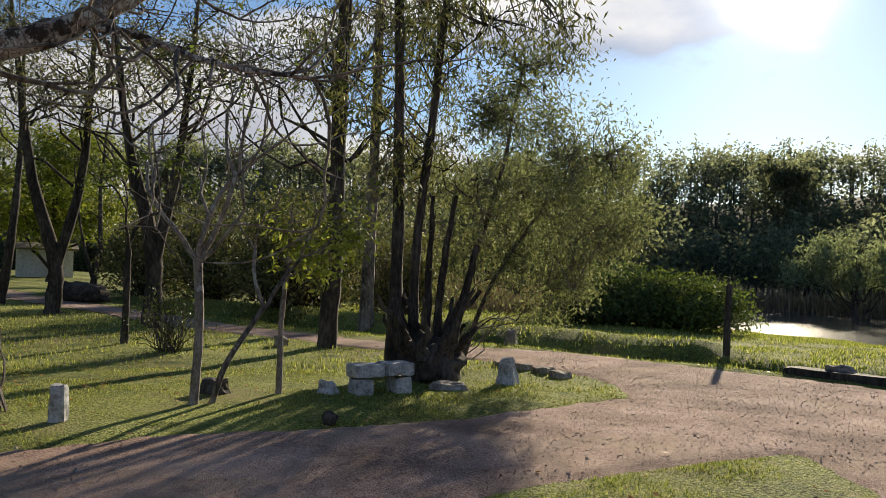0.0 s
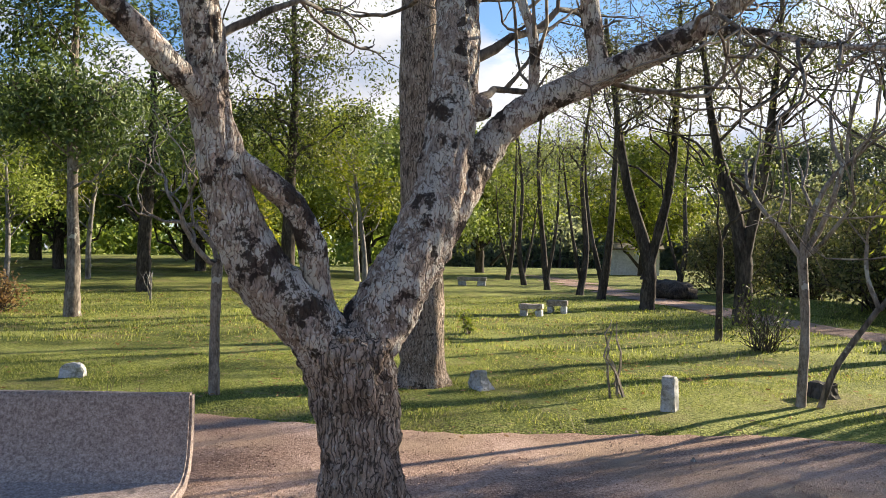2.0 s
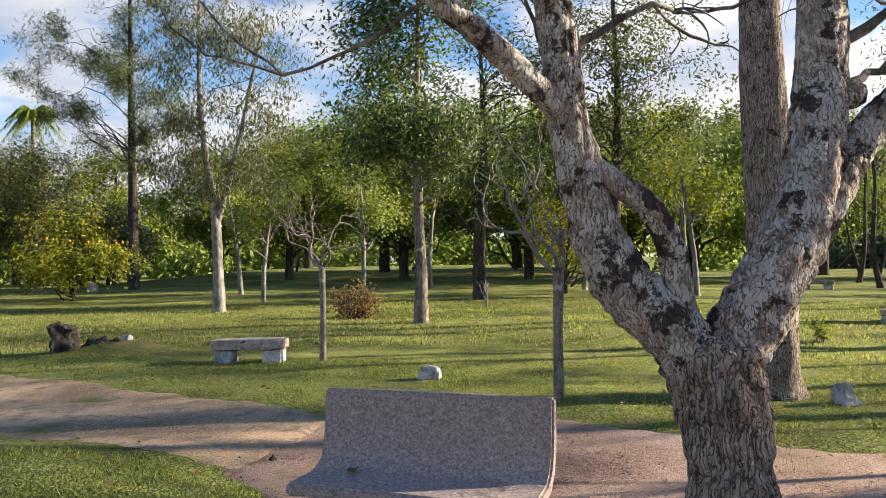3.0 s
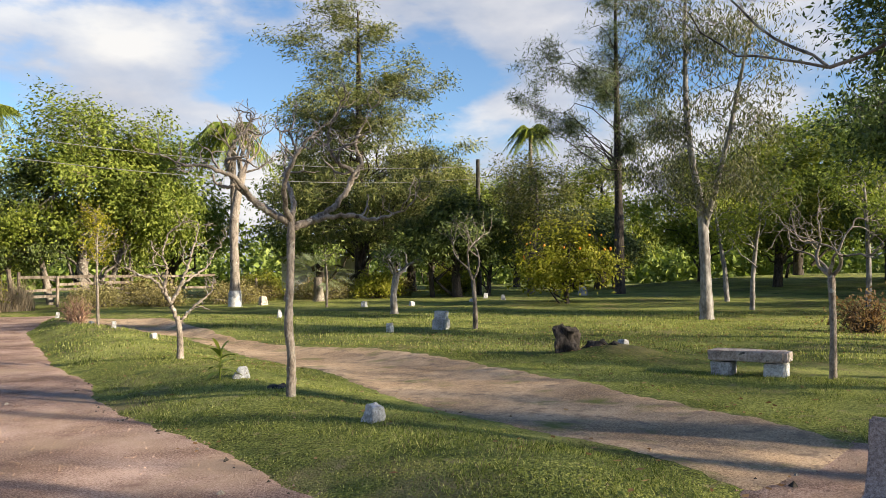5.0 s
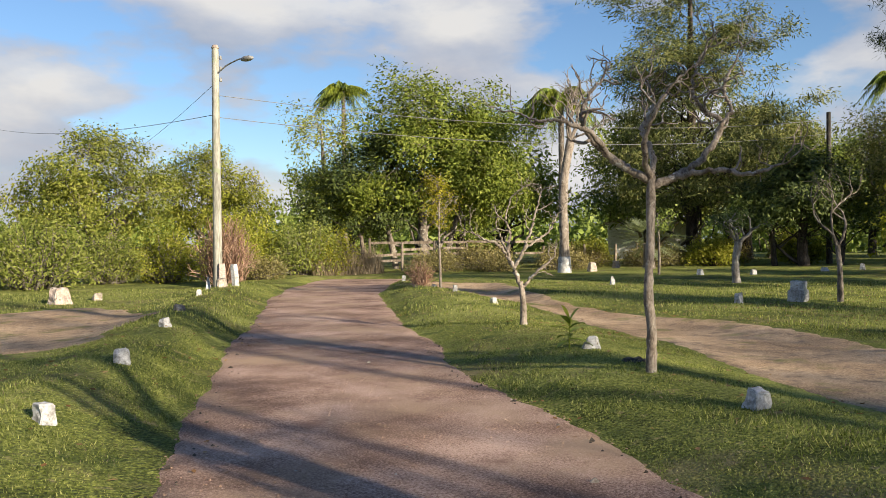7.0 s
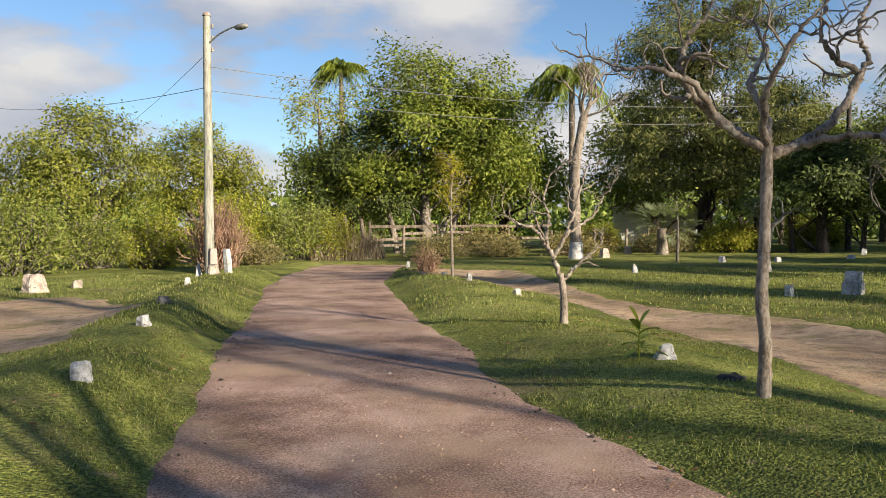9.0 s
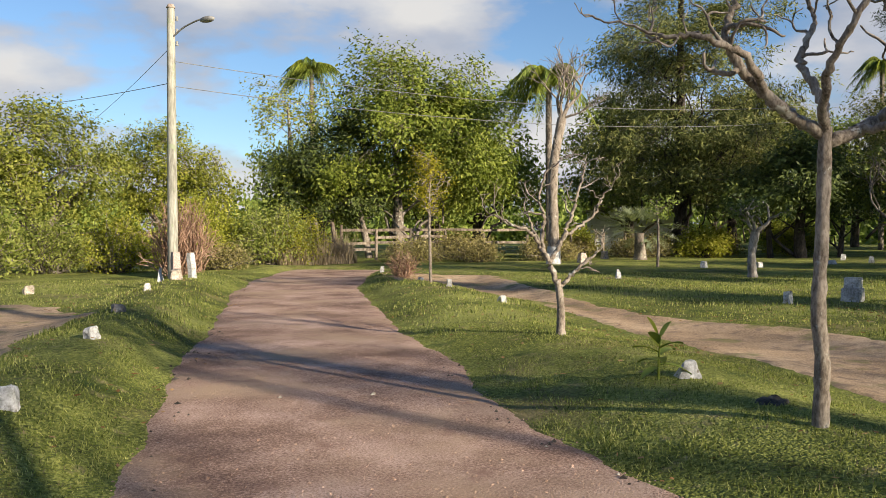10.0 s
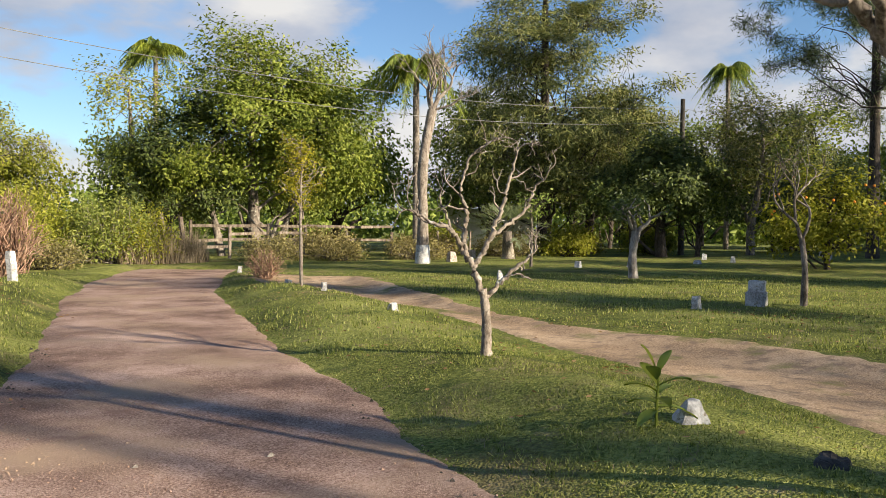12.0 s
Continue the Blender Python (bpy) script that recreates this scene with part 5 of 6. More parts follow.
# shrubs and hedges
shrub("shrub", "large bare bush of reddish upright twigs", -9.4, -33.6, (1.5, 1.5, 2.6), 260, 0, 0.0, TWIG_RED, LEAF_DRY, 91, upright=0.9)
HEDGE = shrub("shrub", "rambling green bush along the fence", -3.0, -36.0, (2.1, 1.7, 2.7), 110, 15, 0.15, BARK_GREY, LEAF_LIGHT, 92, spread=0.24, group="bushes along the fence")
for x, y, turn, size in ((1.0, -37.5, 40, 1.0), (-5.8, -37.6, 130, 0.75), (4.6, -36.5, 220, 1.0), (-14.4, -38.4, 200, 0.9), (-12.4, -40.5, 90, 1.1), (9.0, -36.0, 300, 1.2), (-15.6, -38.6, 20, 0.8), (-11.0, -38.2, 260, 0.85), (-8.0, -37.4, 310, 0.8)):
    copy_thing(HEDGE, pose(x, y, on_ground(x, y), 0, 0, turn) @ Matrix.Diagonal((size, size, size, 1)))
SCRUB = shrub("shrub", "tangle of dry brown scrub under the trees", -21.0, -37.8, (1.7, 1.4, 0.9), 90, 10, 0.12, BARK_GREY, LEAF_SCRUB, 93, spread=0.2, group="dry scrub under the trees")
for x, y, turn, size in ((-11.6, -36.6, 200, 1.0), (-23.6, -36.8, 30, 0.9), (-27.2, -35.6, 80, 1.0), (-29.6, -37.4, 140, 1.1), (-33.6, -36.0, 260, 1.1), (-36.6, -37.8, 300, 1.2), (-41.0, -37.4, 10, 1.2), (-25.0, -39.5, 170, 1.3), (-16.0, -39.0, 100, 0.9)):
    copy_thing(SCRUB, pose(x, y, on_ground(x, y), 0, 0, turn) @ Matrix.Diagonal((size, size, size, 1)))
GREEN_BUSH = shrub("shrub", "bright green leafy bush", -36.5, -34.2, (1.5, 1.5, 1.6), 70, 14, 0.16, BARK_DARK, LEAF_LIGHT, 94, spread=0.22, group="bright bushes by the lane")
for x, y, turn, size in ((-43.0, -33.5, 50, 1.0), (-46.5, -36.5, 150, 1.1), (-31.5, -38.5, 250, 0.9)):
    copy_thing(GREEN_BUSH, pose(x, y, on_ground(x, y), 0, 0, turn) @ Matrix.Diagonal((size, size, size, 1)))
shrub("shrub", "dry straw-coloured bush beside the road", -14.6, -27.6, (0.7, 0.7, 0.85), 90, 2, 0.05, TWIG_RED, LEAF_DRY, 95)
shrub("shrub", "large dark rounded bush by the pond meadow", -11.4, 23.6, (1.9, 1.9, 1.75), 160, 26, 0.13, BARK_DARK, LEAF_DARK, 96, spread=0.2, upright=0.5)
shrub("shrub", "dark rounded bush by the pond meadow", -9.4, 24.6, (2.0, 1.8, 1.55), 150, 24, 0.13, BARK_DARK, LEAF_DARK, 97, spread=0.2, upright=0.5)
UNDER = shrub("shrub", "tall dark evergreen bush behind the road", -19.0, 17.4, (1.9, 1.7, 3.2), 110, 16, 0.14, BARK_DARK, LEAF_GUM, 103, spread=0.24, upright=0.55, group="dark bushes behind the road")
for x, y, turn, size in ((-24.5, 19.0, 80, 1.0), (-29.5, 19.8, 170, 1.1), (-15.4, 18.6, 260, 0.75), (-34.5, 24.0, 20, 1.3), (-22.0, 21.5, 310, 1.15)):
    copy_thing(UNDER, pose(x, y, on_ground(x, y), 0, 0, turn) @ Matrix.Diagonal((size, size, size, 1)))
shrub("shrub", "small leafy sapling in the lawn", -15.7, 4.5, (0.13, 0.13, 0.5), 8, 7, 0.07, BARK_GREY, LEAF_MID, 98, spread=0.06)
shrub("shrub", "two thin twigs standing by the road", -8.5, 4.1, (0.16, 0.16, 1.3), 4, 0, 0, BARK_TAN, LEAF_MID, 99)

# ---- pond, hill and far woods ----
flat_sheet("water", [(-60, 60), (-30, 60), (-22, 60), (-10, 48), (30, 48), (60, 48), (60, 100), (-60, 104)], -2.8, WATER, "pale pond glinting in the sun", "pond")


# near-black green ground: the backlit hill's shade is put into its colour
HILL_SHADE = ground_material("hill_shade", [(0.3, (0.015, 0.02, 0.012)), (0.5, (0.025, 0.035, 0.018)), (0.7, (0.04, 0.05, 0.025))], [], 0.1, 1.0, 0.5, 0.3)


def far_hill():
    """A long wooded hill across the pond: a low rise carrying many trees."""
    rng = np.random.default_rng(5)
    n, m = 60, 10
    a = np.linspace(-75, 60, n)
    v = []
    for i in range(n):
        for j in range(m):
            u = j / (m - 1)
            d = 118 + 80 * u
            t = radians(a[i])
            v.append((math.sin(t) * d, math.cos(t) * d, -3 + ease(u) * (22 + 3 * math.sin(a[i] * 0.11) + 4 * math.sin(a[i] * 0.05 + 1))))
    f = np.array([(i * m + j, (i + 1) * m + j, (i + 1) * m + j + 1, i * m + j + 1) for i in range(n - 1) for j in range(m - 1)])
    tagged(mesh_object("hill", np.array(v), f, HILL_SHADE, smooth=True), "dark wooded hill beyond the pond", "hill", kind="structure")
    c, wood = [], []
    for i in range(720):
        t, u = radians(rng.uniform(-77, 14)), rng.uniform(0, 1)
        d = 118 + 80 * u
        z = -3 + float(ease(u)) * 22
        h = rng.uniform(6, 11)
        x, y = math.sin(t) * d, math.cos(t) * d
        wood.append(tube(np.array([[x, y, z - 1], [x, y, z + h * 0.8]]), np.array([0.25, 0.1]), 5))
        k = 13
        c.append(np.array([x, y, z + h * 0.62]) + rng.normal(size=(k, 3)) * np.array([1.6, 1.6, h * 0.2]))
    tagged(mesh_object("woods", *leaves(np.concatenate(c), 24, 0.85, 0.8, 0.5, 0.3, rng), LEAF_FAR_HAZE), "dense dark woods covering the far hill", "woods", kind="stuff")
    tagged(mesh_object("trunks", *joined(wood), BARK_DARK), "dim trunks of the far woods", "trunks", kind="stuff")


far_hill()


def far_ring():
    """Low woods all round the horizon, west and south of the park."""
    rng = np.random.default_rng(6)
    c = []
    for i in range(430):
        a, d = radians(rng.uniform(70, 265)), rng.uniform(82, 125)
        h = rng.uniform(4, 8)
        c.append(np.array([-math.sin(a) * d - 8, math.cos(a) * d - 8, h * 0.45]) + rng.normal(size=(11, 3)) * np.array([1.8, 1.8, h * 0.24]))
    c = np.concatenate(c)
    c[:, 2] = np.maximum(c[:, 2], 0.2)
    tagged(mesh_object("woods", *leaves(c, 20, 0.8, 0.85, 0.6, 0.2, rng), LEAF_MID), "low green woods along the horizon", "woods", kind="stuff")


far_ring()
tree("tree", "hazy willow on the far shore", -18.5, 96.0, [[(0, 0, 0, 0.4), (0, 0, 3, 0.3), (0.5, 0, 6, 0.1)]], [(0, 0, 6.5, 5, 4, 2.6), (4, 0, 5.6, 4, 4, 2.2), (-3, 0, 5.0, 4, 4, 2.4)], 180, 40, 0.55, 0.4, 0.3, 0.6, BARK_DARK, LEAF_WILLOW, 26, 0.5, 101)
tree("tree", "tall gum tree standing above the hill woods", -38.0, 142.0, [[(0, 0, 0, 0.5), (0, 0, 10, 0.35), (0, 0, 20, 0.1)]], [(0, 0, 17, 4, 4, 4), (-2, 0, 21, 2.6, 2.6, 2), (2, 0, 20, 2.4, 2.4, 2)], 120, 30, 0.8, 0.6, 0.5, 0.6, BARK_DARK, LEAF_FAR_HAZE, 20, 0.5, 102)


# ---- benches, stones and posts ----
def block(size, at=(0, 0, 0), turn=0.0, wear=0.02, seed=0, cuts=3, lean=0.0, taper=0.0):
    """A worn block of stone: cut faces pushed about, corners rounded; rests on z = at[2]."""
    bm = bmesh.new()
    bmesh.ops.create_cube(bm, size=1.0)
    bmesh.ops.bevel(bm, geom=bm.edges[:], offset=0.06, segments=2, affect="EDGES")
    bmesh.ops.subdivide_edges(bm, edges=[e for e in bm.edges if e.calc_length() > 0.3], cuts=cuts, use_grid_fill=True)
    m = pose(at[0], at[1], at[2], lean, 0, turn)
    for v in bm.verts:
        q = v.co.copy()
        k = 1 - taper * (q.z + 0.5)
        p = Vector((q.x * size[0] * k, q.y * size[1] * k, (q.z + 0.5) * size[2]))
        p += noise.noise_vector(p * 6 + Vector((seed * 3.1, seed * 1.7, 0))) * wear + noise.noise_vector(p * 17 + Vector((seed, 0, 5))) * wear * 0.35
        v.co = m @ p
    return bm


def stone(name, label, x, y, size, mat, seed, turn=0.0, lean=0.0, taper=0.25, wear=0.05, group="", sink=0.04):
    bm = block(size, (0, 0, -sink), turn, wear, seed, 3, lean, taper)
    me = bpy.data.meshes.new(name)
    bm.to_mesh(me)
    bm.free()
    me.materials.append(mat)
    ob = new(name, me)
    ob.location = (x, y, on_ground(x, y))
    return tagged(ob, label, "stone", group)


def stone_bench(x, y, turn, length, depth, rise, label, top_mat, halves=1):
    """A slab on two stone blocks."""
    root = empty("stone_bench", x, y, on_ground(x, y), label, "bench", "stone benches", turn)
    for i in range(halves):
        w = length / halves
        part("slab", block((w - 0.01, depth, rise * 0.42), (-length / 2 + w * (i + 0.5), 0, rise * 0.58 + 0.01 * i), 0, 0.012, int(x * 7) + i), top_mat, root)
    for s in (-1, 1):
        part("support", block((length * 0.27, depth * 0.85, rise * 0.64), (s * length * 0.33, 0, -0.04), 0, 0.02, int(y * 5) + s), WHITEWASH, root)
    return root


stone_bench(-6.75, 7.75, 66, 0.78, 0.34, 0.36, "whitewashed stone bench of rough slabs", WHITEWASH, 2)
stone_bench(-12.6, -4.8, 96, 1.12, 0.40, 0.36, "low stone bench with pinkish slab on white blocks", PINK_STONE)
stone_bench(-20.3, 7.6, 60, 0.6, 0.4, 0.3, "small stone bench in the shade", PINK_STONE)
stone_bench(-21.0, 8.6, 60, 0.55, 0.4, 0.34, "small grey stone bench", STONE)
stone_bench(-38.6, 11.6, 70, 1.4, 0.4, 0.42, "far stone bench on the lawn", STONE)


def concrete_bench(x, y, turn):
    """A cast concrete seat: one curved shell from backrest to seat, on two feet."""
    root = empty("concrete_bench", x, y, on_ground(x, y), "weathered grey concrete bench with curved backrest", "bench", turn=turn)
    inner = [(0.0, 0.805), (0.008, 0.70), (0.022, 0.58), (0.045, 0.47), (0.085, 0.39), (0.15, 0.34), (0.24, 0.325), (0.36, 0.32), (0.5, 0.32)]
    outer = [(0.5, 0.25), (0.36, 0.25), (0.2, 0.25), (0.08, 0.28), (0.0, 0.36), (-0.045, 0.47), (-0.062, 0.58), (-0.07, 0.70), (-0.07, 0.805)]
    bm = bmesh.new()
    n = 12
    rows = []
    for i in range(n + 1):
        w = (i / n - 0.5) * 1.5
        rows.append([bm.verts.new((w + 0.004 * noise.noise(Vector((u * 9, z * 9, w * 5))), -u, z + 0.006 * noise.noise(Vector((w * 3, u * 7, z * 7))))) for u, z in inner + outer])
    k = len(rows[0])
    for i in range(n):
        for j in range(k):
            bm.faces.new((rows[i][j], rows[i + 1][j], rows[i + 1][(j + 1) % k], rows[i][(j + 1) % k]))
    bm.faces.new(rows[0][::-1])
    bm.faces.new(rows[-1])
    bmesh.ops.recalc_face_normals(bm, faces=bm.faces[:])
    bmesh.ops.bevel(bm, geom=[e for e in bm.edges if e.calc_face_angle(0) > 0.9], offset=0.014, segments=2, affect="EDGES")
    part("shell", bm, CONCRETE, root)
    for s in (-1, 1):
        part("foot", block((0.14, 0.42, 0.29), (s * 0.5, -0.24, -0.04), 0, 0.006, s), CONCRETE, root)
    return root


# backrest from (-5.44, -1.77) to (-5.05, -0.29), seat towards the east
concrete_bench(-5.26, -1.03, 75.2)

stone("stone", "whitewashed stone leaning at the foot of a tree", -9.55, 2.84, (0.24, 0.2, 0.26), WHITEWASH, 1, 20, 12, 0.45)
stone("boundary_stone", "upright whitewashed marker stone by the road", -7.80, 4.28, (0.17, 0.13, 0.40), WHITEWASH, 2, 40, 3, 0.2, 0.03)
stone("stone", "whitewashed stone in the lawn behind the bench", -10.9, -1.8, (0.26, 0.18, 0.20), WHITEWASH, 3, 80, 0, 0.3)
stone("boundary_stone", "whitewashed cone-shaped stone beside the culvert", -6.2, 9.75, (0.30, 0.28, 0.40), WHITEWASH, 4, 10, 0, 0.55, 0.03)
stone("stone", "small white stone beside the bench", -7.05, 7.15, (0.24, 0.2, 0.18), WHITEWASH, 5, 30, 0, 0.35)
stone("stone", "flat grey stone in the grass", -6.45, 8.75, (0.5, 0.35, 0.13), STONE, 6, 30)
stone("stone", "dark upright stone across the road", -9.4, 14.9, (0.28, 0.25, 0.42), STONE, 7, 15, 0, 0.4)
stone("stone", "small dark stone by the road", -12.0, 10.9, (0.25, 0.2, 0.22), STONE, 8)
MARKERS = "white marker stones"
for i, (x, y, w, h, taper) in enumerate([(-6.33, -6.42, 0.30, 0.23, 0.3), (-7.42, -9.85, 0.42, 0.20, 0.65), (-11.0, -17.5, 0.20, 0.19, 0.2), (-12.2, -21.2, 0.22, 0.26, 0.15), (-13.3, -24.3, 0.22, 0.24, 0.15), (-15.4, -30.4, 0.25, 0.30, 0.2),
                                         (-15.9, -14.8, 0.30, 0.34, 0.3), (-19.3, -22.9, 0.34, 0.40, 0.75), (-26.5, -25.8, 0.42, 0.36, 0.3), (-29.2, -25.4, 0.42, 0.32, 0.3), (-34.6, -24.1, 0.35, 0.36, 0.2), (-33.0, -24.8, 0.5, 0.28, 0.4),
                                         (-1.05, -8.9, 0.24, 0.22, 0.15), (-2.06, -11.45, 0.28, 0.22, 0.15), (-3.25, -14.9, 0.22, 0.19, 0.15), (-5.7, -22.8, 0.22, 0.22, 0.15), (-36.6, -26.6, 0.4, 0.4, 0.2), (-14.0, -7.5, 0.26, 0.10, 0.2)]):
    stone("boundary_stone", "rough whitewashed marker stone in the grass", x, y, (w * 0.66, w * 0.56, h * 0.64 + 0.05), WHITEWASH, 20 + i, i * 47 % 90, (i * 31 % 15) - 7, taper, 0.035, MARKERS)
stone("stone", "small brown stone on the bank", -4.2, -18.2, (0.2, 0.2, 0.15), STONE, 40)
stone("stone", "grey-brown stone in the verge", -7.15, -8.75, (0.36, 0.22, 0.07), POST_DARK, 41, 20)
stone("stone", "large tan stone on the verge", -2.9, -26.6, (0.58, 0.4, 0.48), PINK_STONE, 42, 30, 0, 0.35)
stone("stone", "small dark stone on the verge", -4.0, -27.6, (0.25, 0.2, 0.25), STONE, 43)
stone("stone", "brown stone below the scrub", -30.6, -35.4, (0.36, 0.3, 0.42), PINK_STONE, 44)
stone("stone", "cream stone at the foot of the old trunk", -26.6, -32.6, (0.4, 0.3, 0.45), PINK_STONE, 45)
stone("stone", "dark stone across the road behind the sapling", -7.9, 6.2, (0.32, 0.26, 0.2), POST_DARK, 46)
for x, y, turn in ((-17.6, -14.5, 20), (-39.5, -22.4, 60)):
    root = empty("stone_bench", x, y, on_ground(x, y), "stack of whitewashed stone blocks", "stone bench", "stacked stone benches", turn)
    part("slab", block((0.34, 0.3, 0.22), (0, 0, 0.26), 0, 0.02, 3), WHITEWASH, root)
    part("support", block((0.46, 0.36, 0.32), (0.02, 0, -0.04), 0, 0.025, 4), WHITEWASH, root)
# painted posts by the bend
stone("boundary_stone", "grey concrete marker post", -7.15, -26.0, (0.2, 0.18, 0.72), CONCRETE, 50, 10, 0, 0.05, 0.01)
stone("boundary_stone", "leaning white marker post", -7.75, -26.6, (0.17, 0.15, 0.70), WHITEWASH, 51, 30, 6, 0.05, 0.01)
stone("boundary_stone", "white slanting stone slab", -6.95, -26.7, (0.55, 0.14, 0.45), WHITEWASH, 52, 70, 0, 0.75, 0.02)
stone("stone", "low grey stone by the marker post", -7.0, -25.4, (0.3, 0.25, 0.28), STONE, 53)


def lump(name, label, category, x, y, radii, mat, seed, rough=0.4, detail=3, sink=0.25, freq=3.0):
    """An uneven rounded mass, half sunk in the ground."""
    bm = bmesh.new()
    bmesh.ops.create_icosphere(bm, subdivisions=detail, radius=1.0)
    for v in bm.verts:
        k = 1 + rough * noise.noise(v.co * freq + Vector((seed, 0, 0))) + rough * 0.5 * abs(noise.noise(v.co * freq * 3 + Vector((0, seed, 0))))
        v.co = Vector((v.co.x * radii[0] * k, v.co.y * radii[1] * k, v.co.z * radii[2] * k))
    me = bpy.data.meshes.new(name)
    bm.to_mesh(me)
    bm.free()
    me.polygons.foreach_set("use_smooth", [True] * len(me.polygons))
    me.materials.append(mat)
    ob = new(name, me)
    ob.location = (x, y, on_ground(x, y) + radii[2] * (1 - 2 * sink))
    return tagged(ob, label, category)


def dark_stump():
    """The tangled old root stock under the gum clump: a gnarled mass with broken stubs."""
    rng = np.random.default_rng(7)
    root = empty("tree_stump", -7.25, 9.35, on_ground(-7.25, 9.35), "dark gnarled old stump with broken branch stubs", "stump")
    bm = bmesh.new()
    bmesh.ops.create_icosphere(bm, subdivisions=4, radius=1.0)
    for v in bm.verts:
        k = 0.9 + 0.45 * noise.noise(v.co * 2.4) + 0.3 * abs(noise.noise(Vector((v.co.x * 9, v.co.y * 9, v.co.z * 2))))
        v.co = Vector((v.co.x * 0.46 * k, v.co.y * 0.42 * k, 0.18 + v.co.z * 0.42 * k))
    part("base", bm, BARK_DARK, root, smooth=True)
    for i in range(20):
        a, out = rng.uniform(0, 6.283), rng.uniform(0.3, 0.9)
        foot = np.array([math.cos(a) * 0.25, math.sin(a) * 0.25, 0.25])
        tip = np.array([math.cos(a) * (0.3 + out * 0.55), math.sin(a) * (0.3 + out * 0.55), rng.uniform(0.6, 1.35)])
        mesh_object("stub", *tube(wander(foot, tip, 7, 0.4, rng), np.linspace(0.10, 0.022, 7) * rng.uniform(0.75, 1.25, 7), 8), BARK_DARK, root, smooth=True)


dark_stump()
STUMP = empty("tree_stump", -13.5, -8.35, on_ground(-13.5, -8.35), "old cut tree stump on a grassy mound", "stump")
part("base", block((0.52, 0.46, 0.44), (0, 0, -0.06), 20, 0.12, 9, 5, 4, 0.3), BARK_DARK, STUMP, smooth=True)
part("root", block((0.8, 0.36, 0.2), (-0.25, 0.6, -0.04), 100, 0.12, 10, 5, 0, 0.4), BARK_DARK, STUMP, smooth=True)
lump("log", "dark fallen log beside the road", "log", -28.1, 16.0, (1.5, 0.5, 0.42), BARK_DARK, 8, 0.5)
lump("pine_cone", "dark pine cone on the gravel edge", "pine cone", -5.9, 6.02, (0.085, 0.07, 0.07), BARK_DARK, 2, 0.35, 3, 0.1, 9.0)

# dark post across the road, and the culvert's concrete beam
z = on_ground(-5.25, 15.86)
mesh_object_post = mesh_object("post", *tube(np.array([[-5.25, 15.86, z - 0.2], [-5.25, 15.86, z + 0.6], [-5.22, 15.86, z + 1.28], [-5.22, 15.86, z + 1.33]]), np.array([0.07, 0.062, 0.06, 0.03]), 10), POST_DARK, smooth=True)
tagged(mesh_object_post, "dark weathered wooden post beside the road", "post")
stone("culvert_edge", "dark concrete beam along the road's edge", -2.9, 13.95, (1.7, 0.26, 0.16), POST_DARK, 60, -12, 0, 0.02, 0.015)
stone("stone", "broken stone lying on the culvert beam", -2.9, 14.15, (0.5, 0.3, 0.26), STONE, 61, -12)
for i in range(4):
    stone("kerb_stone", "flat stone edging the gravel bend", -7.3 + i * 0.42, 11.35 - i * 0.10 - (i > 2) * 0.15 * (i - 2), (0.34, 0.2, 0.12), STONE, 62 + i, -15, 0, 0.1, 0.03, "stones edging the bend")

# ---- fence and gate ----
def fence(points, rails, label):
    """Posts at the points and rails between them, all rough-sawn grey timber."""
    rng = np.random.default_rng(len(points))
    root = empty("fence", points[0][0], points[0][1], 0.0, label, "fence")
    base = np.array([points[0][0], points[0][1], 0])
    tops = []
    for x, y, h in points:
        g = on_ground(x, y)
        p = np.array([[x, y, g - 0.1], [x + rng.uniform(-0.04, 0.04), y, g + h]]) - base
        mesh_object("post", *tube(p, np.array([0.085, 0.075]), 8), WOOD_GREY, root)
        tops.append((x, y, g))
    for (ax, ay, az), (bx, by, bz) in zip(tops[:-1], tops[1:]):
        for k in rails:
            if rng.uniform() < 0.12:
                continue
            j = rng.uniform(-0.05, 0.05, 2)
            a, b = np.array([ax, ay, az + k + j[0]]) - base, np.array([bx, by, bz + k + j[1]]) - base
            d = b - a
            ln = np.linalg.norm(d)
            bm = block((ln, 0.04, 0.13), (0, 0, 0), 0, 0.012, int(k * 100) + int(ax * 3))
            m = Matrix.Translation(Vector((a + b) / 2)) @ Vector(d).to_track_quat("X", "Z").to_matrix().to_4x4()
            bm.transform(m)
            part("rail", bm, WOOD_GREY, root)
    return root


fence([(-18.9, -40.9, 1.7), (-20.6, -40.6, 1.5), (-22.3, -40.2, 1.5), (-24.0, -39.7, 1.4), (-26.0, -39.2, 1.3), (-28.5, -38.9, 1.2)], (0.45, 0.75, 1.05, 1.35), "weathered grey timber rail fence under the trees")
fence([(-17.2, -41.3, 1.6), (-14.6, -41.0, 1.6), (-12.2, -40.3, 1.5), (-10.0, -39.6, 1.5), (-7.4, -39.0, 1.4), (-4.6, -38.7, 1.4), (-1.6, -38.6, 1.4), (1.6, -39.0, 1.4)], (1.05, 1.4), "grey timber rail fence behind the bushes")
GATE = empty("gate", -18.0, -40.2, on_ground(-18.0, -40.2), "weathered timber gateposts with a broken rail", "gate")
mesh_object("post", *tube(np.array([[0.45, 0.1, -0.1], [0.62, 0.0, 1.0], [0.75, 0.0, 1.95]]), np.array([0.11, 0.1, 0.085]), 8), WOOD_GREY, GATE)
mesh_object("post", *tube(np.array([[-0.25, 0, -0.1], [-0.2, 0, 1.0], [-0.1, 0, 1.8]]), np.array([0.12, 0.11, 0.1]), 8), WOOD_GREY, GATE)
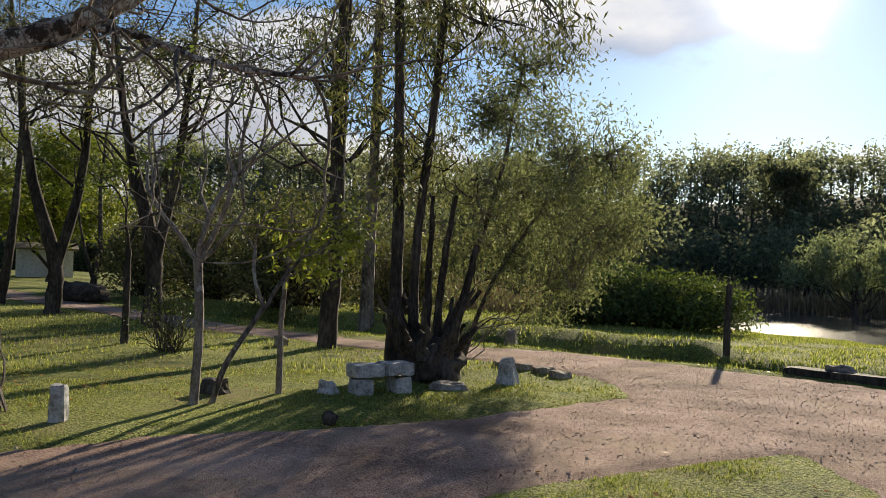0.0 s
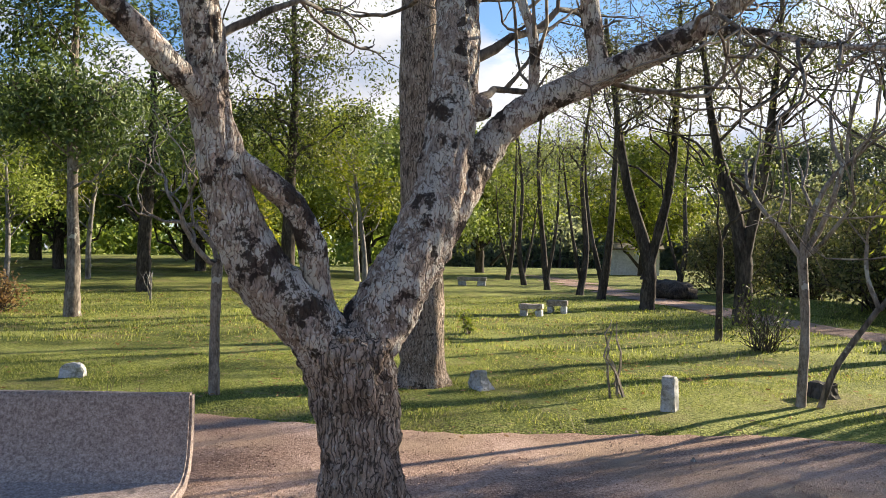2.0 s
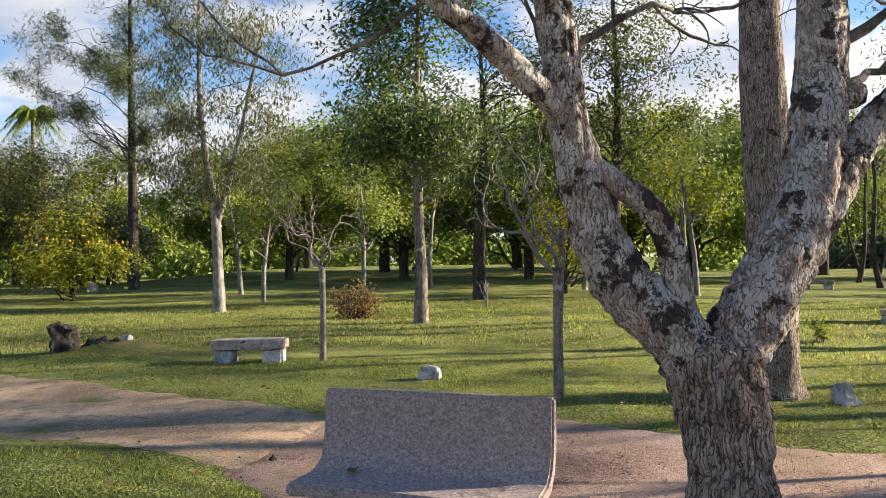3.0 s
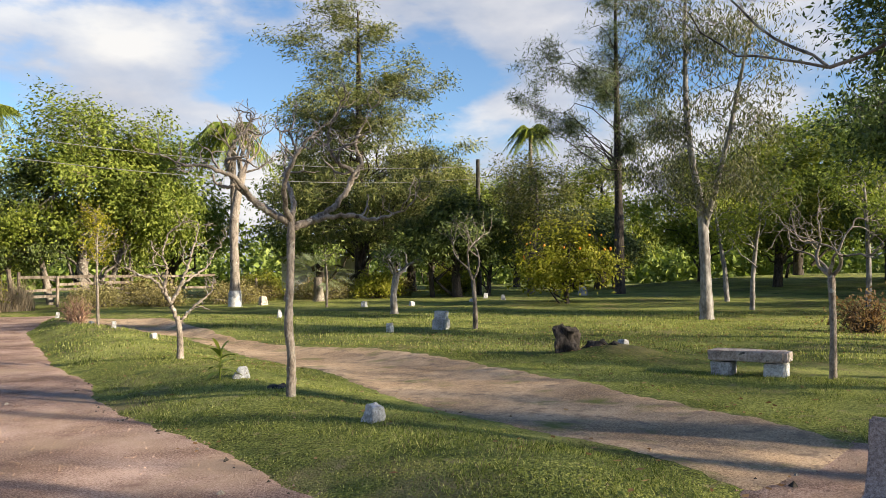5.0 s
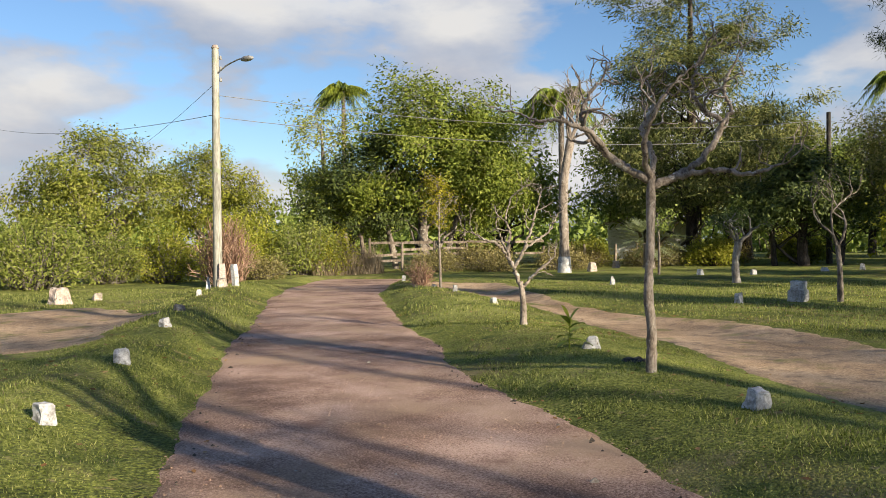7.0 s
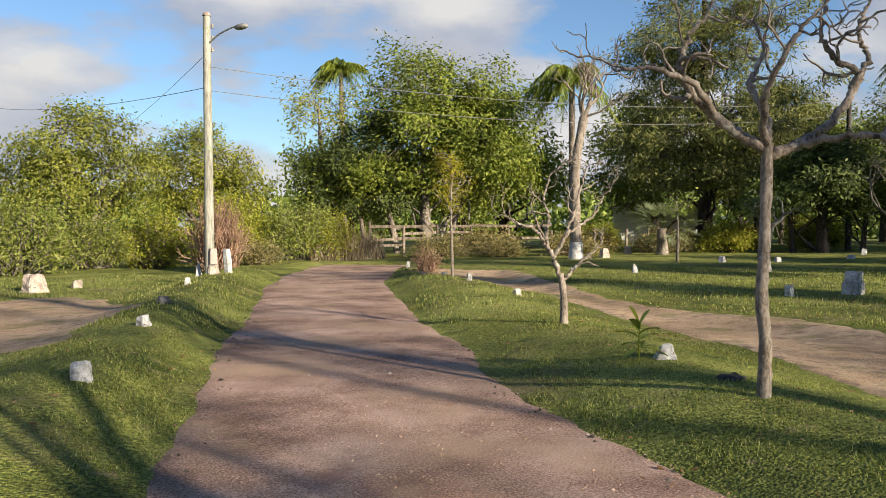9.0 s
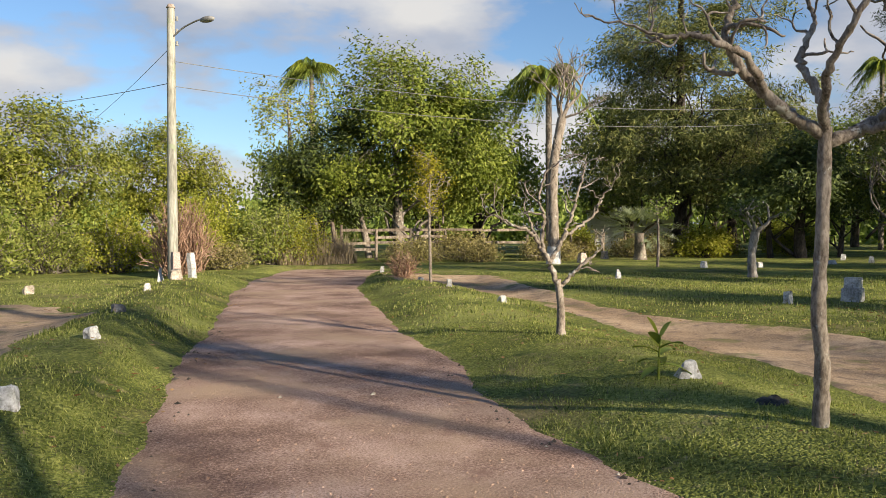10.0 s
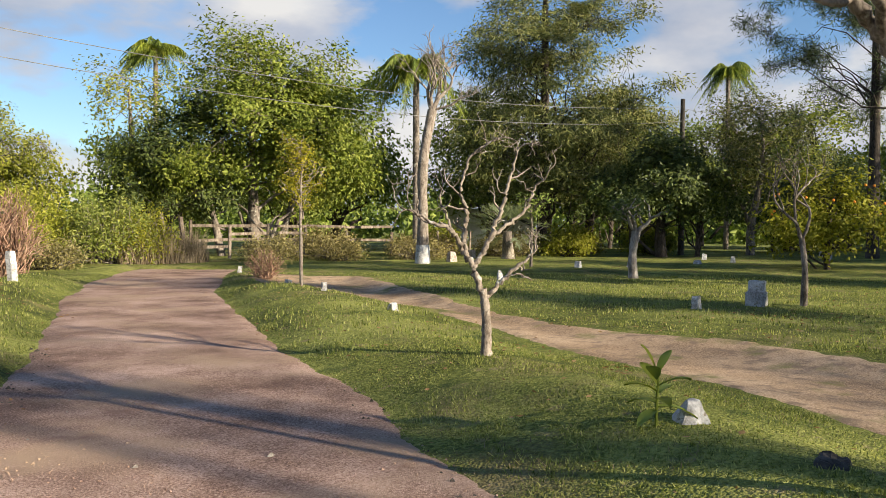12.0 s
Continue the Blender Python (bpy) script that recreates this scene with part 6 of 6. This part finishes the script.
part("rail", block((0.85, 0.08, 0.1), (0.15, 0, 0.42), 0, 0.015, 3, 3, 0), WOOD_GREY, GATE)
wire_fence = [(-29.5, -36.6), (-31.6, -36.6), (-33.8, -37.2), (-36.0, -37.6)]
for i, (x, y) in enumerate(wire_fence):
    g = on_ground(x, y)
    ob = mesh_object("fence_post", *tube(np.array([[x, y, g - 0.1], [x + 0.05 * (-1) ** i, y, g + 1.25]]), np.array([0.07, 0.06]), 7), WOOD_GREY)
    tagged(ob, "grey wooden fence post in the scrub", "fence post", "fence posts in the scrub")


# ---- poles, lamp and wires ----
def street_lamp():
    g = on_ground(-8.79, -32.44)
    root = empty("street_lamp", -8.79, -32.44, g, "tall pale wooden street lamp pole with curved arm", "street lamp")
    top = 8.75 - g
    mesh_object("pole", *tube(np.array([[0, 0, -0.2], [0, 0, 3], [0, 0, top - 0.12], [0, 0, top]]), np.array([0.17, 0.155, 0.125, 0.11]), 14), POLE_WOOD, root, smooth=True)
    mesh_object("arm", *tube(smooth_line([(0, 0, top - 1.0), (-0.25, 0.5, top - 0.72), (-0.5, 1.0, top - 0.58), (-0.62, 1.3, top - 0.56)], 14), np.full(14, 0.028), 8), METAL_GREY, root, "thin grey metal arm", True)
    bm = bmesh.new()
    bmesh.ops.create_uvsphere(bm, u_segments=14, v_segments=8, radius=1.0)
    bm.transform(Matrix.Translation((-0.72, 1.52, top - 0.6)) @ Matrix.Rotation(radians(115), 4, "Z") @ Matrix.Diagonal((0.32, 0.13, 0.1, 1)))
    part("lamp_head", bm, METAL_GREY, root, "grey oval lamp head", True)
    for k in (0.35, 0.75, 1.15):
        bm = bmesh.new()
        bmesh.ops.create_cone(bm, cap_ends=True, segments=10, radius1=0.05, radius2=0.04, depth=0.14)
        bm.transform(Matrix.Translation((-0.17, 0.08, top - k)))
        part("insulator", bm, METAL_GREY, root)
    bm = bmesh.new()
    bmesh.ops.create_cone(bm, cap_ends=True, segments=12, radius1=0.15, radius2=0.09, depth=0.12)
    bm.transform(Matrix.Translation((0, 0, top + 0.05)))
    part("cap", bm, PINK_STONE, root, "rusty orange pole cap", True)


street_lamp()
g = on_ground(-43.5, -32.0)
pole = mesh_object("utility_pole", *tube(np.array([[-43.5, -32.0, g - 0.2], [-43.5, -32.0, g + 8.6]]), np.array([0.17, 0.12]), 12), POST_DARK, smooth=True)
tagged(pole, "dark utility pole among the trees", "utility pole")


def wire(a, b, sag, label, r=0.012):
    t = np.linspace(0, 1, 24)[:, None]
    p = np.array(a) + (np.array(b) - np.array(a)) * t
    p[:, 2] -= 4 * sag * (t * (1 - t))[:, 0]
    tagged(mesh_object("power_line", *tube(p, np.full(24, r), 4), WIRE), label, "power line", "power lines")


wire((-8.9, -32.3, 7.0), (-43.5, -32.0, 8.3), 0.8, "thin grey power line between the poles")
wire((-8.9, -32.3, 6.2), (-43.5, -32.0, 7.5), 0.8, "thin grey power line between the poles")
wire((-8.7, -32.4, 6.3), (-2.5, -74.1, 10.6), 0.6, "thin grey power line leaving the lamp pole")
wire((-8.7, -32.4, 7.4), (-10.96, -78.5, 7.9), 0.5, "thin grey power line leaving the lamp pole")
wire((-43.5, -32.0, 8.2), (-80.0, -20.0, 8.4), 0.8, "thin grey power line beyond the far pole")


# ---- houses ----
def house(x, y, turn, size, wall_h, label, windows):
    root = empty("house", x, y, on_ground(x, y), label, "house", turn=turn)
    w, d = size
    t = 0.2
    for nm, sx, sy, px, py in (("wall", w, t, 0, -d / 2), ("wall", w, t, 0, d / 2), ("wall", t, d - t, -w / 2 + t / 2, 0), ("wall", t, d - t, w / 2 - t / 2, 0)):
        bm = bmesh.new()
        bmesh.ops.create_cube(bm, size=1.0)
        bm.transform(Matrix.Translation((px, py, wall_h / 2 - 0.1)) @ Matrix.Diagonal((sx, sy, wall_h + 0.2, 1)))
        part(nm, bm, WALL_WHITE, root)
    for s in (-1, 1):
        bm = bmesh.new()
        bmesh.ops.create_cube(bm, size=1.0)
        bm.transform(Matrix.Translation((0, s * d * 0.27, wall_h + 0.3)) @ Matrix.Rotation(-s * 0.2, 4, "X") @ Matrix.Diagonal((w + 0.7, d * 0.62, 0.12, 1)))
        part("roof", bm, ROOF_GREY, root)
    for px in windows:
        bm = bmesh.new()
        bmesh.ops.create_cube(bm, size=1.0)
        bm.transform(Matrix.Translation((px, -d / 2 - t / 2, 1.55)) @ Matrix.Diagonal((1.0, 0.08, 1.0, 1)))
        win = part("window", bm, WALL_WHITE, root)
        for s in (-1, 1):
            bm = bmesh.new()
            bmesh.ops.create_cube(bm, size=1.0)
            bm.transform(Matrix.Translation((px + s * 0.23, -d / 2 - t / 2 - 0.045, 1.55)) @ Matrix.Diagonal((0.40, 0.03, 0.86, 1)))
            part("pane", bm, GLASS_DARK, win, "dark window pane")
    return root


house(-60.0, 31.4, 245, (3.6, 4), 1.9, "low white house behind the trees", (-0.8, 0.8))
house(-49.0, -52.0, 225, (8, 6), 2.8, "cream house half hidden behind the cedar", (-2, 2))

# ---- small things: fruit, plants, leaves, pebbles, grass ----
rng = np.random.default_rng(77)
for i in range(15):
    a, u = rng.uniform(0, 6.283), rng.uniform(-0.3, 0.8)
    bm = bmesh.new()
    bmesh.ops.create_icosphere(bm, subdivisions=1, radius=0.055)
    r = 1.95 * math.sqrt(1 - u * u)
    bm.transform(Matrix.Translation((math.cos(a) * r, math.sin(a) * r, 2.25 + 1.35 * u)))
    part("fruit", bm, ORANGE, ORANGE_TREE, "ripe orange", True)


def broad_plant(x, y, label):
    """A young plant: a thin stalk with long arching leaves, each folded along its midrib."""
    rng = np.random.default_rng(8)
    root = empty("plant", x, y, on_ground(x, y), label, "plant")
    mesh_object("stalk", *tube(np.array([[0, 0, -0.05], [0.01, 0.01, 0.16], [0, 0.02, 0.4]]), np.array([0.012, 0.01, 0.006]), 6), LEAF_MID, root)
    for i in range(11):
        a, z0, ln = i * 2.4, 0.10 + 0.027 * i, rng.uniform(0.2, 0.29)
        rise = 0.05 + 0.06 * i
        t = np.linspace(0, 1, 7)
        out = np.array([math.cos(a), math.sin(a), 0])
        side = np.array([-math.sin(a), math.cos(a), 0])
        mid = out * (t * ln)[:, None] * (1.0 if i < 9 else 0.5) + np.array([0, 0, 1]) * (z0 + rise * ln * 2 * t - 0.5 * ln * t**2)[:, None]
        w = 0.05 * np.sin(math.pi * (0.06 + 0.94 * t)) ** 0.8
        v = np.concatenate([mid + side * w[:, None] + [0, 0, 0.012], mid, mid - side * w[:, None] + [0, 0, 0.012]])
        f = np.array([(j + r * 7, j + 1 + r * 7, j + 8 + r * 7, j + 7 + r * 7) for r in (0, 1) for j in range(6)])
        mesh_object("leaf", v, f, LEAF_MID, root, smooth=True)


broad_plant(-7.15, -9.95, "young broad-leaved plant beside a white stone")


def scatter(count, box, keep, seed):
    rng = np.random.default_rng(seed)
    x, y = rng.uniform(box[0], box[1], count), rng.uniform(box[2], box[3], count)
    ok = keep(x, y)
    return x[ok], y[ok]


def off_road(x, y):
    return np.minimum(np.minimum(road_edge(x, y), track_edge(x, y)), patch_edge(x, y) + 0.15)


def blades(name, x, y, tall, wide, mat, label, seed, lean=0.5, category="grass"):
    """Grass: every blade one narrow bent triangle pair."""
    rng = np.random.default_rng(seed)
    n = len(x)
    z = height(x, y)
    a = rng.uniform(0, 6.283, n)
    h = tall * rng.uniform(0.4, 1.35, n) * np.clip(0.95 + 0.45 * waves(x, y, 5.0, 33) + 0.3 * waves(x, y, 1.2, 34), 0.3, 2.0)
    h *= np.clip(0.35 + off_road(x, y) / 0.35, 0.35, 1.0) if category == "grass" else 1.0
    w = wide * rng.uniform(0.7, 1.3, n)
    dx, dy = np.cos(a), np.sin(a)
    b = a + rng.normal(size=n) * 0.6 + 1.57
    l = h * lean * rng.uniform(0.1, 1.0, n)
    base = np.stack([x, y, z - 0.01], -1)
    v = np.stack([base - np.stack([dx * w, dy * w, 0 * w], -1), base + np.stack([dx * w, dy * w, 0 * w], -1), base + np.stack([np.cos(b) * l, np.sin(b) * l, h], -1)], 1)
    ob = mesh_object(name, v.reshape(-1, 3), np.arange(3 * n).reshape(-1, 3), mat)
    return tagged(ob, label, category, kind="stuff")


x, y = scatter(760000, (-13, 2.5, -20, 12), lambda x, y: (off_road(x, y) > -0.03 * np.random.default_rng(1).exponential(1.0, x.shape)) & ((x + 1.5) ** 2 + (y + 3) ** 2 < 196) & ((waves(x, y, 2.4, 9) + 0.6 * waves(x, y, 7.0, 19) > -1.25)), 1)
blades("grass", x, y, 0.030, 0.0058, GRASS_BLADE, "short green grass of the lawn and verges", 2, 1.3)
x, y = scatter(330000, (-34, 3.5, -36, 16), lambda x, y: (off_road(x, y) > 0.0) & ((x + 1.5) ** 2 + (y + 3) ** 2 >= 180) & ((x + 1.5) ** 2 + (y + 3) ** 2 < 900), 3)
blades("grass", x, y, 0.055, 0.011, GRASS_BLADE, "short green grass of the farther lawn", 4)
x, y = scatter(150000, (-22, 8, 13.5, 40), lambda x, y: (off_road(x, y) > 0.0) & (waves(x, y, 0.8, 51) > -1.1), 51)
blades("grass", x, y, 0.06, 0.016, GRASS_BLADE, "rough green meadow grass across the road", 52, 0.6)
x, y = scatter(90000, (-16, 3.5, -26, 14), lambda x, y: (off_road(x, y) > 0.0) & (waves(x, y, 1.7, 29) > -0.2), 21)
blades("dry_grass", x, y, 0.035, 0.004, STRAW, "dry straw-coloured blades in the lawn", 22, 1.1)
x, y = scatter(170000, (-17, -6, -29, -2), lambda x, y: (track_edge(x, y) < 0.0) & (waves(x, y, 1.6, 61) + 0.7 * waves(x, y, 5.5, 62) > 0.35 - 0.5 * (track_edge(x, y) > -0.5)), 61)
blades("grass_tufts", x, y, 0.026, 0.006, GRASS_BLADE, "sparse grass creeping over the sandy track", 62, 1.4)
# tufts along the edges, and thin dry stalks
x, y = scatter(900000, (-13, 3.0, -24, 13), lambda x, y: (np.abs(off_road(x, y) - 0.07) < 0.10) & (waves(x, y, 3.0, 12) > 0.0), 5)
blades("grass_tufts", x, y, 0.06, 0.005, GRASS_BLADE, "ragged grass tufts along the road's edge", 6, 0.9)
x, y = scatter(60000, (-13, 2.0, -24, 12), lambda x, y: (off_road(x, y) < -0.02) & (off_road(x, y) > -0.7) & (waves(x, y, 1.9, 15) > 1.05), 7)
blades("grass_tufts", x, y, 0.035, 0.004, GRASS_BLADE, "sparse grass growing into the gravel", 8, 1.2)
x, y = scatter(1100, (-9.6, -6.5, -1.5, 4.5), lambda x, y: (road_edge(x, y) > 0) & (road_edge(x, y) < 0.5) & (waves(x, y, 2.5, 16) > 0.5), 9)
blades("dry_grass", x, y, 0.34, 0.004, STRAW, "thin pale grass stalks by the road", 10, 0.5)
x, y = scatter(9000, (-18.5, -14.5, -41, -37.5), lambda x, y: waves(x, y, 1.5, 17) > -0.2, 11)
blades("dry_grass", x, y, 0.8, 0.02, STRAW, "tall straw-coloured grass beside the gate", 12, 0.5)
x, y = scatter(14000, (-60, 20, 98, 112), lambda x, y: y > 55, 13)
blades("reeds", x, y, 1.8, 0.10, STRAW, "brown reeds along the pond", 14, 0.3, "reeds")
x, y = scatter(16000, (-38, -14, 26, 42), lambda x, y: y > 22, 15)
blades("reeds", x, y, 1.1, 0.035, STRAW, "brown reedy meadow behind the trees", 16, 0.3, "reeds")

# fallen leaves and gravel
rng = np.random.default_rng(19)
x, y = scatter(5200, (-30, 3, -26, 14), lambda x, y: (off_road(x, y) > -0.4) | (waves(x, y, 3.7, 41) > 1.3), 17)
more = scatter(7000, (-34, -9, -14, 8), lambda x, y: (off_road(x, y) > 0.0) & (waves(x, y, 0.7, 43) > -0.3), 18)
x, y = np.concatenate([x, more[0]]), np.concatenate([y, more[1]])
c = np.stack([x, y, height(x, y) + 0.035], -1)
v, f = leaves(c, 1, 0.0, 0.07, 0.6, 0.0, rng)
v[:, 2] = np.repeat(c[:, 2], 4) + (v[:, 2] - np.repeat(c[:, 2], 4)) * 0.3
tagged(mesh_object("fallen_leaves", v, f, LEAF_DRY), "dry fallen leaves scattered on the grass", "leaves", kind="stuff")


def pebbles(count, low, high, seed, mat, label, box, rim=-9.0):
    rng = np.random.default_rng(seed)
    x, y = scatter(count, box, lambda x, y: (road_edge(x, y) < -0.02) & (road_edge(x, y) > rim), seed)
    n = len(x)
    s = low + (high - low) * rng.uniform(size=n) ** 4
    o = np.array([(1, 0, 0), (0, 1, 0), (-1, 0, 0), (0, -1, 0), (0, 0, 0.8), (0, 0, -0.5)], float)
    p = o[None] * s[:, None, None] * rng.uniform(0.6, 1.3, (n, 6, 1)) + np.stack([x, y, height(x, y) + 0.014], -1)[:, None]
    t = np.array([(0, 1, 4), (1, 2, 4), (2, 3, 4), (3, 0, 4)])
    f = (np.arange(n)[:, None, None] * 6 + t[None]).reshape(-1, 3)
    tagged(mesh_object("pebbles", p.reshape(-1, 3), f, mat), label, "pebbles", kind="stuff")


pebbles(90000, 0.004, 0.015, 31, GRAVEL, "loose gravel on the road", (-9, 3, -14, 14))
pebbles(130, 0.012, 0.04, 32, STONE, "scattered clods and stones on the road", (-9, 3, -16, 14))

pebbles(1500, 0.015, 0.05, 33, BARK_DARK, "dark clods and bark crumbs along the road", (-7, 1, -18, -2), -0.35)
bm = bmesh.new()
bmesh.ops.create_grid(bm, x_segments=6, y_segments=4, size=0.5)
for v in bm.verts:
    w = math.cos(v.co.x * math.pi) ** 0.7 if abs(v.co.x) < 0.499 else 0.05
    v.co = Vector((v.co.x * 0.11, v.co.y * 0.075 * w, 0.02 * math.sin(v.co.x * 5) + 0.02 * abs(v.co.y)))
me = bpy.data.meshes.new("fallen_leaf")
bm.to_mesh(me)
bm.free()
me.materials.append(LEAF_DRY)
leaf_on_seat = new("fallen_leaf", me)
leaf_on_seat.matrix_world = pose(-5.18, -1.52, on_ground(-5.26, -1.03) + 0.352, 8, 5, 40)
tagged(leaf_on_seat, "dry reddish leaf lying on the bench seat", "leaf")
